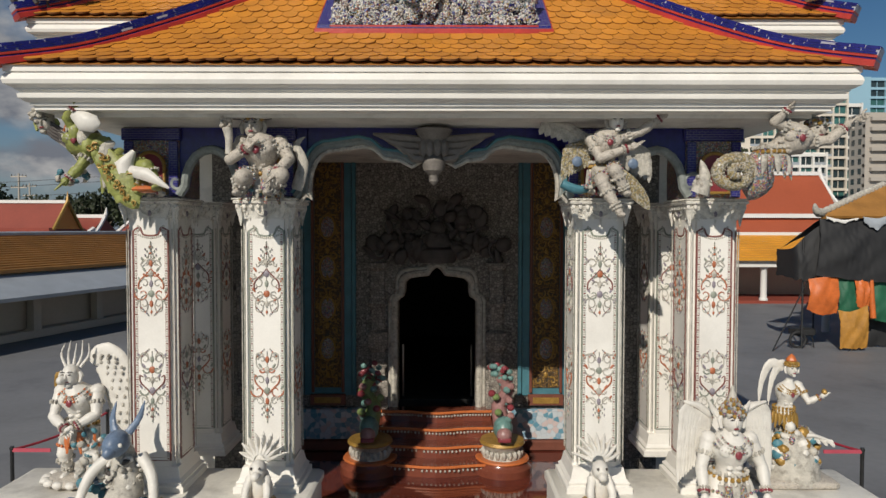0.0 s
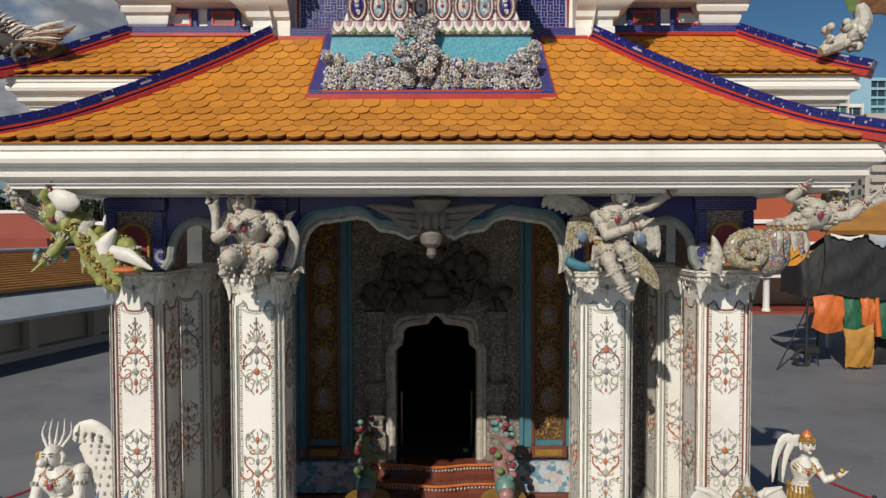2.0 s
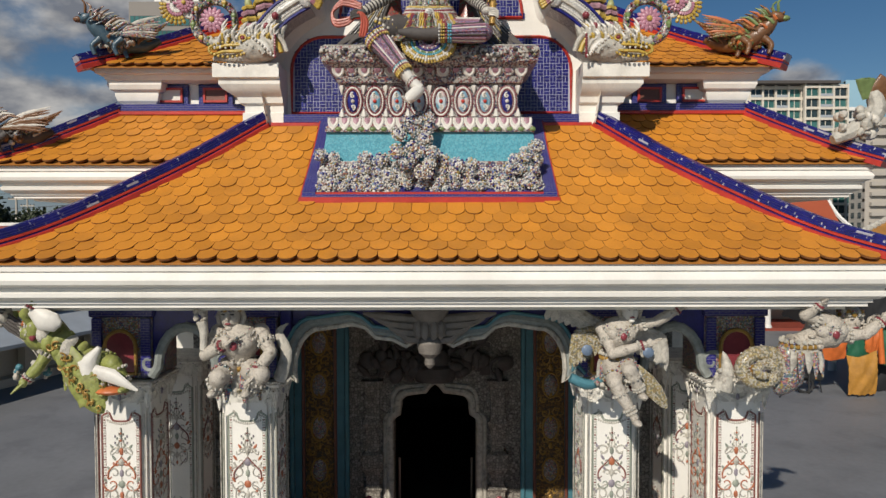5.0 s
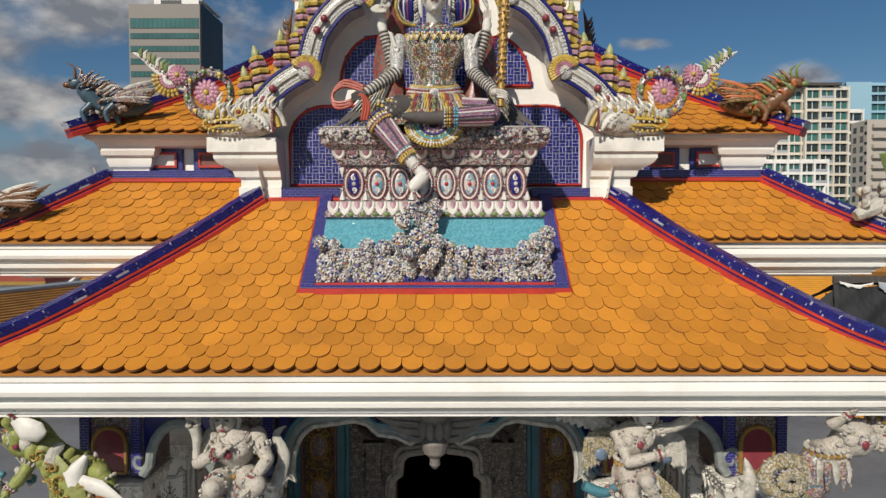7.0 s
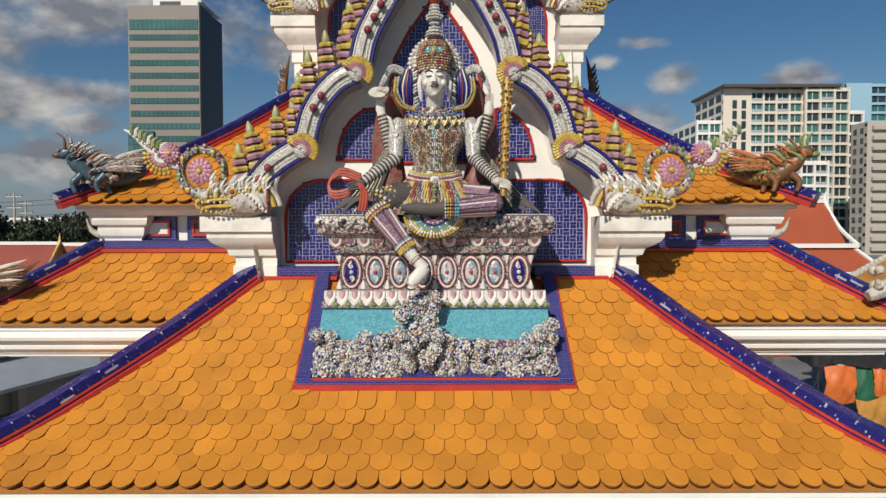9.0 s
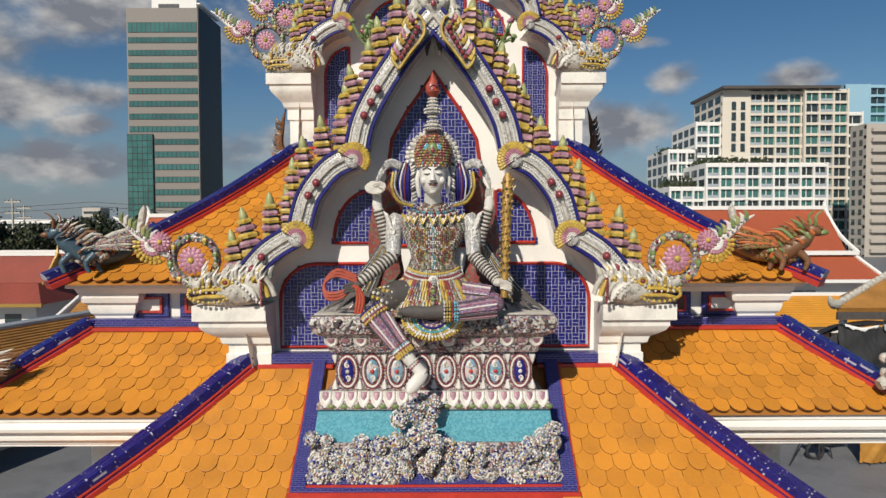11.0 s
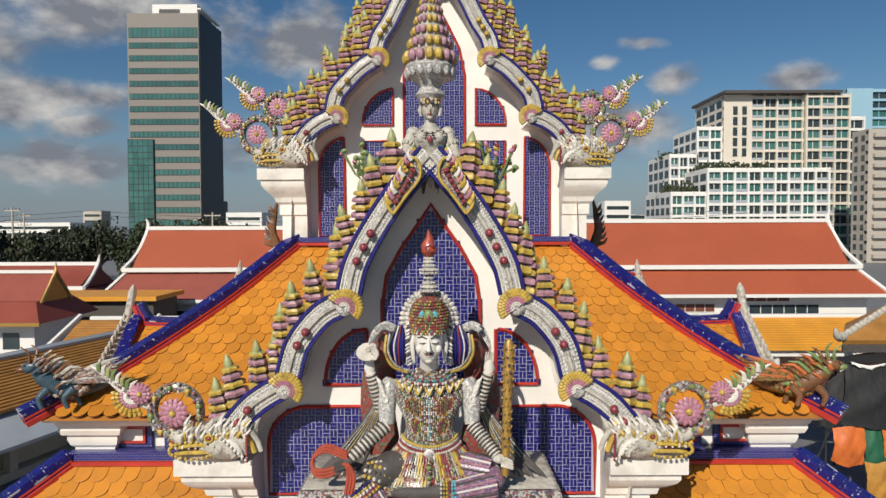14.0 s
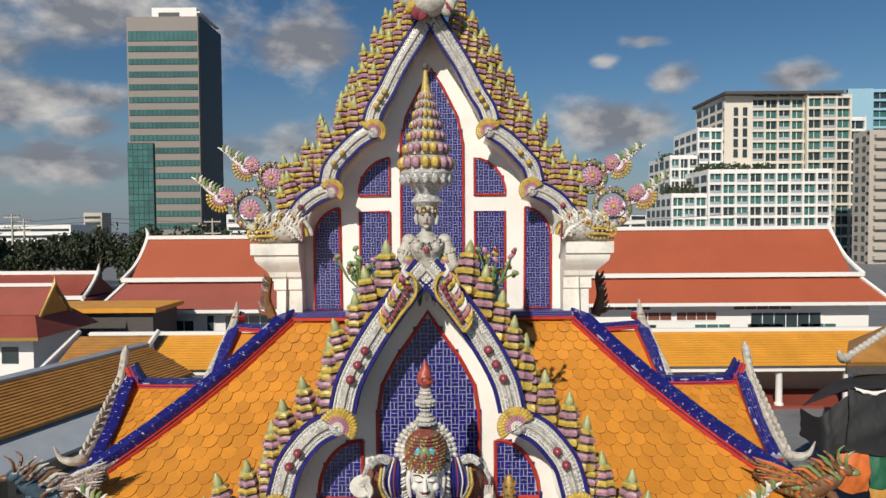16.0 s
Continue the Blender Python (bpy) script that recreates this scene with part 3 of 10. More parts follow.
solid("wall_north", b, LATTICE, "dark lattice-relief back wall round the doorway", "wall", kind="structure", smooth=False)
# the hall behind the doorway, its darkness put into near-black surfaces
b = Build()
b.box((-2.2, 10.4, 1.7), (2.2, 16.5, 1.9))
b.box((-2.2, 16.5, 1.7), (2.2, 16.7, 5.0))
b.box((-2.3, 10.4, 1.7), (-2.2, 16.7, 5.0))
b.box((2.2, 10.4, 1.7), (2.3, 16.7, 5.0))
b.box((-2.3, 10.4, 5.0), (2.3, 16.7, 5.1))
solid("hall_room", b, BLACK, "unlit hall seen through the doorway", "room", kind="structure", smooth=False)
door = thing("door_frame", "carved grey stucco doorway with a cusped arch", "doorway")
b = Build()
b.tube([(x, 9.97, z) for x, z in door_outline(0.05)], 0.055, 0, 8)
b.tube([(x, 9.99, z) for x, z in door_outline(0.12)], 0.035, 0, 8)
part("arch_moulding", b, CARVED, door)
for s in (-1, 1):
    b = Build()
    b.square([(0.17, 1.9), (0.17, 2.3), (0.12, 2.34), (0.12, 2.5), (0.16, 2.55), (0.1, 2.6), (0.1, 2.75), (0.17, 2.85), (0.17, 3.05), (0.1, 3.1), (0.1, 3.4), (0.16, 3.5), (0.11, 3.6), (0.11, 4.0), (0.17, 4.05), (0.17, 4.12)], (s * 0.9, 9.95, 0), 0, 0.9, 0.6)
    part("pilaster", b, LATTICE, door, angle=20)
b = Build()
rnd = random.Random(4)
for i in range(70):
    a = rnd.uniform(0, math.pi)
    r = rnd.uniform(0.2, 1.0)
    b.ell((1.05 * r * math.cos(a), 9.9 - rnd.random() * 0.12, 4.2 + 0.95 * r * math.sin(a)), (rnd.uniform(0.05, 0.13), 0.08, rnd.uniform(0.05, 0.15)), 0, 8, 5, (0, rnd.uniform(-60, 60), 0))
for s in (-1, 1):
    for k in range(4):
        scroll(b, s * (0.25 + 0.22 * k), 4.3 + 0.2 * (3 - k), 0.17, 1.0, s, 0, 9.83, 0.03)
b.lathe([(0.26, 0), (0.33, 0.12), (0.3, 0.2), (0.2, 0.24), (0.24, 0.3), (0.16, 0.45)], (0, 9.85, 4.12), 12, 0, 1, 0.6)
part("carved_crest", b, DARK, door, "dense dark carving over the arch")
rail = thing("stair_rail", "two slim steel rails beside the dark doorway", "rail")
for s in (-1, 1):
    part("post", Build().tube([(s * 0.56, 10.6, 1.9), (s * 0.56, 10.6, 2.75)], 0.02, 0, 8), mat("brushed_steel", (0.5, 0.5, 0.5), 0.3, 0.1, 4, 0.05, metal=1.0) if s < 0 else bpy.data.materials["brushed_steel"], rail)

# gold wall panels between teal strips, over a china dado
for s in (-1, 1):
    p = thing("wall_panel", "gold relief wall panel with medallions between teal strips", "wall panel", (s * 1.67, 9.99, 0), "gold panels")
    part("backing", Build().box((-0.36, -0.03, 2.08), (0.36, -0.003, 5.7)), TEAL, p, "teal painted strip", smooth=False)
    part("gold_field", Build().box((-0.2, -0.05, 2.2), (0.2, -0.031, 5.7), 0, 0.005), GOLD_FIELD, p)
    for e in (-1, 1):
        part("border", Build().box((e * 0.23 - 0.022, -0.065, 2.12), (e * 0.23 + 0.022, -0.032, 5.7), 0, 0.008), BROWN, p)
        part("outer_border", Build().box((e * 0.40 - 0.03, -0.07, 2.08), (e * 0.40 + 0.03, -0.004, 5.7), 0, 0.01), TEAL, p)
    b = Build()
    for j in range(9):
        z = 2.4 + j * 0.38
        for e in (-1, 1):
            scroll(b, e * 0.08, z + 0.1, 0.075, 0.8, e, 0, -0.055, 0.012)
            scroll(b, e * 0.1, z - 0.09, 0.06, 2.2, -e, 0, -0.055, 0.012)
        b.ell((0, -0.055, z), (0.03, 0.02, 0.05), 0, 8, 5)
    part("relief", b, GOLD, p)
    for j in range(4):
        z = 2.8 + j * 0.62
        b = Build()
        b.ell((0, -0.055, z), (0.1, 0.025, 0.16), 0, 14, 6)
        b.tube([(0.115 * math.cos(k * math.pi / 8), -0.06, z + 0.18 * math.sin(k * math.pi / 8)) for k in range(17)], 0.014, 1, 6)
        part("medallion", b, [MIXED, GOLD], p)
    b = Build()
    b.box((-0.27, -0.09, 1.93), (0.27, -0.004, 2.1), 0, 0.01)
    b.box((-0.2, -0.1, 1.97), (0.2, -0.091, 2.06), 1)
    part("foot_plate", b, [BROWN, GOLD], p)
    d = thing("dado", "blue and white china mosaic dado", "dado", (s * 1.6, 9.99, 0), "china dados")
    part("china_field", Build().box((-0.55, -0.12, 1.42), (0.55, -0.004, 1.88), 0, 0.01), CHINA, d)
    part("red_foot", Build().box((-0.57, -0.16, FLOOR + 0.002), (0.57, -0.004, 1.41), 0, 0.02), BROWN, d)

# bowed steps up to the doorway
steps = thing("steps", "polished dark red bowed steps with orange edges", "steps", (0, 9.98, FLOOR))
for i in range(4):
    rise_, run = (1.90 - FLOOR) / 4, 0.30
    w, y0 = 0.82 + 0.1 * (3 - i), -(4 - i) * run + 0.02
    front = [(-w, 0.0), (-w, y0 + 0.12)] + [(w * k / 6, y0 + 0.12 - 0.12 * math.cos(k / 6 * math.pi / 2) - 0.03 * math.cos(k / 6 * math.pi * 2)) for k in range(-6, 7)] + [(w, y0 + 0.12), (w, 0.0)]
    z1 = rise_ * (i + 1)
    step = part("step", Build().prism(front, "z", 0 if i == 0 else rise_ * i - 0.02, z1 - 0.03), STEP_RED, steps, smooth=False)
    part("tread", Build().prism([(x * 1.02, y - 0.02 if y < -0.01 else y) for x, y in front], "z", z1 - 0.029, z1), STEP_RED, step)
    edge = Build()
    edge.tube([(x * 1.02, y - 0.02, z1 - 0.02) for x, y in front[1:-1]], 0.02, 0, 6)
    part("edge", edge, ORANGE_TRIM, step, "orange step edge")
    bead = Build()
    for x, y in front[2:-2]:
        for k in range(3):
            bead.ell((x + k * w / 18, y - 0.012, z1 - 0.07), (0.016, 0.014, 0.02), 0, 6, 4)
    part("beads", bead, CARVED, step)


def guardian(s):
    p = thing("guardian_pedestal", "round pedestal in orange and white bands beside the steps", "pedestal", (s * 0.93, 9.1, FLOOR), "guardian pedestals")
    part("foot", Build().lathe([(0.42, 0), (0.42, 0.09), (0.38, 0.12), (0.36, 0.16)], n=24), STEP_RED, p)
    part("orange_ring", Build().lathe([(0.365, 0.161), (0.38, 0.18), (0.365, 0.2)], n=24), ORANGE_TRIM, p)
    b = Build()
    b.lathe([(0.28, 0.2), (0.24, 0.3), (0.3, 0.38)], n=20)
    for k in range(20):
        a = k * math.pi / 10
        b.ell((0.27 * math.cos(a), 0.27 * math.sin(a), 0.27), (0.035, 0.035, 0.06), 0, 6, 4)
    part("lotus_body", b, CARVED, p)
    part("top", Build().lathe([(0.3, 0.381), (0.32, 0.4), (0.3, 0.44)], n=20), GOLD, p)
    b = Build()
    f = -1 if s > 0 else 1
    b.ell((0, -0.12, 0.62), (0.14, 0.2, 0.17), 0)
    b.ell((0, -0.3, 0.58), (0.11, 0.1, 0.1), 1)
    b.box((-0.09, -0.4, 0.5), (0.09, -0.3, 0.56), 3, 0.01)
    b.tube([(0, -0.05, 0.62), (0.06 * f, 0.05, 0.9), (-0.09 * f, 0.0, 1.12), (0.03 * f, -0.05, 1.32)], [0.13, 0.11, 0.1, 0.08], 1 if s > 0 else 2, 10)
    rn = random.Random(3 + s)
    for i in range(26):
        a, r = rn.uniform(0, 6.28), rn.uniform(0.05, 0.17)
        b.ell((0.03 * f + r * math.cos(a), -0.02 + rn.uniform(-0.1, 0.08), 1.36 + r * math.sin(a)), (0.05, 0.03, 0.04), 0 if rn.random() < 0.6 else 3, 6, 4)
    for i in range(10):
        b.ell((f * rn.uniform(-0.12, 0.16), -0.1 + rn.uniform(-0.08, 0.1), 0.75 + i * 0.05), (0.06, 0.06, 0.05), i % 4, 7, 5)
    b.move(Matrix.Translation((s * 0.93, 9.1, FLOOR)))
    mats = [mat("sea_green_glaze", (0.13, 0.24, 0.22), 0.35, 0.3, 12, 0.4), mat("rose_grey_glaze", (0.3, 0.16, 0.15), 0.35, 0.3, 12, 0.4), GREEN, MAROON] if s < 0 else [bpy.data.materials["sea_green_glaze"], bpy.data.materials["rose_grey_glaze"], GREEN, MAROON]
    solid("guardian_statue", b, mats, "glazed guardian beast statue with a leafy crest on a pedestal", "statue", "guardian statues")


guardian(-1), guardian(1)

# lintel arch between the inner columns, cusped, with a hanging boss
half = [(1.36, 4.95), (1.30, 5.02)] + arc(1.02, 5.1, 0.24, -20, 95, 7, 0.36) + [(0.72, 5.5), (0.6, 5.47)] + [(0.5, 5.38), (0.34, 5.36), (0.22, 5.3), (0.12, 5.36), (0.0, 5.36)]
lintel = thing("arch_screen", "blue arch screen edged with a grey cusped moulding", "arch screen")
outline = half + flip(half[:-1])
b = Build()
b.rings([[(x, 6.5, z) for x, z in outline], [(x, 6.5, 5.66) for x, z in outline]], 0, caps=False, closed=False)
b.rings([[(x, 6.62, z) for x, z in outline], [(x, 6.62, 5.66) for x, z in outline]], 0, caps=False, closed=False)
b.rings([[(x, 6.5, z) for x, z in outline], [(x, 6.62, z) for x, z in outline]], 0, caps=False, closed=False)
part("field", b, BLUE, lintel, "deep blue field", smooth=False)
part("moulding", Build().tube([(x, 6.47, z) for x, z in outline], 0.05, 0, 8), mat("grey_green_stucco", (0.23, 0.25, 0.235), 0.6, 0.3, 12, 0.5), lintel)
part("inner_bead", Build().tube([(x * 0.965, 6.43, z - 0.05) for x, z in outline], 0.022, 0, 6), CARVED, lintel)
part("outer_bead", Build().tube([(x * 1.03, 6.44, z + 0.045) for x, z in outline], 0.018, 0, 6), TEAL, lintel)
for s in (-1, 1):
    half2 = [(s * 1.88, 4.97)] + [(s * x, z) for x, z in arc(2.2, 5.06, 0.26, 180, 0, 10, 0.36)] + [(s * 2.52, 4.97)]
    scr = thing("arch_screen", "small blue arch screen with grey scroll mouldings between columns", "arch screen", group="side arch screens")
    b = Build()
    for y in (6.5, 6.6):
        b.rings([[(x, y, z) for x, z in half2], [(x, y, 5.66) for x, z in half2]], 0, caps=False, closed=False)
    b.rings([[(x, 6.5, z) for x, z in half2], [(x, 6.6, z) for x, z in half2]], 0, caps=False, closed=False)
    part("field", b, BLUE, scr, smooth=False)
    b = Build()
    b.tube([(x, 6.47, z) for x, z in half2], 0.045, 0, 8)
    for e in (-1, 1):
        scroll(b, s * 2.2 + e * 0.34, 5.1, 0.1, 0.5, e, 0, 6.46, 0.028)
    part("moulding", b, bpy.data.materials["grey_green_stucco"], scr)
boss = thing("hanging_boss", "carved grey hanging boss with leaf wings under the cornice", "boss", (0, 6.35, 5.3))
b = Build()
b.lathe([(0.01, -0.24), (0.05, -0.2), (0.04, -0.14), (0.1, -0.1), (0.12, 0.0), (0.07, 0.05), (0.12, 0.2), (0.2, 0.3), (0.08, 0.33)], n=12)
for k in range(10):
    a = k * math.pi / 5
    b.ell((0.12 * math.cos(a), 0.1 * math.sin(a), 0.12), (0.05, 0.04, 0.09), 0, 6, 4)
part("pendant", b, BOSS, boss)
for s in (-1, 1):
    b = Build()
    for k in range(4):
        b.tube([(s * 0.08, 0, 0.02 + k * 0.06), (s * (0.2 + 0.08 * k), 0, 0.02 + k * 0.07), (s * (0.3 + 0.1 * k), -0.02, 0.14 + k * 0.04)], [0.04, 0.045, 0.008], 0, 6)
    part("leaf_wing", b, BOSS, boss)

# ---- cornices and soffits ----
def eave(name, xh, yf, yb, z, scale_=1.0, label="white moulded cornice with rounded bands under the roof edge"):
    """A moulded band that runs round three sides: profile of overhang and height below the tiles."""
    prof = [(0.0, 0.0), (0.0, -0.06), (-0.02, -0.065), (0.0, -0.09), (0.012, -0.13), (0.0, -0.165), (-0.04, -0.185), (-0.06, -0.19), (-0.06, -0.205),
            (-0.085, -0.21), (-0.085, -0.225), (-0.07, -0.235), (-0.075, -0.27), (-0.11, -0.295), (-0.14, -0.3), (-0.14, -0.325), (-0.165, -0.33), (-0.165, -0.36), (-0.55, -0.38), (-0.55, -0.02)]
    rings = []
    for o, h in prof:
        o, h = o * scale_, h * scale_
        rings.append([(-xh - o, yb, z + h), (-xh - o, yf - o, z + h), (xh + o, yf - o, z + h), (xh + o, yb, z + h)])
    b = Build()
    b.rings(rings, 0, caps=False, closed=False)
    return solid(name, b, WHITE, label, "cornice", "cornices", "structure", angle=30)


eave("cornice_1", 3.66, 5.6, 9.9, 6.04)
solid("ceiling", Build().box((-3.4, 5.9, 5.64), (3.4, 10.4, 5.7)), WHITE_WORN, "white porch soffit", "ceiling", kind="structure", smooth=False)
eave("cornice_2", 4.5, 7.26, 12.0, 6.95, 0.9)
solid("soffit", Build().box((-4.2, 7.5, 6.6), (4.2, 11.5, 6.66)), WHITE_WORN, "white soffit of the side roofs", "soffit", kind="structure", smooth=False)
solid("wall_core", Build().box((-2.76, 10.41, 5.12), (2.76, 24, 6.6)), WHITE, "white upper wall of the temple hall", "wall", kind="structure", smooth=False)
for s in (-1, 1):
    x0, x1 = sorted((s * 2.76, s * 3.9))
    solid("wall_side", Build().box((x0, 8.6, 0.0), (x1, 11.0, 6.6), 0, 0.02), WHITE_WORN, "white side wall under the side roof", "wall", kind="structure")

# ---- hip roofs ----
def tile_mesh(w=0.151, down=0.125, up=0.12):
    pts = [(-w / 2, up), (-w / 2, -0.045)] + [(w / 2 * math.cos(a), -0.045 - 0.08 * math.sin(a)) for a in [math.pi * (1 - k / 8) for k in range(1, 8)]] + [(w / 2, -0.045), (w / 2, up)]
    n = len(pts)
    def lift(v):
        return 0.006 + 0.015 * (up - v) / (up + down)
    b = Build()
    inner = [(x * 0.97, v + 0.005 if v < 0.05 else v) for x, v in pts]
    b.rings([[(x, v, lift(v) - 0.019) for x, v in pts], [(x, v, lift(v) - 0.0012) for x, v in pts]], 1, caps=False, closed=False)
    b.rings([[(x, v, lift(v) - 0.0012) for x, v in pts], [(x, v, lift(v)) for x, v in inner]], 0, caps=False, closed=False)
    b.add([(x, v, lift(v)) for x, v in inner], [tuple(range(n))])
    return b.mesh("tile", [TILE, TILE_EDGE], True, 50)


TILE_MESH = tile_mesh()
ROOF_TILES = []


def slope(prof, x_in, x_out, holes=(), row=0.148, w=0.1555):
    """Rows of tiles on a slope that faces the front; prof: (y, z) from the eave up; x_in and x_out: its side limits at a height along it."""
    line = curve([(0, y, z) for y, z in prof], 10)
    along = [0.0]
    for a, b_ in zip(line, line[1:]):
        along.append(along[-1] + (b_ - a).length)
    made, i, s = [], 0, 0.125
    while s < along[-1] - 0.02:
        k = max(j for j in range(len(along)) if along[j] <= s)
        k = min(k, len(line) - 2)
        f = (s - along[k]) / (along[k + 1] - along[k])
        p, d = line[k].lerp(line[k + 1], f), (line[k + 1] - line[k]).normalized()
        u = s / along[-1]
        lo, hi = x_in(u), x_out(u)
        j0, j1 = math.floor(lo / w) - 1, math.ceil(hi / w) + 1
        for j in range(j0, j1 + 1):
            x = (j + (0.5 if i % 2 else 0)) * w
            if lo <= x <= hi and not any(a <= x <= b_ and c <= p.y <= e for a, b_, c, e in holes):
                made.append((x, p, d))
        i, s = i + 1, s + row
    return made


def lay(parent, made, seed):
    rn = random.Random(seed)
    for x, p, d in made:
        n = Vector((0, -d.z, d.y))
        m = Matrix(((1, 0, 0, x), (0, d.y, n.y, p.y), (0, d.z, n.z, p.z), (0, 0, 0, 1)))
        ROOF_TILES.append((parent, m @ pose(0, 0, rn.uniform(-0.002, 0.004), rn.uniform(-1.2, 1.2), rn.uniform(-1.2, 1.2), rn.uniform(-1.5, 1.5))))


def ridge(parent, path, name="hip_ridge", w=0.11, right=Vector((1, 0, 0)), tall=1.0):
    """A hip ridge: a stepped red band below, blue mosaic pieces on top."""
    pts = [p - Vector((0, 0, 0.03)) for p in curve(path, 8)]
    def bar(lo, hi, half):
        rings = []
        for i, p in enumerate(pts):
            d = (pts[min(i + 1, len(pts) - 1)] - pts[max(i - 1, 0)]).normalized()
            side_ = d.cross(Vector((0, 0, 1))).normalized()
            up = side_.cross(d)
            rings.append([p + side_ * a * half + up * h for a, h in ((-1, lo), (1, lo), (1, hi - 0.008), (0.9, hi), (-0.9, hi), (-1, hi - 0.008))])
        return Build().rings(rings)
    r = part(name, bar(-0.05, 0.008 * tall, w * 1.1), RED, parent, "red glazed ridge band")
    part("blue_line", bar(0.009 * tall, 0.023 * tall, w * 0.99), BLUE, r, "thin cobalt line between the red courses")
    part("red_course", bar(0.024 * tall, 0.046 * tall, w * 1.03), RED, r)
    part("blue_course", bar(0.047 * tall, 0.115 * tall, w * 0.92), GROUT, r, "pale mortar bed of the blue pieces")
    # single blue pieces along the crest
    b = Build()
    rn = random.Random(len(path) + int(path[0][0] * 7))
    total = sum((q - p).length for p, q in zip(pts, pts[1:]))
    n, s, k = int(total / 0.11), 0.0, 0
    half_l = total / n / 2 - 0.003
    lens = [0.0]
    for p, q in zip(pts, pts[1:]):
        lens.append(lens[-1] + (q - p).length)
    for i in range(n):
        s = (i + 0.5) * total / n
        while lens[k + 1] < s:
            k += 1
        p = pts[k].lerp(pts[k + 1], (s - lens[k]) / (lens[k + 1] - lens[k]))
        d = (pts[k + 1] - pts[k]).normalized()
        side_ = d.cross(Vector((0, 0, 1))).normalized()
        up = side_.cross(d)
        m = Matrix((side_, d, up)).transposed().to_4x4()
        m.translation = p
        for c in (-2, -1, 0, 1, 2):
            o = 0.03 * (c % 2) + rn.uniform(-0.008, 0.008)
            e = Build().box((c * w * 0.37 - w * 0.165, o - half_l, 0.11 * tall), (c * w * 0.37 + w * 0.165, o + half_l, 0.115 * tall + rn.uniform(0.004, 0.008)), 1 if rn.random() < 0.02 else 0)
            e.move(m)
            b.add(e.v, e.f, e.m)
        for c in (-1, 1):
            for j in range(3):
                o = 0.03 * (j % 2) + rn.uniform(-0.008, 0.008)
                z0_, z1_ = (0.05 + 0.021 * j) * tall, (0.0685 + 0.021 * j) * tall
                e = Build().box((c * w * 0.92 - (0.007 if c < 0 else 0), o - half_l, z0_), (c * w * 0.92 + (0.007 if c > 0 else 0), o + half_l, z1_), 1 if rn.random() < 0.02 else 0)
                e.move(m)
                b.add(e.v, e.f, e.m)
    tagged(part("ridge_tiles", b, [BLUE, GROUT], r, smooth=False), kind="stuff")
    return r


def bed(prof, xa, xb, drop=0.03):
    line = curve([(0, y, z) for y, z in prof], 6)
    n = len(line) - 1
    rows = [[(xa(i / n), p.y, p.z - drop), (xb(i / n), p.y, p.z - drop)] for i, p in enumerate(line)]
    return Build().rings(rows, 0, caps=False, closed=False)


def hip_roof(name, label, prof, xe, xt, x_gap, holes, hips, hip_drop=0.0, back=None):
    """A front slope with side slopes, hips up both edges; x_gap: where the slope starts beside the axis."""
    roof = thing(name, label, "roof", kind="structure")
    def lim(u):
        return xe + (xt - xe) * u
    part("bed", bed(prof, lambda u: -lim(u), lim), UNDER, roof, smooth=False)
    for s in (-1, 1):
        line = curve([(0, y, z) for y, z in prof], 6)
        n = len(line) - 1
        b = Build().rings([[(s * lim(i / n), p.y, p.z - 0.03), (s * lim(i / n), back, p.z - 0.03)] for i, p in enumerate(line)], 0, caps=False, closed=False)
        part("side_slope", b, TILE, roof, "orange tiled side slope", smooth=False)
        if x_gap > 0:
            lay(roof, slope(prof, (lambda u: x_gap) if s > 0 else (lambda u: -lim(u) + 0.05), (lambda u: lim(u) - 0.05) if s > 0 else (lambda u: -x_gap), holes), s)
        ridge(roof, [(s * x, y, z) for x, y, z in hips], w=0.1)
    if x_gap <= 0:
        lay(roof, slope(prof, lambda u: -lim(u) + 0.05, lambda u: lim(u) - 0.05, holes), 5)
    return roof


P1 = [(5.58, 6.06), (6.0, 6.275), (6.45, 6.57), (6.95, 6.98), (7.42, 7.40)]
hip_roof("porch_roof", "orange glazed fish-scale tile roof of the porch", P1, 3.72, 1.74, 0, [(-1.06, 1.06, 6.42, 7.6)], [(3.76, 5.56, 6.08), (3.27, 6.0, 6.29), (2.79, 6.45, 6.6), (2.24, 6.95, 7.0), (1.74, 7.42, 7.42)], back=10.0)
P2 = [(7.22, 6.98), (7.5, 7.15), (7.85, 7.4), (8.15, 7.64)]
hip_roof("side_roof", "orange fish-scale tile roof of the lower side wings", P2, 4.56, 3.62, 1.9, [], [(4.58, 7.2, 6.99), (4.28, 7.5, 7.17), (3.92, 7.85, 7.43), (3.62, 8.15, 7.66)], back=12.0)
P3 = [(7.92, 8.13), (8.6, 8.54), (9.4, 9.11), (10.25, 9.78)]
hip_roof("upper_roof", "orange fish-scale tile roof below the upper gable", P3, 3.86, 1.76, 1.2, [(-1.9, 1.9, 7.3, 8.1), (-1.6, 1.6, 8.1, 8.4)], [(3.92, 7.9, 8.14), (3.2, 8.6, 8.57), (2.45, 9.4, 9.15), (1.76, 10.25, 9.82)], back=12.5)
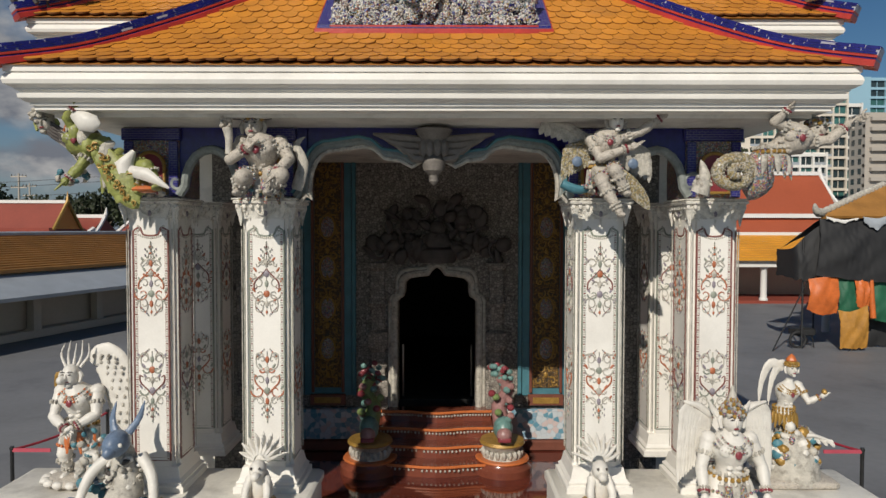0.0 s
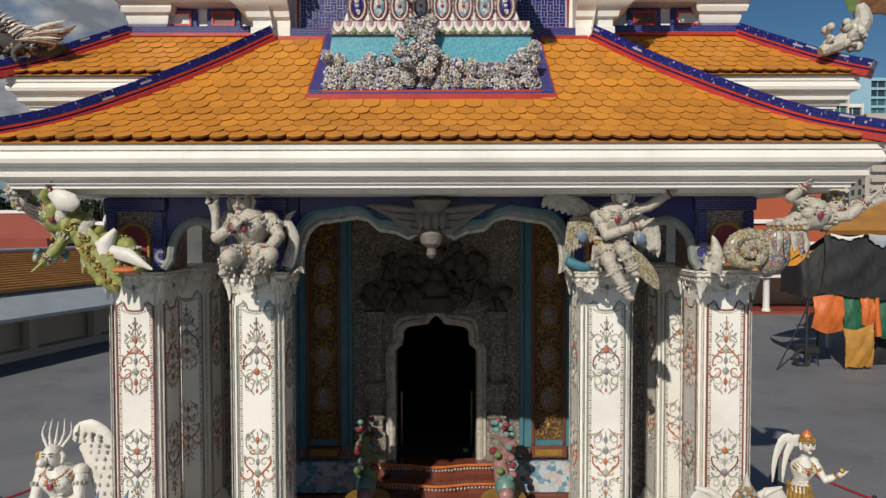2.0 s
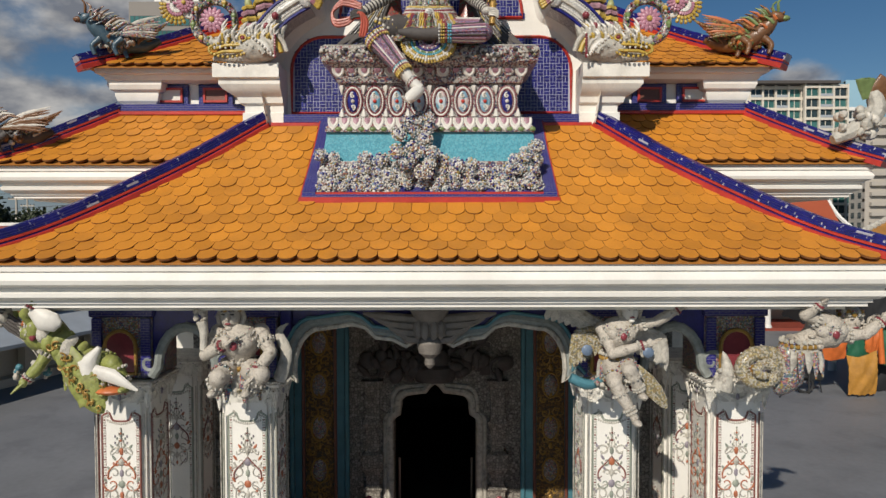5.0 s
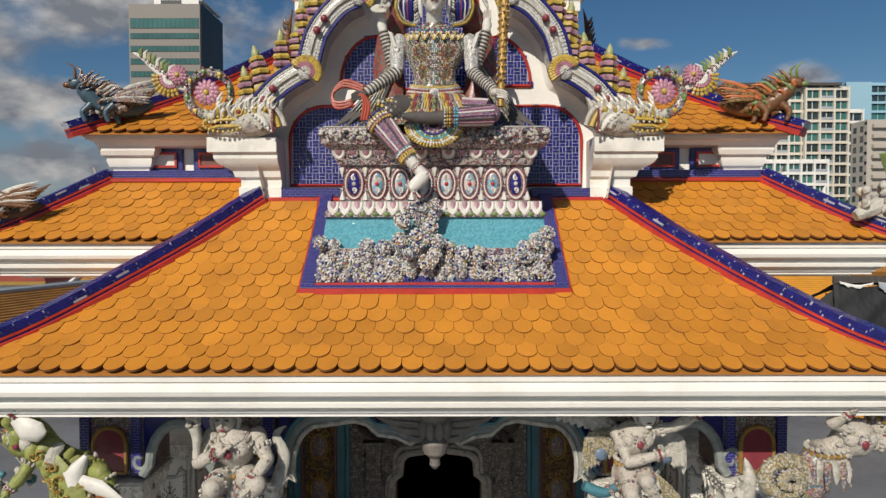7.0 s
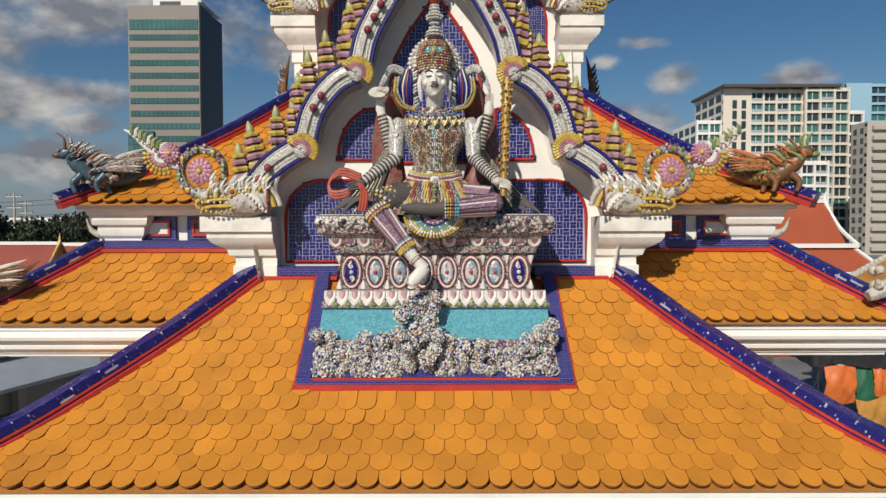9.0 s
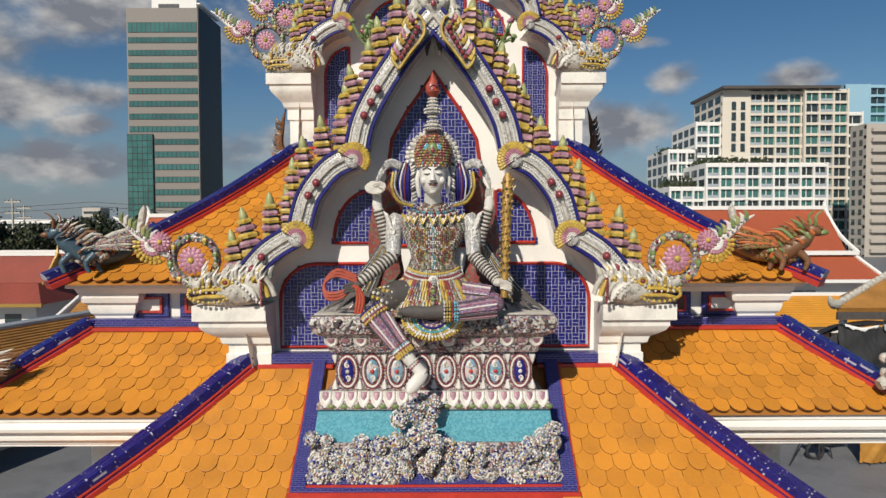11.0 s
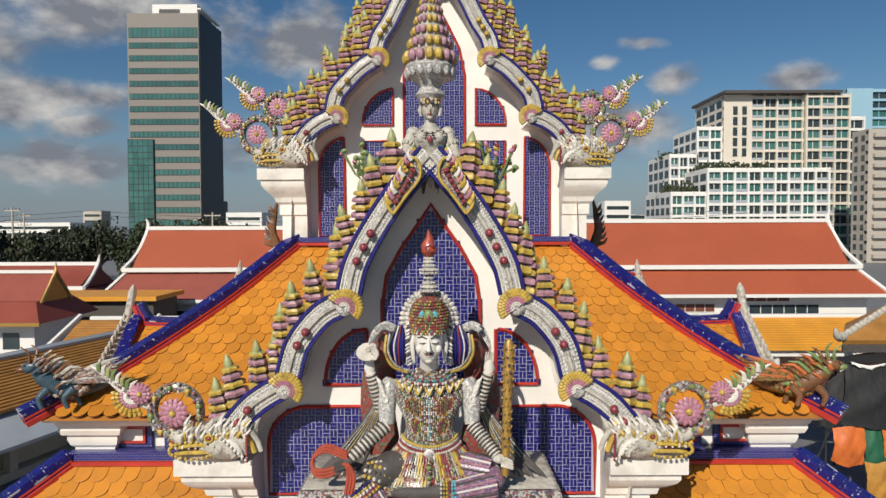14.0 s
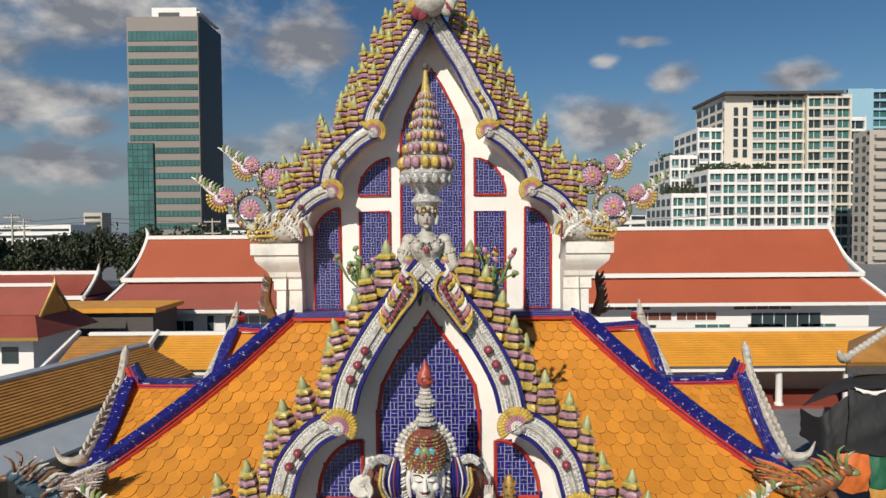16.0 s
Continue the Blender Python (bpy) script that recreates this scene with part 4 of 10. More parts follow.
for s in (-1, 1):
    x0, x1 = sorted((s * 1.85, s * 3.62))
    c = thing("flashing", "red and blue glazed band along the foot of the clerestory", "roof band", group="clerestory bands", kind="structure")
    part("red_course", Build().box((x0, 8.06, 7.6), (x1, 8.3, 7.645), 0, 0.008), RED, c)
    part("blue_course", Build().box((x0, 8.09, 7.646), (x1, 8.3, 7.73), 0, 0.006), BLUE_MOSAIC, c)

# clerestory with small windows under the upper roof
clere = solid("wall_clerestory", Build().box((-3.3, 8.3, 7.5), (3.3, 8.7, 8.09)), WHITE, "white clerestory wall with small blue-tiled windows", "wall", kind="structure", smooth=False)
solid("clerestory_eave", Build().rings([[(-3.8 + o, 8.0 + o, z), (3.8 - o, 8.0 + o, z), (3.78 - o, 12, z), (-3.78 + o, 12, z)] for o, z in ((0, 8.14), (0, 8.06), (0.06, 8.05), (0.08, 8.0), (0.3, 7.99))]), WHITE, "white moulded eave of the upper roof", "cornice", "cornices", "structure", angle=25)
for s in (-1, 1):
    b = Build().square([(0.2, 0), (0.2, 0.05), (0.23, 0.08), (0.25, 0.14), (0.25, 0.18), (0.29, 0.2), (0.31, 0.25), (0.31, 0.31)], (s * 3.4, 8.4, 7.7))
    solid("corner_pier", b, WHITE, "white moulded corner pier of the clerestory", "pier", "clerestory piers", "structure", angle=20)
    for i in range(2):
        x = s * (3.05 - i * 0.52)
        w = thing("window", "small recessed window framed in cobalt mosaic and red", "window", (x, 8.28, 7.86), "clerestory windows", "structure")
        part("mosaic_surround", Build().box((-0.2, -0.02, -0.13), (0.2, 0.018, 0.13), 0, 0.005), BLUE_MOSAIC, w)
        b = Build()
        for lo, hi in (((-0.14, -0.045, -0.085), (0.14, -0.021, -0.06)), ((-0.14, -0.045, 0.06), (0.14, -0.021, 0.085)), ((-0.14, -0.045, -0.06), (-0.115, -0.021, 0.06)), ((0.115, -0.045, -0.06), (0.14, -0.021, 0.06))):
            b.box(lo, hi)
        part("red_frame", b, RED, w, smooth=False)
        part("panel", Build().box((-0.115, -0.03, -0.06), (0.115, -0.021, 0.06)), BROWN if i else WHITE_WORN, w, smooth=False)
# ---- gables ----
def tier_mesh():
    """A stacked lotus-bud finial: yellow and lilac petal tiers, dark bands, a green tip."""
    b = Build()
    seg = [(0.06, 0, 0), (0.085, 0.004, 1), (0.092, 0.03, 1), (0.08, 0.055, 1), (0.062, 0.06, 0), (0.06, 0.072, 0), (0.084, 0.076, 2), (0.09, 0.1, 2), (0.076, 0.12, 2), (0.058, 0.125, 0), (0.057, 0.136, 0),
           (0.079, 0.14, 1), (0.084, 0.162, 1), (0.07, 0.18, 1), (0.053, 0.185, 0), (0.052, 0.195, 0), (0.072, 0.199, 2), (0.076, 0.22, 2), (0.062, 0.238, 2), (0.046, 0.243, 0), (0.045, 0.252, 0), (0.06, 0.256, 1), (0.062, 0.274, 1), (0.048, 0.288, 1),
           (0.032, 0.292, 3), (0.036, 0.306, 3), (0.029, 0.335, 3), (0.018, 0.362, 3), (0.005, 0.386, 3)]
    n = 14
    rings = []
    for r, z, k in seg:
        r *= 0.84
        q = 0.12 if k in (1, 2) else 0.0
        rings.append([(r * (1 + q * (1 if j % 2 else -1)) * math.cos(2 * math.pi * j / n), r * (1 + q * (1 if j % 2 else -1)) * math.sin(2 * math.pi * j / n), z) for j in range(n)])
    b.rings(rings, [k for _, _, k in seg[1:]])
    return b.mesh("finial", [DARK, YELLOW, LILAC, mat("pale_green_glaze", (0.33, 0.34, 0.15), 0.45, 0.3, 16, 0.3)], True, 30)


FINIAL = tier_mesh()


def weave(poly, y, parent, name="tile_panel"):
    """A recessed field of blue glazed pieces laid in pairs, turned alternately, in a red frame."""
    xs, zs = [p[0] for p in poly], [p[1] for p in poly]
    b = Build().prism(poly, "y", y - 0.012, y + 0.02)
    field = part(name, b, GROUT, parent, "cobalt blue tile panel in a red frame", smooth=False)
    frame_ = Build().tube([(x, y - 0.016, z) for x, z in poly + poly[:1]], 0.017, 0, 4)
    part("red_frame", frame_, RED, field, smooth=False)
    b = Build()
    rn = random.Random(int(abs(xs[0]) * 100))
    u, g = 0.066, 0.0026
    i0, i1 = int(min(xs) / u) - 1, int(max(xs) / u) + 2
    k0, k1 = int(min(zs) / u) - 1, int(max(zs) / u) + 2
    for i in range(i0, i1):
        for k in range(k0, k1):
            cx, cz = (i + 0.5) * u, (k + 0.5) * u
            if not inside((cx, cz), poly):
                continue
            for h in (0, 1):
                if (i + k) % 2:
                    lo, hi = (cx - u / 2 + g, cz - u / 2 + h * u / 2 + g), (cx + u / 2 - g, cz - u / 2 + (h + 1) * u / 2 - g)
                else:
                    lo, hi = (cx - u / 2 + h * u / 2 + g, cz - u / 2 + g), (cx - u / 2 + (h + 1) * u / 2 - g, cz + u / 2 - g)
                d = rn.uniform(0.003, 0.008)
                b.add([(lo[0], y - 0.0121, lo[1]), (hi[0], y - 0.0121, lo[1]), (hi[0], y - 0.0121, hi[1]), (lo[0], y - 0.0121, hi[1]),
                       (lo[0] + 0.002, y - 0.012 - d, lo[1] + 0.002), (hi[0] - 0.002, y - 0.012 - d, lo[1] + 0.002), (hi[0] - 0.002, y - 0.012 - d, hi[1] - 0.002), (lo[0] + 0.002, y - 0.012 - d, hi[1] - 0.002)],
                      [(4, 5, 6, 7), (0, 1, 5, 4), (1, 2, 6, 5), (2, 3, 7, 6), (3, 0, 4, 7)])
    tagged(part("tiles", b, BLUE, field, smooth=False), kind="stuff")


def board(gable, runs, s, y, w, depth, name="bargeboard"):
    """The mosaic bargeboard: three curved runs that meet in cusps, each with blue edges, and its rear cove."""
    for k, run in enumerate(runs):
        line = curve([(s * x, y, z) for x, z in run], 6)
        rings, inner, outer_ = [], [], []
        for i, p in enumerate(line):
            d = (line[min(i + 1, len(line) - 1)] - line[max(i - 1, 0)]).normalized()
            nrm = Vector((d.z * s, 0, -d.x * s))
            a, c = p - nrm * w / 2, p + nrm * w / 2
            inner.append(a), outer_.append(c)
            rings.append([a, a + Vector((0, depth, 0)), c + Vector((0, depth, 0)), c, c * 0.7 + a * 0.3 + Vector((0, -0.025, 0)), c * 0.3 + a * 0.7 + Vector((0, -0.025, 0))])
        bb = part(name, Build().rings(rings), GREY_MOSAIC, gable, "grey and white mosaic bargeboard", angle=25)
        for e in (inner, outer_):
            part("blue_edge", Build().tube([p + Vector((0, -0.012, 0)) for p in e], 0.017, 0, 6), BLUE, bb)
        ridge_ = Build().tube([p + Vector((0, -0.03, 0)) for p in line], 0.02, 0, 6)
        part("centre_bead", ridge_, CARVED, bb)
        rows_ = Build()
        total = sum((q - p).length for p, q in zip(line, line[1:]))
        n = int(total / 0.024)
        for f_ in (0.14, 0.27, 0.73, 0.86):
            lane = [p.lerp(q, f_) for p, q in zip(inner, outer_)]
            for i in range(n):
                u = i / n * (len(lane) - 1)
                k_ = int(u)
                c = lane[k_].lerp(lane[k_ + 1], u - k_)
                rows_.ell(c + Vector((0, -0.022, 0)), (0.0095, 0.008, 0.0095), 0, 5, 4)
        part("bead_rows", rows_, FACE, bb, "rows of small white beads")


def fan(parent, x, y, z, s, r=0.13):
    b = Build()
    for rr, n_, size, mi in ((1.02, 17, 0.027, 0), (0.82, 15, 0.024, 0), (0.62, 13, 0.017, 2), (0.46, 11, 0.016, 2), (0.32, 9, 0.013, 3), (0.18, 6, 0.013, 3)):
        for k in range(n_):
            a = radians(-35 + k * 180 / (n_ - 1))
            b.ell((x + s * -r * rr * math.cos(a), y - 0.035 + 0.015 * rr, z + r * rr * math.sin(a)), (size * 0.85, 0.026, size * 1.1), mi, 7, 5, (0, s * (math.degrees(a) - 90), 0))
    b.ell((x, y - 0.01, z), (r * 0.6, 0.03, r * 0.6), 1, 12, 6)
    part("fan", b, [YELLOW, GREY_MOSAIC, PINK, FACE], parent, "yellow petal fan at a cusp")


def flower(parent, x, y, z, r=0.07):
    b = Build()
    for ring_, n in ((1.0, 14), (0.6, 10)):
        for k in range(n):
            a = 2 * math.pi * k / n
            b.ell((x + r * 0.7 * ring_ * math.cos(a), y - 0.02 * (2 - ring_), z + r * 0.7 * ring_ * math.sin(a)), (r * 0.38, 0.02, r * 0.2), 0, 6, 4, (0, -math.degrees(a), 0))
    b.ell((x, y - 0.045, z), (r * 0.25, 0.02, r * 0.25), 1, 8, 5)
    part("rosette", b, [PINK, YELLOW], parent, "pink ceramic rosette")


def naga(x, y, z, s, k=1.0, double=False):
    """A serpent head on a pier, its curled neck and raised flame crest."""
    t = thing("naga_finial", "mosaic serpent-head finial with a curled crest and pink rosettes", "finial", (x, y, z), "gable finials")
    b = Build()
    def at(px, pz, py=0.0):
        return (s * px * k, py, pz * k)
    b.ell(at(-0.02, 0.13), (0.24 * k, 0.12 * k, 0.13 * k), 0)
    b.tube([at(0.02, 0.19), at(0.18, 0.19), at(0.32, 0.16), at(0.39, 0.19), at(0.40, 0.25)], [0.1 * k, 0.085 * k, 0.06 * k, 0.04 * k, 0.012 * k], 0, 10)
    b.tube([at(0.0, 0.06), at(0.18, 0.05), at(0.31, 0.06), at(0.38, 0.03)], [0.07 * k, 0.055 * k, 0.04 * k, 0.012 * k], 0, 10)
    b.ell(at(0.18, 0.11), (0.17 * k, 0.07 * k, 0.035 * k), 2, 12, 6)
    for y_ in (-0.085 * k,):
        b.tube([at(0.0, 0.12, y_), at(0.1, 0.145, y_), at(0.24, 0.14, y_), at(0.34, 0.11, y_ * 0.7), at(0.4, 0.14, y_ * 0.4)], 0.017 * k, 1, 6)
        b.tube([at(0.0, 0.1, y_), at(0.12, 0.085, y_), at(0.26, 0.085, y_), at(0.36, 0.06, y_ * 0.6)], 0.017 * k, 1, 6)
        for i in range(6):
            b.ell(at(0.08 + 0.05 * i, 0.125, y_ * 0.95), (0.013 * k, 0.012 * k, 0.02 * k), 4, 6, 4)
        b.ell(at(0.07, 0.2, -0.1 * k), (0.022 * k, 0.02 * k, 0.02 * k), 2, 10, 6)
        b.tube([at(0.07 + 0.03 * math.cos(a_), 0.2 + 0.027 * math.sin(a_), -0.105 * k) for a_ in [j * math.pi / 6 for j in range(13)]], 0.011 * k, 1, 6)
    for i in range(5):
        r_ = (0.09 + 0.05 * i) * k
        b.tube([(s * -0.03 * k - s * r_ * math.cos(a_), -0.1 * k + 0.012 * i, 0.04 * k + r_ * math.sin(a_)) for a_ in [radians(8 + 18 * j) for j in range(6)]], [0.022 * k, 0.024 * k, 0.024 * k, 0.022 * k, 0.018 * k, 0.005], (0, 4, 0, 1, 0)[i], 7)
    for i in range(7):
        x_ = -0.24 + 0.055 * i
        b.tube([at(x_, 0.2), at(x_ - 0.02, 0.29 + 0.02 * (i % 2), -0.02), at(x_ - 0.07, 0.35 + 0.03 * (i % 2), -0.02)], [0.045 * k, 0.035 * k, 0.005], 0, 7)
        b.tube([at(x_ + 0.02, 0.22, -0.06), at(x_ + 0.01, 0.27, -0.07), at(x_ - 0.02, 0.31, -0.06)], [0.03 * k, 0.024 * k, 0.004], 4 if i % 2 else 0, 6)
    rn_ = random.Random(int(abs(x) * 50))
    for i in range(34):
        # flame leaves over brow, cheek and neck
        fx, fz = rn_.uniform(-0.22, 0.3), rn_.uniform(0.15, 0.27)
        b.tube([at(fx, fz, -0.07 * k), at(fx - 0.005, fz + 0.05, -0.1 * k), at(fx - 0.05, fz + rn_.uniform(0.08, 0.13), -0.08 * k)], [0.02 * k, 0.017 * k, 0.003], (4, 0, 4, 4, 3)[i % 5], 6)
    for i in range(24):
        a_ = 2 * math.pi * i / 24
        b.ell(at(0.21 + 0.17 * math.cos(a_), 0.1 + 0.065 * math.sin(a_), -0.09 * k), (0.016 * k, 0.014, 0.015 * k), (1, 1, 3)[i % 3], 6, 4)
    for i in range(26):
        b.ell(at(-0.22 + 0.009 * i * (i % 3), 0.03 + 0.008 * i, -0.115 * k), (0.014 * k, 0.012, 0.014 * k), (2, 4, 0)[i % 3], 6, 4)
    part("head", b, [CARVED, YELLOW, MAROON, YELLOW, FACE], t, "carved white serpent head with a yellow jaw")
    for q, (cx, cz, r) in enumerate([(0.36, 0.38, 0.19)] + ([(0.2, 0.74, 0.16)] if double else [])):
        b = Build()
        back = 0.35 * q
        pts = [(s * (cx + r * math.cos(a)) * k, 0.02 + back, (cz + r * math.sin(a)) * k) for a in [radians(-120 + 22 * i) for i in range(18)]]
        b.tube(pts, [0.05 * k * (1 - 0.4 * i / 18) for i in range(18)], 0, 8)
        for i in range(3, 18, 2):
            b.ell((pts[i][0], back - 0.02, pts[i][2]), (0.03 * k, 0.03, 0.03 * k), 1 if i % 4 == 1 else 2, 6, 4)
        for i in range(17):
            for o in (-0.03, 0.03):
                b.ell((pts[i][0], back - 0.03, pts[i][2] + o * k), (0.015 * k, 0.015, 0.015 * k), (3, 4, 1)[i % 3], 6, 4)
        part("curl", b, [MIXED, GREEN, YELLOW, MAROON, CARVED], t)
        flower(t, s * cx * k, back - 0.03, cz * k, 0.11 * k)
        flower(t, s * (cx + r + 0.06) * k, back - 0.03, (cz + 0.15) * k, 0.085 * k)
        b = Build()
        def cr(px, pz, py=0.0):
            return (s * (cx + r + 0.05 + px) * k, back + py, (cz + 0.08 + pz) * k)
        b.tube(curve([cr(-0.06, -0.04), cr(0.08, 0.02), cr(0.2, 0.12), cr(0.32, 0.22), cr(0.42, 0.28)], 3), [0.03 * k, 0.04 * k, 0.045 * k, 0.046 * k, 0.045 * k, 0.042 * k, 0.038 * k, 0.034 * k, 0.028 * k, 0.022 * k, 0.016 * k, 0.01 * k, 0.004], 3, 8, 0.6)
        for ring_, mi in ((0.15, 0), (0.115, 0), (0.08, 1), (0.05, 3)):
            for i in range(9):
                a = radians(-112 + 15 * i)
                b.ell(cr(0.08 + ring_ * math.cos(a), 0.05 + ring_ * math.sin(a), -0.03 - 0.1 * (0.15 - ring_)), (0.026 * k, 0.022, 0.017 * k), mi, 6, 4, (0, -s * math.degrees(a), 0))
        for i in range(9):
            f = i / 8
            b.tube([cr(0.06 + 0.28 * f, 0.06 + 0.18 * f, -0.02), cr(0.05 + 0.29 * f, 0.12 + 0.17 * f, -0.03), cr(0.0 + 0.32 * f, 0.15 + 0.17 * f, -0.02)], [0.022 * k, 0.018 * k, 0.003], (4, 3, 2)[i % 3], 5)
            b.ell(cr(0.07 + 0.3 * f, 0.05 + 0.2 * f, -0.045), (0.016 * k * (1.2 - f), 0.014, 0.016 * k * (1.2 - f)), 1 if i % 2 else 3, 6, 4)
        part("crest", b, [YELLOW, PINK, GREEN, FACE, bpy.data.materials["pale_green_glaze"]], t, "pale green flame crest over a yellow petal fan")
    return t


def mid(a, b_, f):
    return (a[0] + (b_[0] - a[0]) * f, a[1] + (b_[1] - a[1]) * f)


def gable(name, label, runs, panels, y, ywall, zfoot, xpier, w, finials, rows):
    g = thing(name, label, "gable", group="gables", kind="structure")
    line = []
    for r in runs:
        line += [(p.x, p.z) for p in curve([(x, 0, z) for x, z in r], 6)]
    half = [(xpier, zfoot)] + line
    outline = half + flip(half)
    part("wall", Build().prism(outline, "y", ywall, ywall + 0.25), WHITE, g, "white stucco gable wall", smooth=False)
    shell = [(x - (0.02 if x > 0 else -0.02), z - 0.03) for x, z in outline]
    b = Build()
    b.rings([[(x, y + 0.08, z) for x, z in shell], [(x, ywall * 0.5 + y * 0.5, z - 0.02) for x, z in shell], [(x * 0.97, ywall - 0.06, z - 0.05) for x, z in shell], [(x * 0.93, ywall + 0.002, z - 0.09) for x, z in shell]], 0, caps=False, closed=False)
    part("cove", b, WHITE, g, "deep white cove behind the bargeboard", angle=50)
    for s in (-1, 1):
        board(g, runs, s, y, w, ywall - y - 0.1)
        for r in runs[:-1]:
            fan(g, s * (r[-1][0] - 0.02), y - 0.03, r[-1][1] - 0.03, s)
        for r in runs:
            a, c = r[len(r) // 2 - 1], r[len(r) // 2]
            b = Build()
            for f in (0.1, 0.5, 0.9) if r is runs[-1] else (0.2, 0.85):
                q = mid(a, c, f)
                b.ell((s * q[0], y - 0.06, q[1]), (0.038, 0.045, 0.038), 0, 10, 6)
            part("boss_cluster", b, MAROON if "lower" in name or r is runs[0] else YELLOW, g, "three glazed bosses on the bargeboard")
        rn = random.Random(3)
        pts = [Vector((s * x, 0, z)) for x, z in line]
        lens = [0.0]
        for p, q in zip(pts, pts[1:]):
            lens.append(lens[-1] + (q - p).length)
        for row in range(rows):
            n = finials - row * 2
            for i in range(n):
                t = lens[-1] * (0.06 + 0.9 * (i + 0.5 * row) / n)
                k = min(max(j for j in range(len(lens)) if lens[j] <= t), len(pts) - 2)
                p = pts[k].lerp(pts[k + 1], (t - lens[k]) / max(lens[k + 1] - lens[k], 1e-6))
                far = pts[min(k + 6, len(pts) - 1)] - pts[max(k - 6, 0)]
                nrm = Vector((-far.z, 0, far.x)).normalized()
                nrm = nrm if nrm.z > 0 else -nrm
                nrm = Vector((s * abs(nrm.x), 0, abs(nrm.z)))
                o = new("finial", FINIAL)
                o.parent = g
                q = p + nrm * (w / 2 + 0.01 + 0.12 * row)
                o.matrix_basis = pose(q.x, y + 0.1 + 0.14 * row, q.z - 0.03, rn.uniform(-5, 5), s * 9 + rn.uniform(-5, 5), rn.uniform(0, 90)) @ Matrix.Diagonal((*(rn.uniform(0.92, 1.1) * Vector((1.28, 1.28, 1.1))), 1))
    for poly in panels:
        weave(poly, ywall - 0.002, g)
    return g


LOW = [[(1.80, 8.04), (1.66, 8.28), (1.52, 8.44), (1.38, 8.54), (1.25, 8.61)],
       [(1.21, 8.68), (1.14, 8.93), (1.03, 9.10), (0.90, 9.23), (0.74, 9.31)],
       [(0.69, 9.40), (0.63, 9.64), (0.48, 9.93), (0.27, 10.24), (0.0, 10.56)]]
side_arch = [(0.5, 7.53), (1.48, 7.53), (1.48, 7.98)] + arc(1.13, 7.98, 0.35, 0, 90, 8)[1:] + [(0.5, 8.33)]
mid_arch = [(0.58, 8.53), (0.96, 8.53)] + arc(0.60, 8.55, 0.36, 5, 88, 8, 0.48) + [(0.58, 9.03)]
spire = [(-0.44, 8.5), (0.44, 8.5), (0.44, 9.25), (0.40, 9.52), (0.27, 9.76), (0.1, 10.0), (0.0, 10.16), (-0.1, 10.0), (-0.27, 9.76), (-0.40, 9.52), (-0.44, 9.25)]
gable("lower_gable", "lower mosaic gable with trefoil bargeboards and lotus-bud finials", LOW, [side_arch, flip(side_arch), mid_arch, flip(mid_arch), spire], 7.2, 7.58, 7.42, 1.70, 0.2, 13, 1)
UP = [[(1.83, 10.78), (1.72, 10.97), (1.58, 11.17), (1.42, 11.29), (1.24, 11.36)],
      [(1.27, 11.44), (1.22, 11.63), (1.06, 11.82), (0.90, 11.97), (0.72, 12.08)],
      [(0.73, 12.18), (0.68, 12.34), (0.55, 12.55), (0.37, 12.9), (0.0, 13.48)]]
u_side = [(1.18, 9.84), (1.52, 9.84), (1.52, 10.72)] + arc(1.16, 10.74, 0.36, 0, 85, 8, 0.4)
u_low = [(0.55, 9.84), (0.93, 9.84), (0.93, 11.09), (0.55, 11.09)]
u_quart = [(0.55, 11.3), (0.94, 11.3)] + arc(0.5, 11.32, 0.44, 4, 84, 8, 0.46)
u_spire = [(-0.40, 10.2), (0.40, 10.2), (0.40, 11.95), (0.33, 12.3), (0.15, 12.66), (0.0, 12.91), (-0.15, 12.66), (-0.33, 12.3), (-0.40, 11.95)]
gable("upper_gable", "upper mosaic gable with trefoil bargeboards and ranks of finials", UP, [u_side, flip(u_side), u_low, flip(u_low), u_quart, flip(u_quart), u_spire], 9.97, 10.35, 9.75, 1.86, 0.2, 15, 3)
solid("gable_roof", Build().prism([(-1.9, 11.0), (-0.7, 12.0), (0, 13.2), (0.7, 12.0), (1.9, 11.0), (1.9, 9.5), (-1.9, 9.5)], "y", 10.62, 14.0), TILE, "orange roof behind the upper gable", "roof", kind="structure", smooth=False)
solid("gable_roof", Build().prism([(-1.6, 8.3), (-0.6, 9.2), (0, 10.2), (0.6, 9.2), (1.6, 8.3), (1.6, 7.6), (-1.6, 7.6)], "y", 7.84, 9.6), UNDER, "roof body behind the lower gable", "roof", kind="structure", smooth=False)

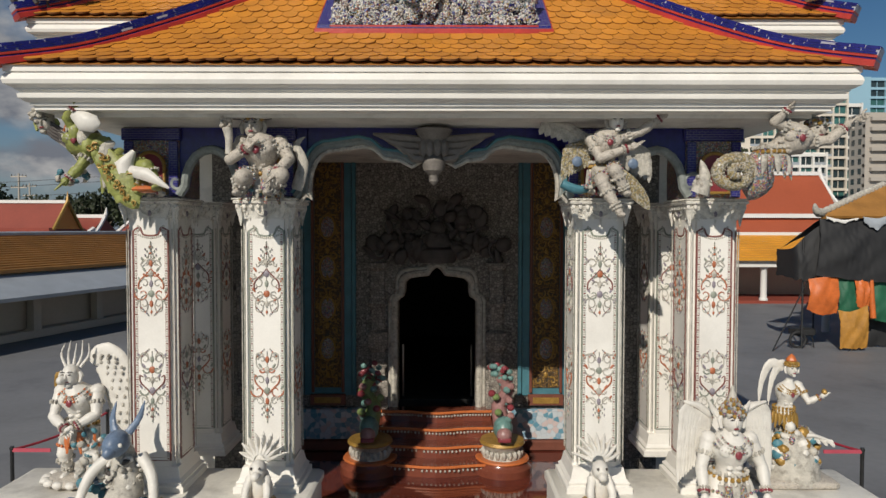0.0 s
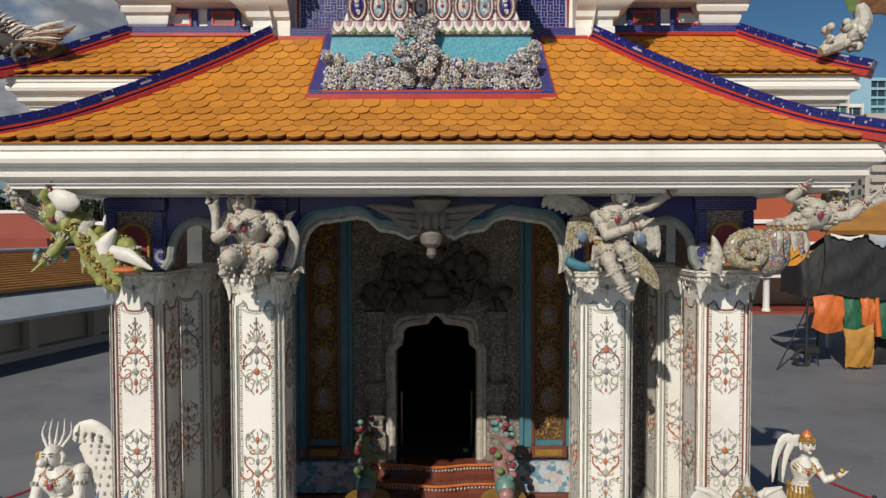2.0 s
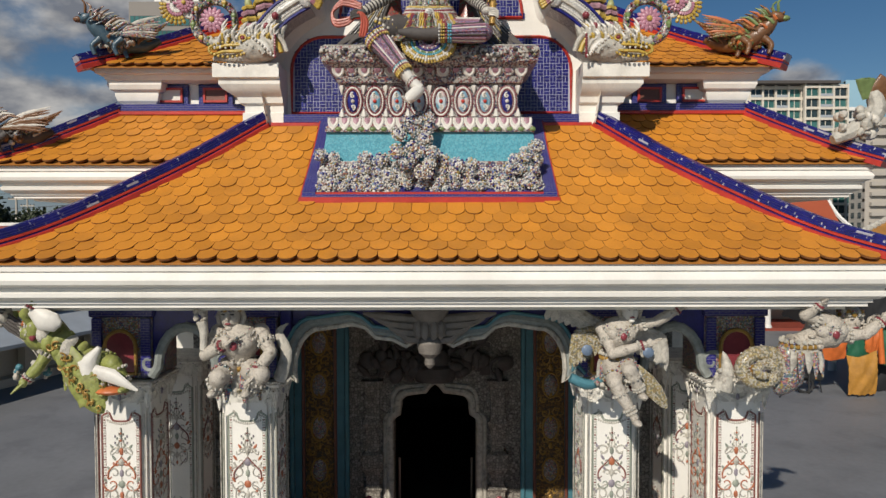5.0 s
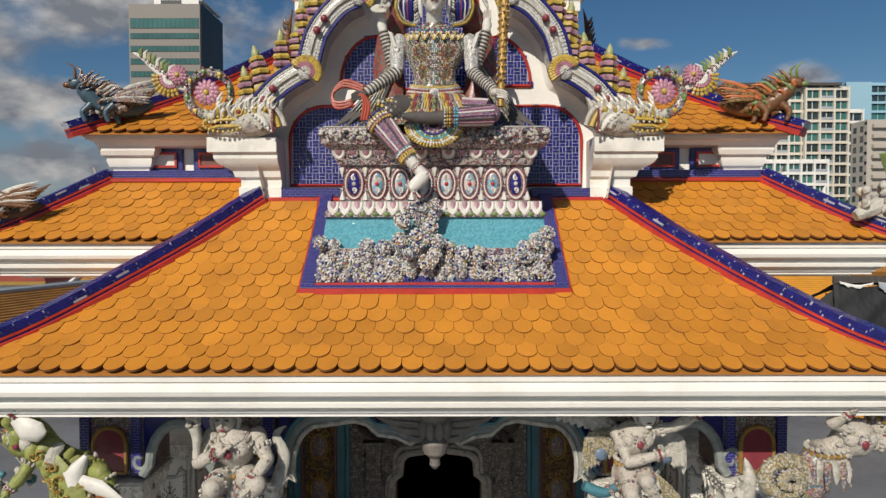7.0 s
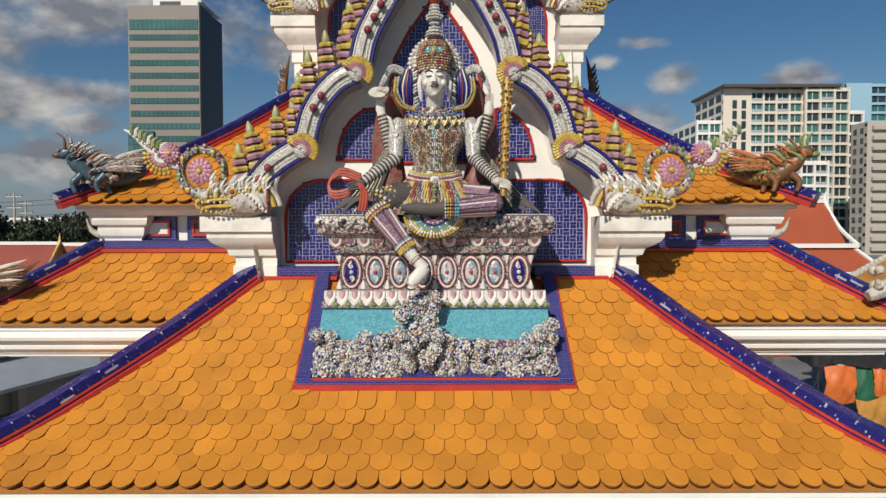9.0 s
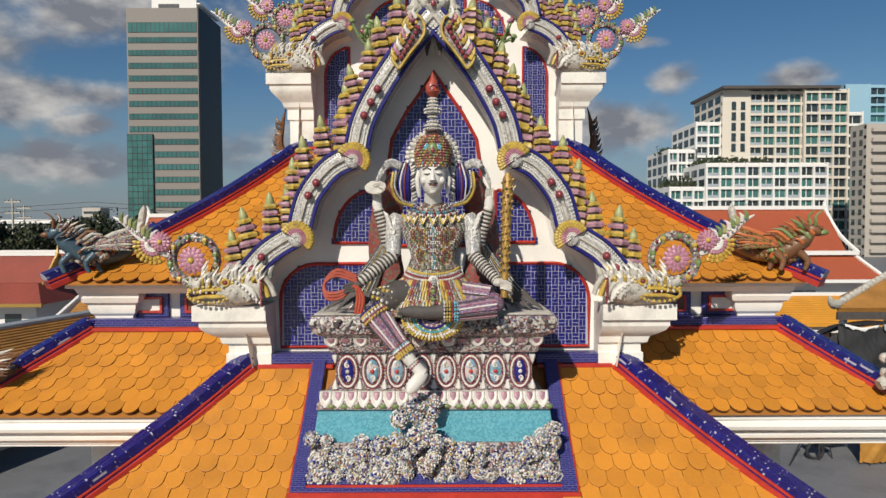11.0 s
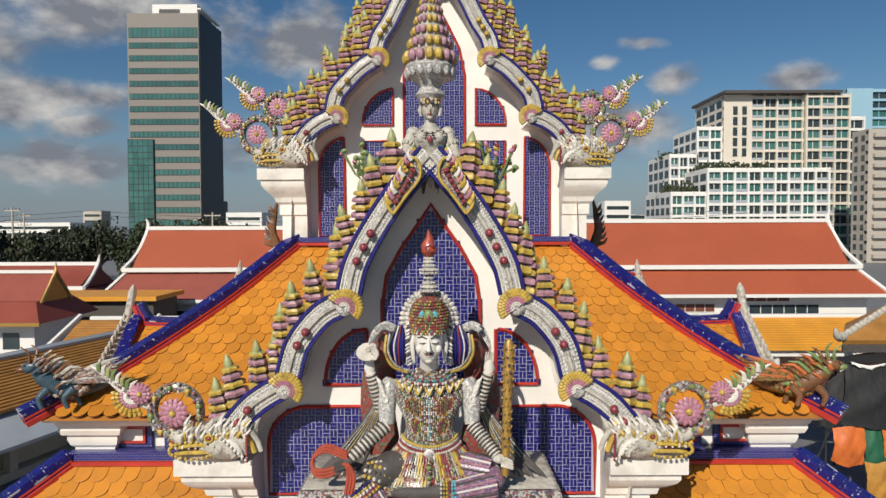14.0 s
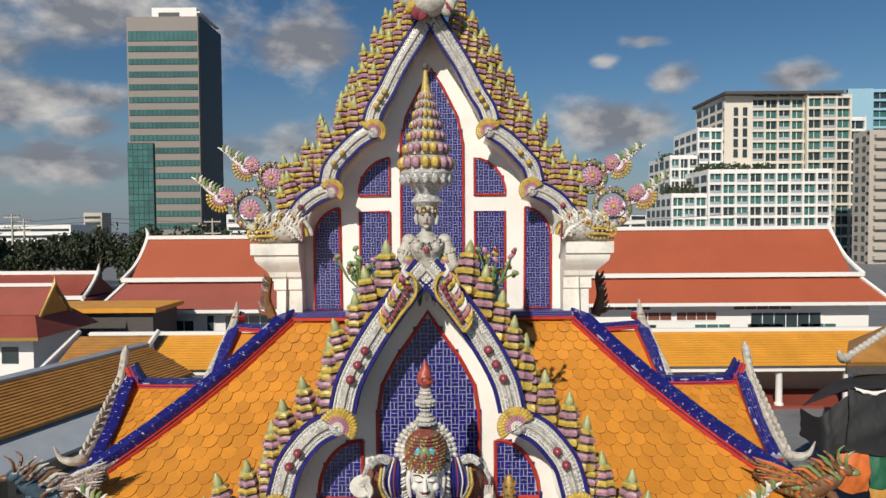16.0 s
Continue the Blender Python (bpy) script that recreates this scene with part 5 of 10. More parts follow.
for s in (-1, 1):
    b = Build()
    b.rings([[(s * a, y0, z) for a, y0 in ((1.53, 7.4 - o * 0.72), (1.93 + o, 7.4 - o * 0.72), (1.93 + o, 7.86), (1.53, 7.86))][::s]
             for o, z in ((0.02, 7.38), (0.02, 7.5), (0.0, 7.51), (0.0, 7.58), (0.05, 7.6), (0.07, 7.66), (0.13, 7.69), (0.19, 7.73), (0.22, 7.77), (0.22, 7.82), (0.27, 7.83), (0.27, 7.97))])
    solid("gable_pier", b, WHITE_WORN, "weathered white moulded pier under the gable", "pier", "gable piers", "structure", angle=20)
    b = Build()
    b.rings([[(s * a, y0, z) for a, y0 in ((1.64, 10.12 - o * 0.7), (1.96 + o, 10.12 - o * 0.7), (1.96 + o, 10.65), (1.64, 10.65))][::s]
             for o, z in ((0.0, 9.7), (0.0, 10.1), (0.03, 10.12), (0.03, 10.25), (0.07, 10.28), (0.09, 10.34), (0.15, 10.4), (0.21, 10.46), (0.23, 10.5), (0.23, 10.55), (0.27, 10.56), (0.27, 10.7))])
    solid("gable_pier", b, WHITE_WORN, "white moulded pier under the upper gable", "pier", "upper gable piers", "structure", angle=20)
    naga(s * 1.78, 7.22, 7.97, s, 1.1)
    naga(s * 1.82, 9.99, 10.70, s, 1.12, True)
    c = thing("flashing", "red and blue glazed band at the gable's foot", "roof band", group="gable bands", kind="structure")
    x0, x1 = sorted((s * 0.95, s * 1.66))
    part("red_course", Build().box((x0, 7.36, 7.36), (x1, 7.575, 7.40), 0, 0.006), RED, c)
    part("blue_course", Build().box((x0, 7.39, 7.401), (x1, 7.575, 7.49), 0, 0.006), BLUE_MOSAIC, c)
    c = thing("flashing", "red and blue glazed band below the upper gable", "roof band", group="upper gable bands", kind="structure")
    x0, x1 = sorted((s * 0.4, s * 1.75))
    part("red_course", Build().box((x0, 10.08, 9.72), (x1, 10.345, 9.76), 0, 0.006), RED, c)
    part("blue_course", Build().box((x0, 10.1, 9.761), (x1, 10.345, 9.83), 0, 0.006), BLUE_MOSAIC, c)

# apex head of the upper gable
b = Build()
rn = random.Random(8)
b.ell((0, 9.8, 13.55), (0.2, 0.16, 0.16), 0)
for i in range(26):
    a = rn.uniform(0, 6.28)
    b.ell((0.26 * math.cos(a), 9.78, 13.6 + 0.2 * math.sin(a)), (0.07, 0.06, 0.09), i % 3, 7, 5, (0, rn.uniform(-50, 50), 0))
b.tube([(0, 9.82, 13.6), (0.02, 9.8, 14.1), (0, 9.82, 14.6)], [0.14, 0.09, 0.01], 0, 8)
solid("apex_finial", b, [CARVED, MAROON, YELLOW], "carved beast-head finial at the gable's apex", "finial")

# ---- the seated statue and its throne ----
throne = thing("throne", "mosaic throne with oval medallions on a turquoise and rosette base", "throne", (0, 6.6, 6.5))
b = Build()
b.rings([[(-h, f, z), (h, f, z), (h, 0.75, z), (-h, 0.75, z)] for h, f, z in ((1.05, -0.08, 0.05), (1.0, -0.02, 0.42))])
part("rosette_bed", b, THRONE, throne, smooth=False)
b = Build()
b.rings([[(-h, f, z), (h, f, z), (h, 0.78, z), (-h, 0.78, z)] for h, f, z in ((0.99, 0.01, 0.421), (0.95, 0.03, 0.69))])
part("turquoise_band", b, TURQ, throne, "turquoise mosaic band", smooth=False)
b = Build()
b.rings([[(-h, f, z), (h, f, z), (h, 0.8, z), (-h, 0.8, z)] for h, f, z in ((0.96, 0.0, 0.691), (0.96, 0.0, 0.73), (0.85, 0.06, 0.83), (0.82, 0.1, 0.84), (0.81, 0.1, 1.14), (0.85, 0.06, 1.15), (0.87, 0.04, 1.2), (0.84, 0.06, 1.21), (0.86, 0.03, 1.27), (0.98, -0.04, 1.32), (1.0, -0.06, 1.4), (0.99, -0.04, 1.46))])
part("body", b, THRONE, throne, angle=20)
part("seat_top", Build().box((-0.97, -0.02, 1.462), (0.97, 0.78, 1.478), 0, 0.006), CARVED, throne, "weathered dark seat top")
def tongue(x, z, w, h, y0, y1, mats):
    """A pointed petal hanging from z: a white leaf with a coloured heart."""
    rim = [(-w, 0), (-w, -0.45 * h), (-0.62 * w, -0.78 * h), (0, -h), (0.62 * w, -0.78 * h), (w, -0.45 * h), (w, 0)]
    e = Build()
    def put(f, lift):
        return [(x + px * f, y0 + (y1 - y0) * -(pz * f - 0.1 * h * (1 - f)) / h - lift, z + pz * f - 0.1 * h * (1 - f)) for px, pz in rim]
    e.rings([put(1.0, -0.02), put(1.0, 0.006), put(0.82, 0.014), put(0.68, 0.008)], 0)
    e.rings([put(0.5, 0.0), put(0.5, 0.012), put(0.3, 0.018)], 1)
    part("lotus_petal", e, mats, throne)


for i in range(18):
    x = -0.89 + i * 0.1047
    tongue(x, 0.83, 0.05, 0.125, 0.055, -0.005, [FACE, LILAC])
    part("leaf", Build().ell((x + 0.052, 0.0, 0.715), (0.03, 0.014, 0.022), 0, 6, 4), GREEN, throne)
for i in range(15):
    tongue(-0.84 + i * 0.12, 1.275, 0.056, 0.085, 0.02, 0.055, [THRONE if i % 2 else FACE, LILAC])
for i in range(8):
    x = -0.715 + i * 0.2043
    y_ = 0.095
    e = Build()
    for rx, rz, n_, mi, r_ in ((0.088, 0.14, 40, 1, 0.0085), (0.074, 0.126, 36, 0, 0.011), (0.058, 0.108, 30, 1, 0.008)):
        for k in range(n_):
            a = 2 * math.pi * k / n_
            e.ell((x + rx * math.cos(a), y_ - 0.004, 0.985 + rz * math.sin(a)), r_, mi, 5, 4)
    e.ell((x, y_ + 0.002, 0.985), (0.05, 0.012, 0.1), 4 if i in (0, 7) else 6, 12, 6)
    for d_ in (-1, 1):
        scroll(e, x, 0.985 + d_ * 0.052, 0.028, 1.57 * d_, 1, 0, y_ - 0.012, 0.008)
        scroll(e, x, 0.985 + d_ * 0.052, 0.016, 4.7 * d_, -1, 3, y_ - 0.014, 0.006)
    e.ell((x, y_ - 0.014, 0.985), (0.018, 0.012, 0.018), 5 if 0 < i < 7 else 3, 8, 5)
    part("medallion", e, [FACE, MAROON, GREY_MOSAIC, STATUE, BLUE, RED, CHINA], throne, "oval mosaic medallion")
for i in range(9):
    x = -0.817 + i * 0.2043
    for z0, d_ in ((0.85, 1), (1.12, -1)):
        part("corner_leaf", Build().tube([(x, 0.095, z0), (x, 0.085, z0 + d_ * 0.03), (x, 0.09, z0 + d_ * 0.07)], [0.03, 0.018, 0.003], 0, 6), FACE, throne)
e = Build()
rn = random.Random(21)
for i in range(110):
    e.ell((-0.97 + i * 0.0178, -0.055 + rn.uniform(-0.015, 0.005), 1.385 + rn.uniform(-0.045, 0.045)), (0.024, 0.018, 0.015), rn.choice((0, 0, 0, 1, 2)), 6, 4, (0, rn.uniform(-70, 70), 0))
part("slab_carving", e, [CARVED, MIXED, DARK], throne, "weathered carved edge of the seat slab")
# rounded knobs set with sherds, heaped along the base
SHERDS = mosaic("sherd_mosaic", [(0.62, 0.6, 0.56), (0.5, 0.48, 0.45), (0.14, 0.17, 0.38), (0.66, 0.64, 0.6), (0.34, 0.14, 0.1), (0.6, 0.57, 0.52), (0.16, 0.26, 0.3), (0.42, 0.32, 0.1), (0.58, 0.56, 0.54), (0.1, 0.1, 0.1)], 62, (0.2, 0.18, 0.16), 0.35, 0.05, 0.6)


def knob(seed):
    rq = random.Random(seed)
    e = Build()
    e.ell((0, 0, 0), (0.86, 0.6, 0.86), 1, 12, 8)
    for ring_, n, h in ((0.98, 13, 0.05), (0.74, 10, 0.34), (0.46, 7, 0.55), (0.16, 3, 0.66)):
        for k in range(n):
            a = 2 * math.pi * (k + rq.uniform(-0.25, 0.25)) / n
            e.ell((ring_ * math.cos(a), -h, ring_ * math.sin(a)), (rq.uniform(0.17, 0.24), 0.1, rq.uniform(0.1, 0.15)), (0, 0, 2, 0, 2, 0, 0, 3, 2, 0)[rq.randrange(10)], 6, 4, (rq.uniform(-20, 20), -math.degrees(a) + 90, 0))
    return e.mesh("rosette", [SHERDS, SHERDS, FACE, BLUE], True, 60)


ROSETTES = [knob(k) for k in range(5)]
rn = random.Random(5)
spots = []
for i in range(1500):
    x, v = rn.uniform(-0.99, 0.99), rn.uniform(0.0, 1.0)
    crest = 0.40 + 0.06 * math.sin(9 * x) + (0.12 if abs(x) > 0.86 else 0) + (0.42 if abs(x + 0.12) < 0.17 else 0.0)
    z = 0.15 + v * (crest - 0.15)
    r = rn.uniform(0.055, 0.082)
    if all((x - a) ** 2 + (z - c) ** 2 > (0.66 * (r + q)) ** 2 for a, c, q in spots):
        spots.append((x, z, r))
for x, z, r in spots:
    o = new("rosette", rn.choice(ROSETTES))
    o.parent = throne
    d = -0.13 + 0.16 * z - (0.12 if abs(x + 0.12) < 0.17 and z > 0.3 else 0.0)
    o.matrix_basis = pose(x, d + rn.uniform(-0.02, 0.02), z, rn.uniform(-35, 10), rn.uniform(0, 180), rn.uniform(-20, 20)) @ Matrix.Diagonal((r, r, r, 1))
fl = thing("flashing", "blue and red glazed border on the roof round the throne's base", "roof band", group="throne bands", kind="structure")
part("front_red", Build().box((-1.165, 6.39, 6.53), (1.165, 6.415, 6.585), 0, 0.006), RED, fl)
part("front_red", Build().box((-1.12, 6.436, 6.59), (1.12, 6.452, 6.632), 0, 0.005), RED, fl)
part("front_blue", Build().rings([[(-1.14, y, z - 0.06), (1.14, y, z - 0.06), (1.14, y, z), (-1.14, y, z)] for y, z in ((6.416, 6.6), (6.5, 6.65), (6.62, 6.74))]), BLUE_MOSAIC, fl, smooth=False)
for s in (-1, 1):
    b = Build()
    b.rings([[(s * a, y, z + h) for a, h in ((1.02, 0.0), (1.14, 0.0), (1.14, 0.05), (1.02, 0.05))] for y, z in ((6.43, 6.58), (6.75, 6.83), (7.0, 7.03), (7.4, 7.40))])
    part("side_blue", b, BLUE_MOSAIC, fl, angle=20)
    b = Build()
    b.rings([[(s * a, y, z + h) for a, h in ((1.141, 0.0), (1.156, 0.0), (1.156, 0.03), (1.141, 0.03))] for y, z in ((6.43, 6.58), (6.75, 6.83), (7.0, 7.03), (7.4, 7.40))])
    part("side_red", b, RED, fl, angle=20)


def beads(b, p, q, f, r, mi, n=12, s=0.012):
    """A ring of beads round a limb from p to q, at the share f of its way."""
    p, q = Vector(p), Vector(q)
    d = (q - p).normalized()
    u = d.cross(Vector((0.3, 1, 0.2))).normalized()
    w = d.cross(u)
    c = p.lerp(q, f)
    for k in range(n):
        a = 2 * math.pi * k / n
        b.ell(c + r * (u * math.cos(a) + w * math.sin(a)), s, mi, 6, 4)


def bands(b, p, q, r0, r1, n, mi_a, mi_b):
    """A limb of rings, alternately coloured."""
    p, q = Vector(p), Vector(q)
    for i in range(n):
        f = (i + 0.5) / n
        c, r = p.lerp(q, f), r0 + (r1 - r0) * f
        d = (q - p) / n * 0.62
        b.tube([c - d, c - d * 0.5, c + d * 0.5, c + d], [r * 0.86, r, r, r * 0.86], mi_a if i % 2 else mi_b, 10)


def rings_of(b, rows, mi, n=24):
    """A body of oval cross-sections: half width, half depth, centre and height of each."""
    return b.rings([[(cx + rx * math.cos(2 * math.pi * j / n), cy + ry * math.sin(2 * math.pi * j / n), z) for j in range(n)] for rx, ry, cx, cy, z in rows], mi)


b = Build()
Y = 6.72
# 0 pale, 1 coloured, 2 purple, 3 robe, 4 dark, 5 yellow, 6 red mosaic, 7 grey mosaic, 8 turquoise, 9 clean white, 10 maroon, 11 blue, 12 pink, 13 green
TORSO = [(0.31, 0.21, 0, Y, 8.12), (0.27, 0.18, 0, Y, 8.22), (0.215, 0.15, 0, Y, 8.31), (0.175, 0.13, 0, Y, 8.40), (0.19, 0.145, 0, Y, 8.48), (0.235, 0.165, 0, Y, 8.57), (0.272, 0.175, 0, Y, 8.65), (0.275, 0.165, 0, Y, 8.7), (0.25, 0.145, 0, Y, 8.755), (0.19, 0.12, 0, Y, 8.81), (0.12, 0.1, 0, Y, 8.845), (0.08, 0.08, 0, Y, 8.88)]
rings_of(b, TORSO, 3)


def girth(z):
    for (a, c, _, _, z0), (d, e, _, _, z1) in zip(TORSO, TORSO[1:]):
        if z0 <= z <= z1:
            f = (z - z0) / (z1 - z0)
            return a + (d - a) * f, c + (e - c) * f
    return TORSO[-1][0], TORSO[-1][1]


def set_piece(u, z, k):
    """The colour of a set piece on the chest: midline, two round breast fields, ribs and collar."""
    breast = ((abs(u) - 0.46) / 0.3) ** 2 + ((z - 8.6) / 0.085) ** 2
    flank = ((abs(u) - 0.55) / 0.26) ** 2 + ((z - 8.44) / 0.075) ** 2
    if abs(u) < 0.07:
        return 8 if k % 2 else 9
    if abs(u) < 0.13:
        return (10, 9)[k % 2]
    for q, rim in ((breast, 6), (flank, 6)):
        if q < 0.35:
            return (13, 10, 4)[k % 3]
        if q < 0.72:
            return (10, 5, 6)[k % 3]
        if q < 1.0:
            return 0 if k % 3 else 5
    if z > 8.72:
        return (0, 7, 1)[k % 3]
    return (7, 1, 13, 0, 3, 10, 7, 4, 1)[k * 5 % 9]


row = 0
z = 8.345
while z < 8.8:
    rx, ry = girth(z)
    n = int(math.pi * (rx + ry) / 2 / 0.0155)
    for k in range(n + 1):
        a = math.pi * (1.02 + 0.96 * (k + 0.5 * (row % 2)) / (n + 1))
        b.ell((rx * math.cos(a), Y + ry * math.sin(a) - 0.003, z), (0.0078, 0.007, 0.0078), set_piece(math.cos(a), z, k + row), 5, 4)
    z, row = z + 0.0155, row + 1
# belt with its buckle, rising to the sides
for k, (mi, r) in enumerate(((5, 0.012), (7, 0.011), (10, 0.011), (0, 0.011), (10, 0.011))):
    for j in range(41):
        a = math.pi * (1.02 + 0.96 * j / 40)
        zz = 8.30 - 0.017 * k + 0.045 * abs(math.cos(a)) ** 2
        rx, ry = girth(zz)
        b.ell(((rx + 0.012) * math.cos(a), Y + (ry + 0.012) * math.sin(a), zz), r, mi, 5, 4)
b.ell((0, Y - 0.185, 8.25), (0.042, 0.02, 0.042), 9, 14, 6)
b.ell((0, Y - 0.2, 8.25), (0.028, 0.015, 0.028), 7, 12, 6)
# skirt: fans of narrow tongues under the belt
for k, (z0, z1, r0, r1, n) in enumerate(((8.28, 8.17, 0.23, 0.33, 46), (8.2, 8.09, 0.3, 0.4, 50), (8.12, 8.01, 0.36, 0.46, 50))):
    for j in range(n):
        a = math.pi * (1.0 + (j + 0.5 * (k % 2)) / n)
        p = Vector((r0 * math.cos(a), Y + 0.02 + 0.7 * r0 * math.sin(a), z0))
        q = Vector((r1 * math.cos(a), Y - 0.02 + 0.62 * r1 * math.sin(a), z1))
        b.tube([p, p.lerp(q, 0.5) + Vector((0, -0.01, 0.012)), q], [0.009, 0.012, 0.006], (6, 5, 3, 10, 5, 7, 1)[(j * 3 + k) % 7], 5)
        b.ell(q + Vector((0, -0.008, 0)), (0.009, 0.009, 0.01), (10, 5, 7)[(j + k) % 3], 5, 4)
for k in range(7):
    b.ell((0, Y - 0.235 - 0.018 * k, 8.2 - 0.03 * k), (0.022, 0.012, 0.018), 13 if k % 2 else 3, 6, 4)
rings_of(b, [(0.3, 0.2, 0, Y, 8.2), (0.42, 0.26, 0, Y - 0.02, 8.08), (0.48, 0.3, 0, Y - 0.04, 7.97)], 3)
# collar of pointed yellow leaves and white strings
for r, mi, z in ((0.10, 9, 8.865), (0.135, 7, 8.85), (0.17, 8, 8.83), (0.205, 9, 8.81)):
    for j in range(30):
        a = math.pi * (0.95 + 1.1 * j / 29)
        b.ell((r * math.cos(a), Y - 0.02 + 0.72 * r * math.sin(a), z - 0.04 * max(0, -math.sin(a))), (0.012, 0.012, 0.012), mi if j % 3 else 10, 5, 4)
for j in range(9):
    a = math.pi * (1.04 + 0.92 * j / 8)
    p = Vector((0.23 * math.cos(a), Y - 0.02 + 0.17 * math.sin(a), 8.775 - 0.035 * -math.sin(a)))
    for e in (-1, 1):
        b.tube([p + Vector((e * 0.028, 0, 0.02)), p + Vector((e * 0.014, -0.012, -0.012)), p + Vector((0, -0.014, -0.04))], 0.009, 5, 5)
    b.ell(p + Vector((0, -0.008, -0.008)), (0.014, 0.01, 0.018), 9, 6, 4)
# head: a smooth tapering face
rings_of(b, [(0.075, 0.075, 0, Y - 0.01, 8.84), (0.07, 0.07, 0, Y - 0.02, 8.93), (0.068, 0.07, 0, Y - 0.03, 8.95)], 9, 20)
rings_of(b, [(0.02, 0.03, 0, Y - 0.09, 8.93), (0.05, 0.075, 0, Y - 0.062, 8.945), (0.075, 0.105, 0, Y - 0.04, 8.98), (0.098, 0.122, 0, Y - 0.03, 9.03), (0.11, 0.13, 0, Y - 0.02, 9.09), (0.112, 0.13, 0, Y - 0.02, 9.15), (0.105, 0.12, 0, Y - 0.01, 9.21), (0.08, 0.09, 0, Y, 9.26)], 9, 24)
b.tube([(0, Y - 0.146, 9.125), (0, Y - 0.162, 9.085), (0, Y - 0.178, 9.05), (0, Y - 0.15, 9.035)], [0.009, 0.013, 0.02, 0.012], 9, 10)
for e in (-1, 1):
    b.ell((e * 0.018, Y - 0.155, 9.047), (0.012, 0.014, 0.01), 9, 8, 5)
    b.ell((e * 0.045, Y - 0.137, 9.105), (0.027, 0.014, 0.012), 9, 12, 6)
    b.tube([(e * 0.02, Y - 0.15, 9.1), (e * 0.045, Y - 0.151, 9.095), (e * 0.072, Y - 0.134, 9.102)], 0.0035, 4, 5)
    b.tube([(e * 0.014, Y - 0.152, 9.13), (e * 0.045, Y - 0.149, 9.148), (e * 0.082, Y - 0.122, 9.138)], 0.0045, 4, 5)
    b.tube([(e * 0.006, Y - 0.157, 9.026), (e * 0.03, Y - 0.146, 9.022), (e * 0.05, Y - 0.128, 9.034)], [0.004, 0.004, 0.002], 4, 5)
    b.ell((e * 0.07, Y - 0.105, 9.05), (0.03, 0.03, 0.034), 9, 10, 6)
    b.tube([(e * 0.112, Y - 0.01, 9.14), (e * 0.128, Y - 0.01, 9.07), (e * 0.118, Y - 0.03, 8.96), (e * 0.11, Y - 0.03, 8.92)], [0.016, 0.02, 0.016, 0.008], 9, 8)
b.ell((0, Y - 0.143, 9.012), (0.03, 0.012, 0.0075), 6, 10, 5)
b.ell((0, Y - 0.137, 8.998), (0.024, 0.012, 0.008), 9, 10, 5)
b.ell((0, Y - 0.126, 8.955), (0.03, 0.025, 0.02), 9, 10, 6)
# crown: a beaded band, a red dome set with scales, white petals behind it
rings_of(b, [(0.128, 0.138, 0, Y - 0.015, 9.16), (0.14, 0.145, 0, Y - 0.01, 9.21), (0.145, 0.142, 0, Y, 9.28), (0.13, 0.125, 0, Y + 0.01, 9.35), (0.095, 0.09, 0, Y + 0.01, 9.4), (0.05, 0.05, 0, Y + 0.02, 9.43)], 6, 24)
for zz, rx, ry, m1, m2 in ((9.165, 0.131, 0.142, 9, 9), (9.185, 0.137, 0.146, 5, 8), (9.205, 0.141, 0.148, 10, 6), (9.225, 0.144, 0.149, 6, 13), (9.247, 0.146, 0.148, 6, 10), (9.269, 0.147, 0.146, 13, 6), (9.291, 0.145, 0.142, 6, 5), (9.313, 0.14, 0.137, 10, 6), (9.335, 0.134, 0.131, 6, 13), (9.357, 0.125, 0.123, 6, 10), (9.378, 0.112, 0.108, 5, 6), (9.398, 0.095, 0.093, 6, 6)):
    for j in range(40):
        a = math.pi * (0.9 + 1.2 * j / 39)
        b.ell((rx * math.cos(a), Y - 0.008 + ry * math.sin(a), zz), (0.0095, 0.009, 0.0105), (m1, m2, 6, 10, 6, 13, 6, 5)[(j * 5 + int(zz * 1000) // 7) % 8], 5, 4)
b.ell((0, Y - 0.145, 9.29), (0.04, 0.022, 0.055), 13, 10, 6)
b.ell((0, Y - 0.163, 9.28), (0.018, 0.014, 0.026), 10, 8, 5)
for e in (-1, 1):
    b.ell((e * 0.05, Y - 0.138, 9.31), (0.02, 0.014, 0.03), 8, 8, 5, (0, e * -25, 0))
for ring_, n, dx, dz in ((0, 25, 0.168, 0.19), (1, 27, 0.205, 0.235)):
    for j in range(n):
        a = math.pi * (-0.16 + 1.32 * j / (n - 1))
        b.ell((dx * math.cos(a), Y + 0.045 + 0.03 * ring_, 9.22 + dz * math.sin(a)), (0.02, 0.02, 0.031), 0 if (j + ring_) % 3 else 7, 7, 5, (0, 90 - math.degrees(a), 0))
for zz, r, mi in ((9.47, 0.1, 7), (9.5, 0.085, 0), (9.53, 0.06, 7), (9.57, 0.05, 7), (9.605, 0.088, 7), (9.63, 0.092, 0), (9.66, 0.06, 7), (9.69, 0.05, 0), (9.715, 0.045, 7)):
    r *= 0.74
    b.ell((0, Y + 0.02, zz), (r, r, 0.02), mi, 14, 5)
    for j in range(12):
        b.ell((r * math.cos(j * 0.52), Y + 0.02 + r * math.sin(j * 0.52), zz), 0.0085, 0, 5, 4)
b.tube([(0, Y + 0.02, 9.73), (0.004, Y + 0.015, 9.77), (-0.006, Y + 0.015, 9.82), (0.006, Y + 0.02, 9.87), (-0.002, Y + 0.02, 9.93)], [0.03, 0.062, 0.052, 0.03, 0.004], 14, 10)
scroll(b, 0, 9.79, 0.035, 0.5, 1, 10, Y - 0.04, 0.01)
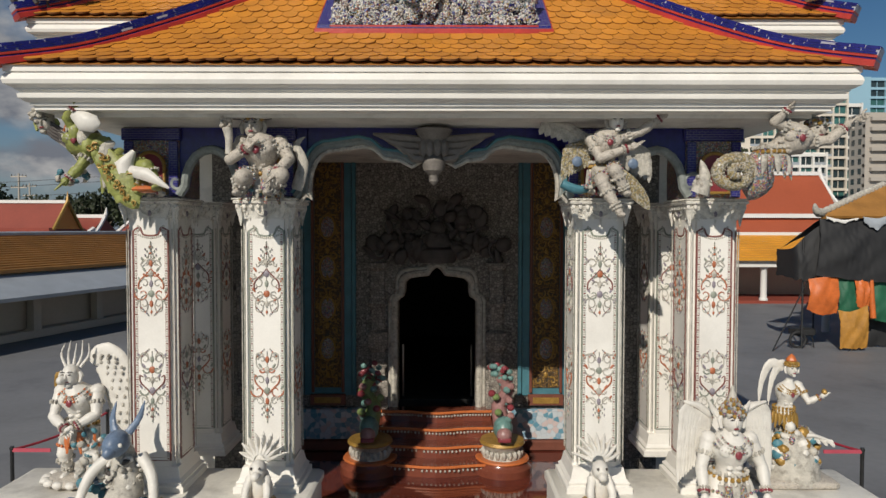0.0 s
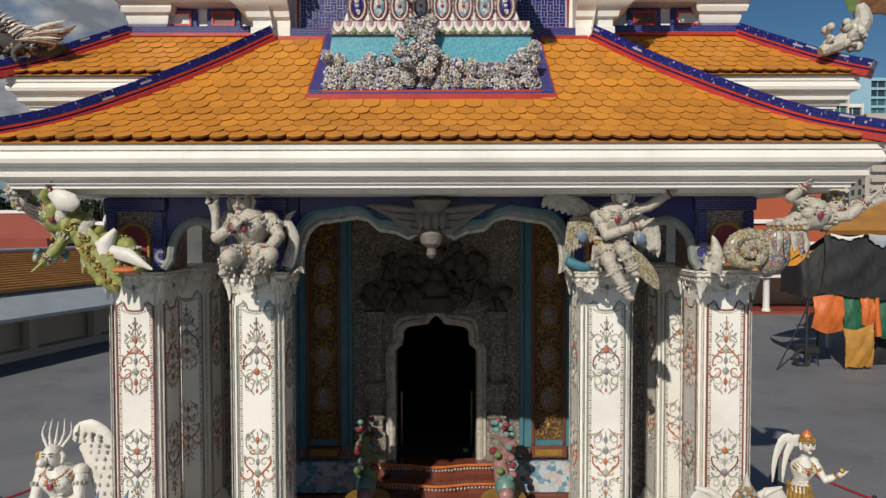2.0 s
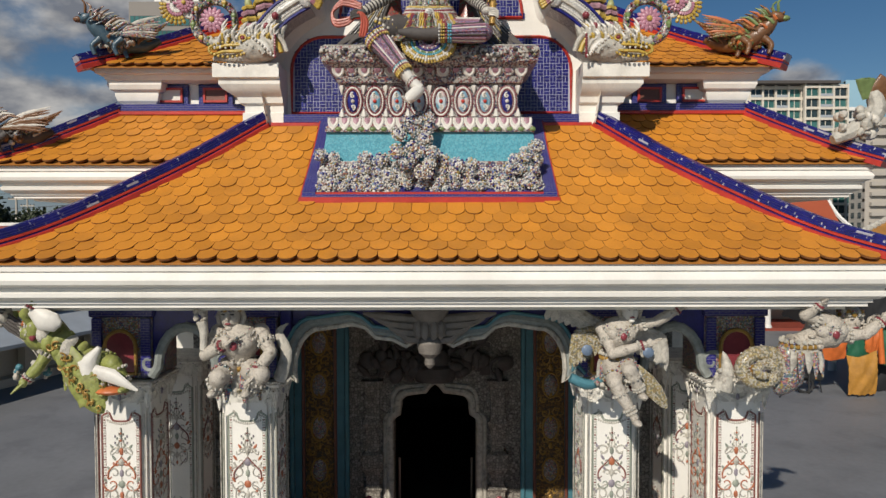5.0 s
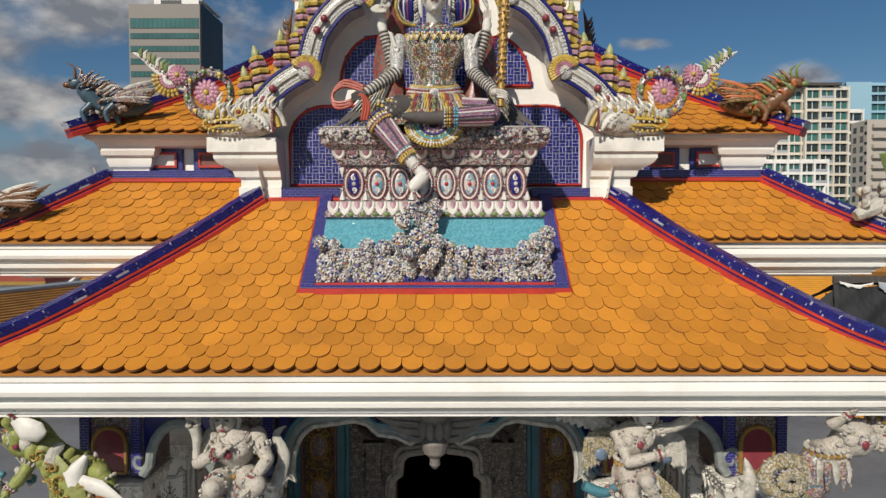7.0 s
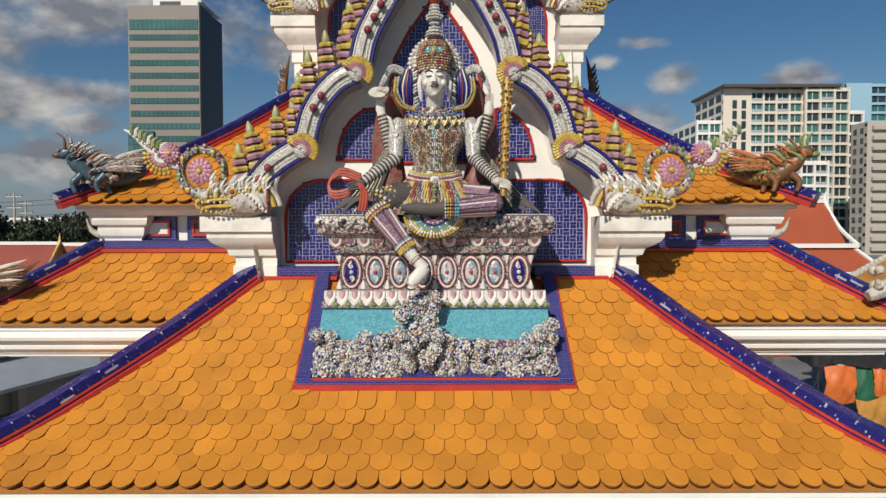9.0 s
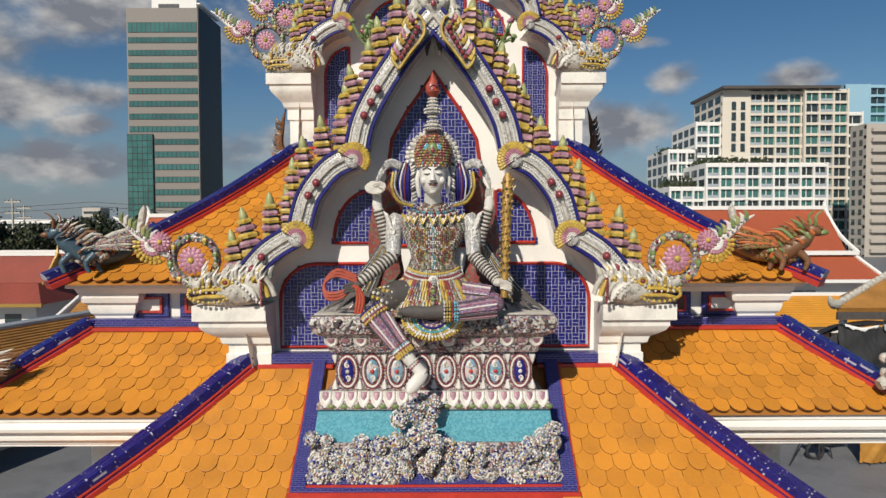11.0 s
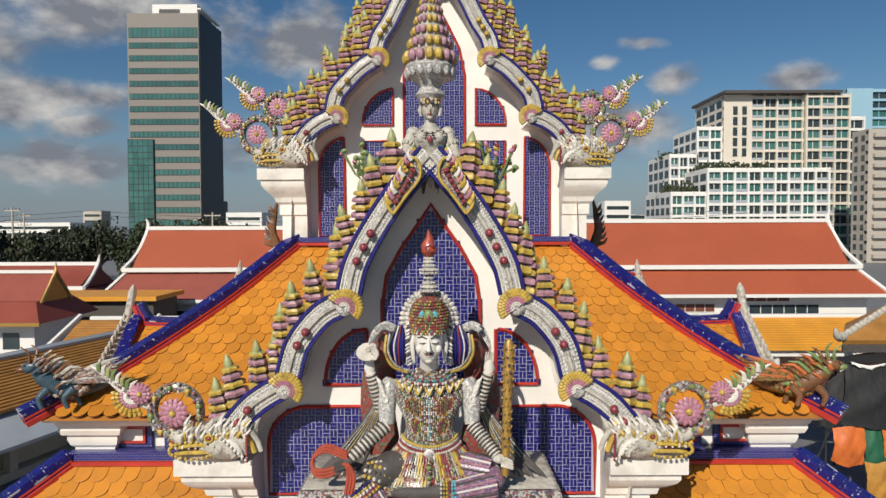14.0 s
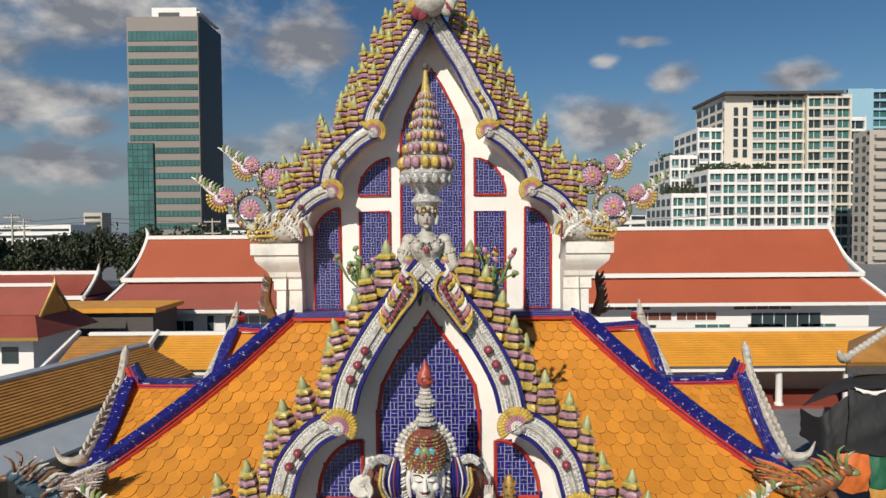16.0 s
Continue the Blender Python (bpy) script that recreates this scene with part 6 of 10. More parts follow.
for s in (-1, 1):
    # hair panels in blue strings behind a yellow rim, feathered edges by the ears
    b.ell((s * 0.235, Y + 0.07, 9.04), (0.085, 0.03, 0.17), 11, 14, 9)
    for j in range(5):
        o = (j - 2) * 0.026
        b.tube(curve([(s * (0.215 + o * 0.6), Y + 0.045, 9.2), (s * (0.235 + o * 1.3), Y + 0.036, 9.05), (s * (0.23 + o), Y + 0.045, 8.89)], 4), 0.007, (9, 11, 10, 9, 4)[j], 5)
    for j in range(13):
        f = j / 12
        b.ell((s * (0.15 + 0.012 * math.sin(f * 3)), Y + 0.02, 8.9 + 0.32 * f), (0.028, 0.018, 0.011), (9, 7, 9, 4)[j % 4], 6, 4, (0, s * 35, 0))
    rim = curve([(s * 0.325, Y + 0.04, 9.12), (s * 0.335, Y + 0.02, 9.0), (s * 0.28, Y - 0.02, 8.89), (s * 0.17, Y - 0.06, 8.85)], 7)
    for p in rim:
        b.ell(p, (0.014, 0.016, 0.014), 5, 6, 4)
        b.ell(p + Vector((s * -0.024, -0.004, 0.012)), (0.011, 0.012, 0.011), 7, 5, 4)
    # red back cloth, curled wing tips, long dark feathers
    b.tube(curve([(s * 0.3, Y + 0.15, 9.12), (s * 0.4, Y + 0.2, 8.8), (s * 0.42, Y + 0.2, 8.45), (s * 0.36, Y + 0.16, 8.15)], 4), [0.06, 0.09, 0.11, 0.125, 0.13, 0.135, 0.14, 0.14, 0.14, 0.14, 0.14, 0.13, 0.12], 6, 10, 0.3)
    tip = curve([(s * 0.26, Y + 0.06, 9.17), (s * 0.34, Y + 0.03, 9.2), (s * 0.41, Y + 0.0, 9.15), (s * 0.46, Y - 0.02, 9.05), (s * 0.47, Y - 0.02, 8.98)], 4)
    b.tube(tip, [0.03, 0.034, 0.036, 0.037, 0.037, 0.036, 0.034, 0.032, 0.03, 0.027, 0.024, 0.021, 0.018, 0.014, 0.01, 0.006, 0.003], 7, 8, 0.6)
    for j in range(7):
        o = j / 6
        b.tube(curve([(s * (0.3 + 0.03 * o), Y + 0.12, 8.7), (s * (0.42 + 0.1 * o), Y + 0.14, 8.4), (s * (0.52 + 0.22 * o), Y + 0.1, 8.14), (s * (0.62 + 0.3 * o), Y + 0.04, 7.98 + 0.03 * (j % 2))], 4), [0.02, 0.024, 0.027, 0.029, 0.03, 0.031, 0.031, 0.03, 0.028, 0.024, 0.018, 0.011, 0.003], (4, 4, 3, 4, 4, 4, 4)[j], 7, 0.6)
        b.tube(curve([(s * (0.31 + 0.03 * o), Y + 0.1, 8.7), (s * (0.43 + 0.1 * o), Y + 0.115, 8.4), (s * (0.53 + 0.22 * o), Y + 0.075, 8.14)], 4), 0.004, (7, 5, 7)[j % 3], 5)
# arms, ringed closely in white and dark
for s in (-1, 1):
    elb = (s * 0.325, Y - 0.1, 8.45)
    palm = (-0.58, Y - 0.24, 8.245) if s < 0 else (0.5, Y - 0.24, 8.26)
    b.tube(curve([(s * 0.285, Y, 8.78), (s * 0.32, Y - 0.02, 8.68), (s * 0.325, Y - 0.06, 8.56), elb], 3), [0.05, 0.068, 0.075, 0.076, 0.074, 0.07, 0.066, 0.062, 0.06, 0.056], 7, 12)
    for k in range(6):
        # flame leaves over the upper arm
        b.tube([(s * (0.3 + 0.012 * k), Y - 0.085, 8.54 + 0.035 * k), (s * (0.315 + 0.012 * k), Y - 0.1, 8.6 + 0.035 * k), (s * (0.335 + 0.014 * k), Y - 0.07, 8.65 + 0.032 * k)], [0.022, 0.018, 0.003], 9, 6)
    for k in range(3):
        scroll(b, s * 0.335, 8.52 + 0.06 * k, 0.03, k, s, 9, Y - 0.115, 0.009)
    bands(b, elb, palm, 0.06, 0.044, 21, 4, 0)
    d = (Vector(palm) - Vector(elb)).normalized()
    hm = 4 if s < 0 else 0
    b.ell(Vector(palm) + d * 0.03, (0.05, 0.04, 0.036), hm, 12, 7)
    for k in range(4):
        p = Vector(palm) + d * 0.05 + Vector((0, -0.012, 0.018 * (k - 1.5)))
        b.tube([p, p + Vector((s * 0.05, -0.015, -0.01)), p + Vector((s * 0.085, -0.01, -0.028))], [0.013, 0.012, 0.007], hm, 6)
    el2, pa2 = (s * 0.37, Y + 0.0, 8.54), (s * 0.455, Y - 0.03, 8.83)
    bands(b, el2, pa2, 0.058, 0.042, 19, 4, 0)
    b.tube([pa2, (s * 0.46, Y - 0.035, 8.87), (s * 0.46, Y - 0.04, 8.93)], [0.035, 0.042, 0.03], 9, 10, 0.6)
    for k in range(4):
        p = Vector((s * (0.435 + 0.017 * k), Y - 0.045, 8.92))
        b.tube([p, p + Vector((0, -0.004, 0.04)), p + Vector((s * 0.004, -0.012, 0.075 if s > 0 else 0.03))], [0.011, 0.01, 0.006], 9 if s < 0 else 0, 6)
# the disc held up in one hand, its knob at the centre
n0 = len(b.v)
b.lathe([(0.012, -0.02), (0.03, -0.018), (0.088, -0.006), (0.092, 0.006), (0.085, 0.014), (0.02, 0.016), (0.02, 0.03), (0.006, 0.034)], (0, 0, 0), 24, 0)
m_ = Matrix.Translation((-0.465, Y - 0.07, 9.0)) @ Matrix.Rotation(radians(38), 4, "X")
for i in range(n0, len(b.v)):
    b.v[i] = tuple(m_ @ Vector(b.v[i]))
# staff in spiral wrapping
b.tube([(0.56, Y - 0.26, 8.12), (0.575, Y - 0.22, 8.5), (0.595, Y - 0.17, 8.9), (0.6, Y - 0.16, 9.06), (0.6, Y - 0.16, 9.11)], [0.028, 0.034, 0.042, 0.044, 0.02], 15, 12)
for k in range(110):
    f = k / 109
    a = k * 0.75
    c = Vector((0.563 + 0.037 * f, Y - 0.25 + 0.09 * f, 8.3 + 0.76 * f))
    r = 0.035 + 0.011 * f
    b.ell(c + Vector((r * math.cos(a), r * math.sin(a), 0)), 0.011, (15, 15, 4, 15)[k % 4], 5, 4)
# coiled red noose
for o in (-0.022, 0.0, 0.022):
    b.tube(curve([(-0.6, Y - 0.27, 8.27 + o), (-0.76, Y - 0.25, 8.32 + o), (-0.86, Y - 0.24, 8.24), (-0.84, Y - 0.25, 8.14 - o), (-0.72, Y - 0.26, 8.15 - o), (-0.62, Y - 0.28, 8.22), (-0.57 + o, Y - 0.3, 8.13), (-0.59 + o, Y - 0.3, 8.0)], 4), 0.015, 14, 6)
# folded leg: striped thigh and shin, cuff, dark foot
def striped(p, q, r0, r1, mis, n=16, base=2):
    """A limb with stripes along it."""
    p, q = Vector(p), Vector(q)
    d = (q - p).normalized()
    u = d.cross(Vector((0, 1, 0.1))).normalized()
    w = d.cross(u)
    mid_ = p.lerp(q, 0.4)
    b.tube([p, mid_, q], [r0, (r0 + r1) * 0.52, r1], base, 14)
    for k in range(n):
        a = 2 * math.pi * k / n
        o = u * math.cos(a) + w * math.sin(a)
        b.tube([p + o * r0, mid_ + o * (r0 + r1) * 0.52, q + o * r1], 0.0085, mis[k % len(mis)], 5)


STRIPES = (2, 9, 12, 4)
striped((0.14, Y - 0.04, 8.12), (0.47, Y - 0.16, 8.1), 0.12, 0.1, STRIPES)
b.ell((0.48, Y - 0.19, 8.07), (0.09, 0.1, 0.085), 2, 14, 9)
striped((0.48, Y - 0.25, 8.05), (0.18, Y - 0.33, 8.02), 0.085, 0.07, STRIPES)
for x_, mi in ((0.19, 8), (0.17, 8), (0.15, 10), (0.13, 5), (0.11, 5), (0.09, 7)):
    for j in range(16):
        b.ell((x_, Y - 0.33 + 0.074 * math.cos(j * 0.4), 8.02 + 0.074 * math.sin(j * 0.4)), (0.011, 0.012, 0.012), mi, 5, 4)
b.tube([(0.1, Y - 0.33, 8.02), (-0.04, Y - 0.34, 8.01), (-0.16, Y - 0.35, 8.02), (-0.27, Y - 0.36, 8.025)], [0.062, 0.052, 0.05, 0.022], 4, 12, 0.7)
# pendent leg: scaled thigh, banded knee, striped shin, white foot
b.tube([(-0.12, Y - 0.03, 8.12), (-0.3, Y - 0.12, 8.12), (-0.46, Y - 0.2, 8.06)], [0.13, 0.13, 0.11], 4, 14)
for i in range(10):
    f = i / 9
    c = Vector((-0.14 - 0.32 * f, Y - 0.04 - 0.17 * f, 8.12 - 0.05 * f))
    for j in range(16):
        a = 2 * math.pi * (j + 0.5 * (i % 2)) / 16
        r = 0.135 - 0.022 * f
        b.ell(c + Vector((0.4 * r * math.cos(a) * 0.3, r * math.cos(a), r * math.sin(a))), (0.017, 0.014, 0.016), (5, 4, 0)[(i + j) % 3], 5, 4)
p, q = Vector((-0.465, Y - 0.24, 8.0)), Vector((-0.23, Y - 0.31, 7.7))
for k, mi in enumerate((11, 5, 9, 10, 5)):
    beads(b, p, q, -0.1 + 0.045 * k, 0.108, mi, 22, 0.013)
striped(p, q, 0.1, 0.065, STRIPES)
for k, mi in enumerate((10, 8, 9, 10, 5, 5, 5)):
    beads(b, p, q, 0.84 + 0.035 * k, 0.072, mi, 18, 0.012)
b.tube([q, (-0.17, Y - 0.32, 7.62), (-0.11, Y - 0.33, 7.56), (-0.075, Y - 0.335, 7.53)], [0.058, 0.048, 0.05, 0.045], 9, 12)
for k in range(2):
    beads(b, (-0.17, Y - 0.32, 7.62), (-0.11, Y - 0.33, 7.56), 0.1 + 0.3 * k, 0.052, 10 if k else 7, 16, 0.008)
b.tube([(-0.075, Y - 0.33, 7.54), (-0.11, Y - 0.37, 7.5), (-0.17, Y - 0.42, 7.44), (-0.2, Y - 0.44, 7.41)], [0.045, 0.056, 0.05, 0.022], 9, 12, 0.75)
for k in range(5):
    b.ell((-0.17 - 0.014 * k, Y - 0.43 - 0.003 * k, 7.395 + 0.012 * k), (0.014, 0.02, 0.012), 9, 7, 5)
# half-round apron over the seat's edge
for k, (r, mi) in enumerate(((0.24, 5), (0.22, 5), (0.2, 9), (0.175, 5), (0.15, 8), (0.128, 13), (0.105, 11), (0.08, 2), (0.05, 2))):
    for j in range(27):
        a = math.pi * (1 + j / 26)
        b.ell((-0.005 + r * math.cos(a), Y - 0.255 - 0.2 * (0.25 - r), 7.96 + 0.72 * r * math.sin(a)), (0.014, 0.014, 0.013), mi if j % 4 else (9 if k % 2 else mi), 5, 4)
b.ell((-0.005, Y - 0.2, 7.95), (0.23, 0.06, 0.15), 4, 16, 8)
# the head leans forward
for i, (x, y, z) in enumerate(b.v):
    b.v[i] = (x, y - 0.1 * min(max((z - 8.78) / 0.22, 0.0), 1.0), z) if abs(x) < 0.4 else (x, y, z)
FLAME = mat("orange_red_glaze", (0.36, 0.065, 0.035), 0.4, 0.3, 14, 0.3, 60, dirt=(0.2, 0.05, 0.03), dirt_amount=0.4, dirt_scale=14)
solid("seated_statue", b, [STATUE, MIXED, PURPLE, ROBE, DARK, YELLOW, mosaic("red_mosaic", [(0.25, 0.05, 0.035), (0.32, 0.07, 0.04), (0.12, 0.16, 0.1), (0.2, 0.05, 0.05), (0.28, 0.06, 0.05)], 60, (0.12, 0.1, 0.1)), GREY_MOSAIC, TURQ, FACE, MAROON, BLUE, LILAC, GREEN, FLAME, GOLD],
      "large seated mosaic statue with tall crown on a roof throne", "statue")

for s in (-1, 1):
    v = thing("flower_vase", "ceramic vase with a spray of pink and green flowers", "vase", (s * 0.58, 7.6, 10.06), "gable vases")
    part("vase", Build().lathe([(0.05, 0), (0.08, 0.06), (0.1, 0.16), (0.06, 0.26), (0.08, 0.3)], n=12), mat("pale_blue_ware", (0.3, 0.38, 0.4), 0.3, 0.2, 12, 0.1) if s < 0 else bpy.data.materials["pale_blue_ware"], v)
    rn = random.Random(11 + s)
    b = Build()
    for i in range(26):
        a, r = rn.uniform(0, 6.28), rn.uniform(0.03, 0.22)
        p = (r * math.cos(a), rn.uniform(-0.08, 0.08), 0.5 + r * math.sin(a))
        b.tube([(0, 0, 0.28), (p[0] * 0.5, p[1], 0.38), p], 0.008, 0, 5)
        b.ell(p, (0.035, 0.02, 0.022), rn.choice((0, 0, 0, 1, 2, 3)), 7, 5, (0, rn.uniform(0, 180), 0))
    part("flower_spray", b, [GREEN, PINK, YELLOW, MAROON], v)
    for i in range(3):
        o = solid("bud_finial", Build().lathe([(0.04, 0), (0.08, 0.03), (0.06, 0.1), (0.07, 0.12), (0.05, 0.2), (0.05, 0.22), (0.02, 0.3), (0.004, 0.36)], (s * (0.16 + 0.11 * i), 7.42, 10.42 + 0.02 * i - 0.16 * i), 12, [1, 1, 0, 0, 1, 2, 2]), [LILAC, YELLOW, GREEN], "stacked lotus-bud finial near the gable's apex", "finial", "apex finials")
    b = Build()
    leaf = [(x * s, z) for x, z in [(q[0], q[1]) for q in [(p.x, p.y) for p in curve([(0.30, 10.06, 0), (0.20, 10.2, 0), (0.08, 10.36, 0), (0.1, 10.5, 0), (0.2, 10.52, 0), (0.26, 10.44, 0), (0.22, 10.36, 0), (0.3, 10.28, 0), (0.36, 10.16, 0), (0.30, 10.06, 0)], 4)]]]
    b.prism(leaf[:-1], "y", 7.08, 7.18, 0)
    b.tube([(x, 7.07, z) for x, z in leaf], 0.015, 1, 6)
    for k in range(9):
        b.tube([(s * (0.32 - 0.022 * k), 7.08, 10.14 + 0.045 * k), (s * (0.36 - 0.022 * k), 7.06, 10.19 + 0.045 * k), (s * (0.36 - 0.026 * k), 7.07, 10.25 + 0.045 * k)], [0.026, 0.02, 0.004], (1, 3, 4)[k % 3], 6)
    for k in range(7):
        b.ell((s * (0.28 - 0.025 * k), 7.06, 10.16 + 0.042 * k), (0.022, 0.02, 0.022), 2, 7, 5)
    for k in range(5):
        b.ell((s * (0.17 + 0.03 * math.cos(k * 1.3)), 7.05, 10.44 + 0.03 * math.sin(k * 1.3)), 0.017, 2 if k % 2 else 1, 7, 5)
    solid("apex_ornament", b, [MIXED, YELLOW, MAROON, PINK, FACE], "mosaic beast-mask end of the bargeboard", "ornament", "apex ornaments")
# ---- imposts and bracket statues under the cornice ----
for x in (-2.79, -1.655, 1.6, 2.76):
    im = thing("impost", "mosaic impost block in blue and gold above a column", "impost", (x, 6.75, 4.95), "imposts")
    part("block", Build().box((-0.27, -0.27, 0.0), (0.27, 0.27, 0.7)), MIXED, im, smooth=False)
    for e in (-1, 1):
        part("blue_strip", Build().box((e * 0.22 - 0.045, -0.3, 0.01), (e * 0.22 + 0.045, -0.271, 0.55), 0, 0.005), BLUE_MOSAIC, im)
    arch_ = [(-0.14, 0.05), (0.14, 0.05), (0.14, 0.3)] + arc(0, 0.3, 0.14, 0, 180, 8)[1:-1] + [(-0.14, 0.3)]
    part("niche", Build().prism(arch_, "y", -0.31, -0.272), MAROON, im)
    part("niche_frame", Build().tube([(a, -0.315, c) for a, c in arch_ + arch_[:1]], 0.018, 0, 6), GOLD, im)
    part("top_band", Build().box((-0.29, -0.3, 0.56), (0.29, 0.27, 0.68), 0, 0.008), BLUE_MOSAIC, im)


def limb(b, pts, r0, r1, mi, n=10):
    m = len(pts)
    b.tube(curve(pts, 5), [r0 + (r1 - r0) * i / (5 * (m - 1)) for i in range(5 * (m - 1) + 1)], mi, n)


def lump(b, c, r, n, mis, rn, s=0.05):
    for i in range(n):
        v = Vector((rn.gauss(0, 1), rn.gauss(0, 1), rn.gauss(0, 1))).normalized()
        b.ell((c[0] + r[0] * v.x, c[1] + r[1] * v.y, c[2] + r[2] * v.z), (s * rn.uniform(0.6, 1.3), s * rn.uniform(0.6, 1.3), s * rn.uniform(0.6, 1.3)), rn.choice(mis), 7, 5, (rn.uniform(0, 90), rn.uniform(0, 90), 0))


def wing(b, root, tip, drop, n, mi, w=0.05, back=0.0):
    """Overlapping feathers that fan from root to tip."""
    root, tip = Vector(root), Vector(tip)
    for row in (1.0, 0.62, 0.34):
        for i in range(n):
            f = (i + 1) / n
            p = root.lerp(tip, f)
            q = p + Vector((0, back - 0.02 * (1 - row), -drop * row * (0.5 + 0.5 * f))) + (tip - root) * 0.12 * row
            b.tube([root.lerp(tip, f * 0.85) - Vector((0, 0.03 * (1 - row), 0)), p.lerp(q, 0.35), p.lerp(q, 0.8), q], [w * 0.5, w * 0.8, w * 0.6, 0.006], mi, 7, 0.3)
    b.tube([root, root.lerp(tip, 0.5) + Vector((0, -0.02, 0.04)), tip], [w * 0.9, w * 0.8, 0.01], mi, 8)


def man(b, k, pelvis, chest, head, arms, legs, skin=0, trim=1, cloth=2, crown=1, face=9):
    """A carved figure: modelled trunk and limbs, face, crown, strings of ornament."""
    pelvis, chest, head = Vector(pelvis), Vector(chest), Vector(head)
    up = (head - chest).normalized()
    waist, neck = pelvis.lerp(chest, 0.42), chest + up * 0.13 * k
    b.tube(curve([pelvis - up * 0.06 * k, pelvis, waist, chest, neck, neck + up * 0.06 * k], 4),
           [k * r for r in (0.10, 0.125, 0.135, 0.135, 0.125, 0.115, 0.105, 0.1, 0.1, 0.11, 0.13, 0.15, 0.16, 0.155, 0.14, 0.11, 0.08, 0.06, 0.05, 0.05, 0.05)], skin, 14)
    for s in (-1, 1):
        b.ell(chest + Vector((s * 0.065 * k, -0.1 * k, 0.01 * k)), (0.07 * k, 0.05 * k, 0.06 * k), skin, 12, 8)
        for i in range(3):
            b.ell(waist + Vector((s * 0.035 * k, -0.095 * k, (0.05 - 0.045 * i) * k)), (0.032 * k, 0.025 * k, 0.022 * k), skin, 8, 5)
    # collar, chest strings, belt and hanging cloth
    for r, z, s_ in ((0.15, 0.06, 0.014), (0.12, 0.085, 0.013), (0.09, 0.11, 0.012)):
        for i in range(18):
            a = math.pi * (1 + i / 17)
            b.ell(chest + Vector((r * k * math.cos(a), -0.045 * k + 0.11 * k * math.sin(a), (z - 0.06 * abs(math.sin(a))) * k)), s_ * k, (trim, cloth, trim)[i % 3], 6, 4)
    b.ell(chest + Vector((0, -0.165 * k, -0.01 * k)), (0.03 * k, 0.015 * k, 0.035 * k), 4, 8, 5)
    for j in range(3):
        for i in range(18):
            a = 2 * math.pi * i / 18
            b.ell(pelvis + Vector((0.14 * k * math.cos(a), 0.135 * k * math.sin(a), (0.06 - 0.04 * j) * k)), (0.02 * k, 0.018 * k, 0.02 * k), (trim, 5, trim)[j], 6, 4)
    for i in range(9):
        a = math.pi * (1.02 + 0.96 * i / 8)
        p = pelvis + Vector((0.14 * k * math.cos(a), 0.14 * k * math.sin(a), -0.02 * k))
        b.tube([p, p + Vector((0.02 * k * math.cos(a), -0.02 * k, -0.09 * k)), p + Vector((0.04 * k * math.cos(a), -0.015 * k, -(0.17 + 0.05 * (i % 2)) * k))], [0.035 * k, 0.032 * k, 0.008 * k], cloth if i % 2 else trim, 7, 0.5)
    for sh, el, ha in arms:
        sh, el, ha = Vector(sh), Vector(el), Vector(ha)
        b.ell(sh, 0.07 * k, skin, 12, 8)
        b.tube([sh, sh.lerp(el, 0.35), sh.lerp(el, 0.8), el], [0.06 * k, 0.062 * k, 0.046 * k, 0.045 * k], skin, 12)
        b.ell(el, 0.047 * k, skin, 10, 7)
        b.tube([el, el.lerp(ha, 0.3), ha], [0.045 * k, 0.05 * k, 0.03 * k], skin, 12)
        d = (ha - el).normalized()
        b.ell(ha + d * 0.03 * k, (0.035 * k, 0.03 * k, 0.04 * k), skin, 10, 6)
        for i in range(4):
            o = Vector((0.014 * (i - 1.5) * k, -0.01 * k, 0.012 * (i - 1.5) * k))
            b.tube([ha + d * 0.04 * k + o, ha + d * 0.075 * k + o * 1.4, ha + d * 0.1 * k + o * 1.5 + Vector((0, -0.01 * k, 0))], [0.012 * k, 0.011 * k, 0.005 * k], skin, 6)
        for f, r in ((0.45, 0.064), (0.52, 0.06)):
            beads(b, sh, el, f, r * k, trim, 12, 0.013 * k)
        for f, r in ((0.78, 0.042), (0.88, 0.038)):
            beads(b, el, ha, f, r * k, 4 if f > 0.8 else trim, 11, 0.012 * k)
    for hip, kn, ft in legs:
        hip, kn, ft = Vector(hip), Vector(kn), Vector(ft)
        b.tube([hip, hip.lerp(kn, 0.4), kn], [0.095 * k, 0.092 * k, 0.065 * k], skin, 12)
        b.ell(kn, 0.067 * k, skin, 12, 8)
        b.tube([kn, kn.lerp(ft, 0.3), kn.lerp(ft, 0.8), ft], [0.06 * k, 0.064 * k, 0.04 * k, 0.036 * k], skin, 12)
        b.ell(ft + Vector((0, -0.05 * k, -0.015 * k)), (0.04 * k, 0.085 * k, 0.03 * k), skin, 10, 6)
        for f, r in ((0.72, 0.05), (0.82, 0.047), (0.3, 0.072)):
            beads(b, kn, ft, f, r * k, trim, 12, 0.014 * k)
        beads(b, hip, kn, 0.75, 0.08 * k, cloth, 14, 0.016 * k)
    # head
    b.ell(head, (0.078 * k, 0.09 * k, 0.105 * k), face, 16, 12)
    b.ell(head + Vector((0, -0.088 * k, -0.005 * k)), (0.012 * k, 0.018 * k, 0.03 * k), face, 8, 6)
    b.ell(head + Vector((0, -0.08 * k, -0.05 * k)), (0.025 * k, 0.01 * k, 0.008 * k), 4, 8, 4)
    b.ell(head + Vector((0, -0.06 * k, -0.085 * k)), (0.03 * k, 0.025 * k, 0.02 * k), face, 8, 5)
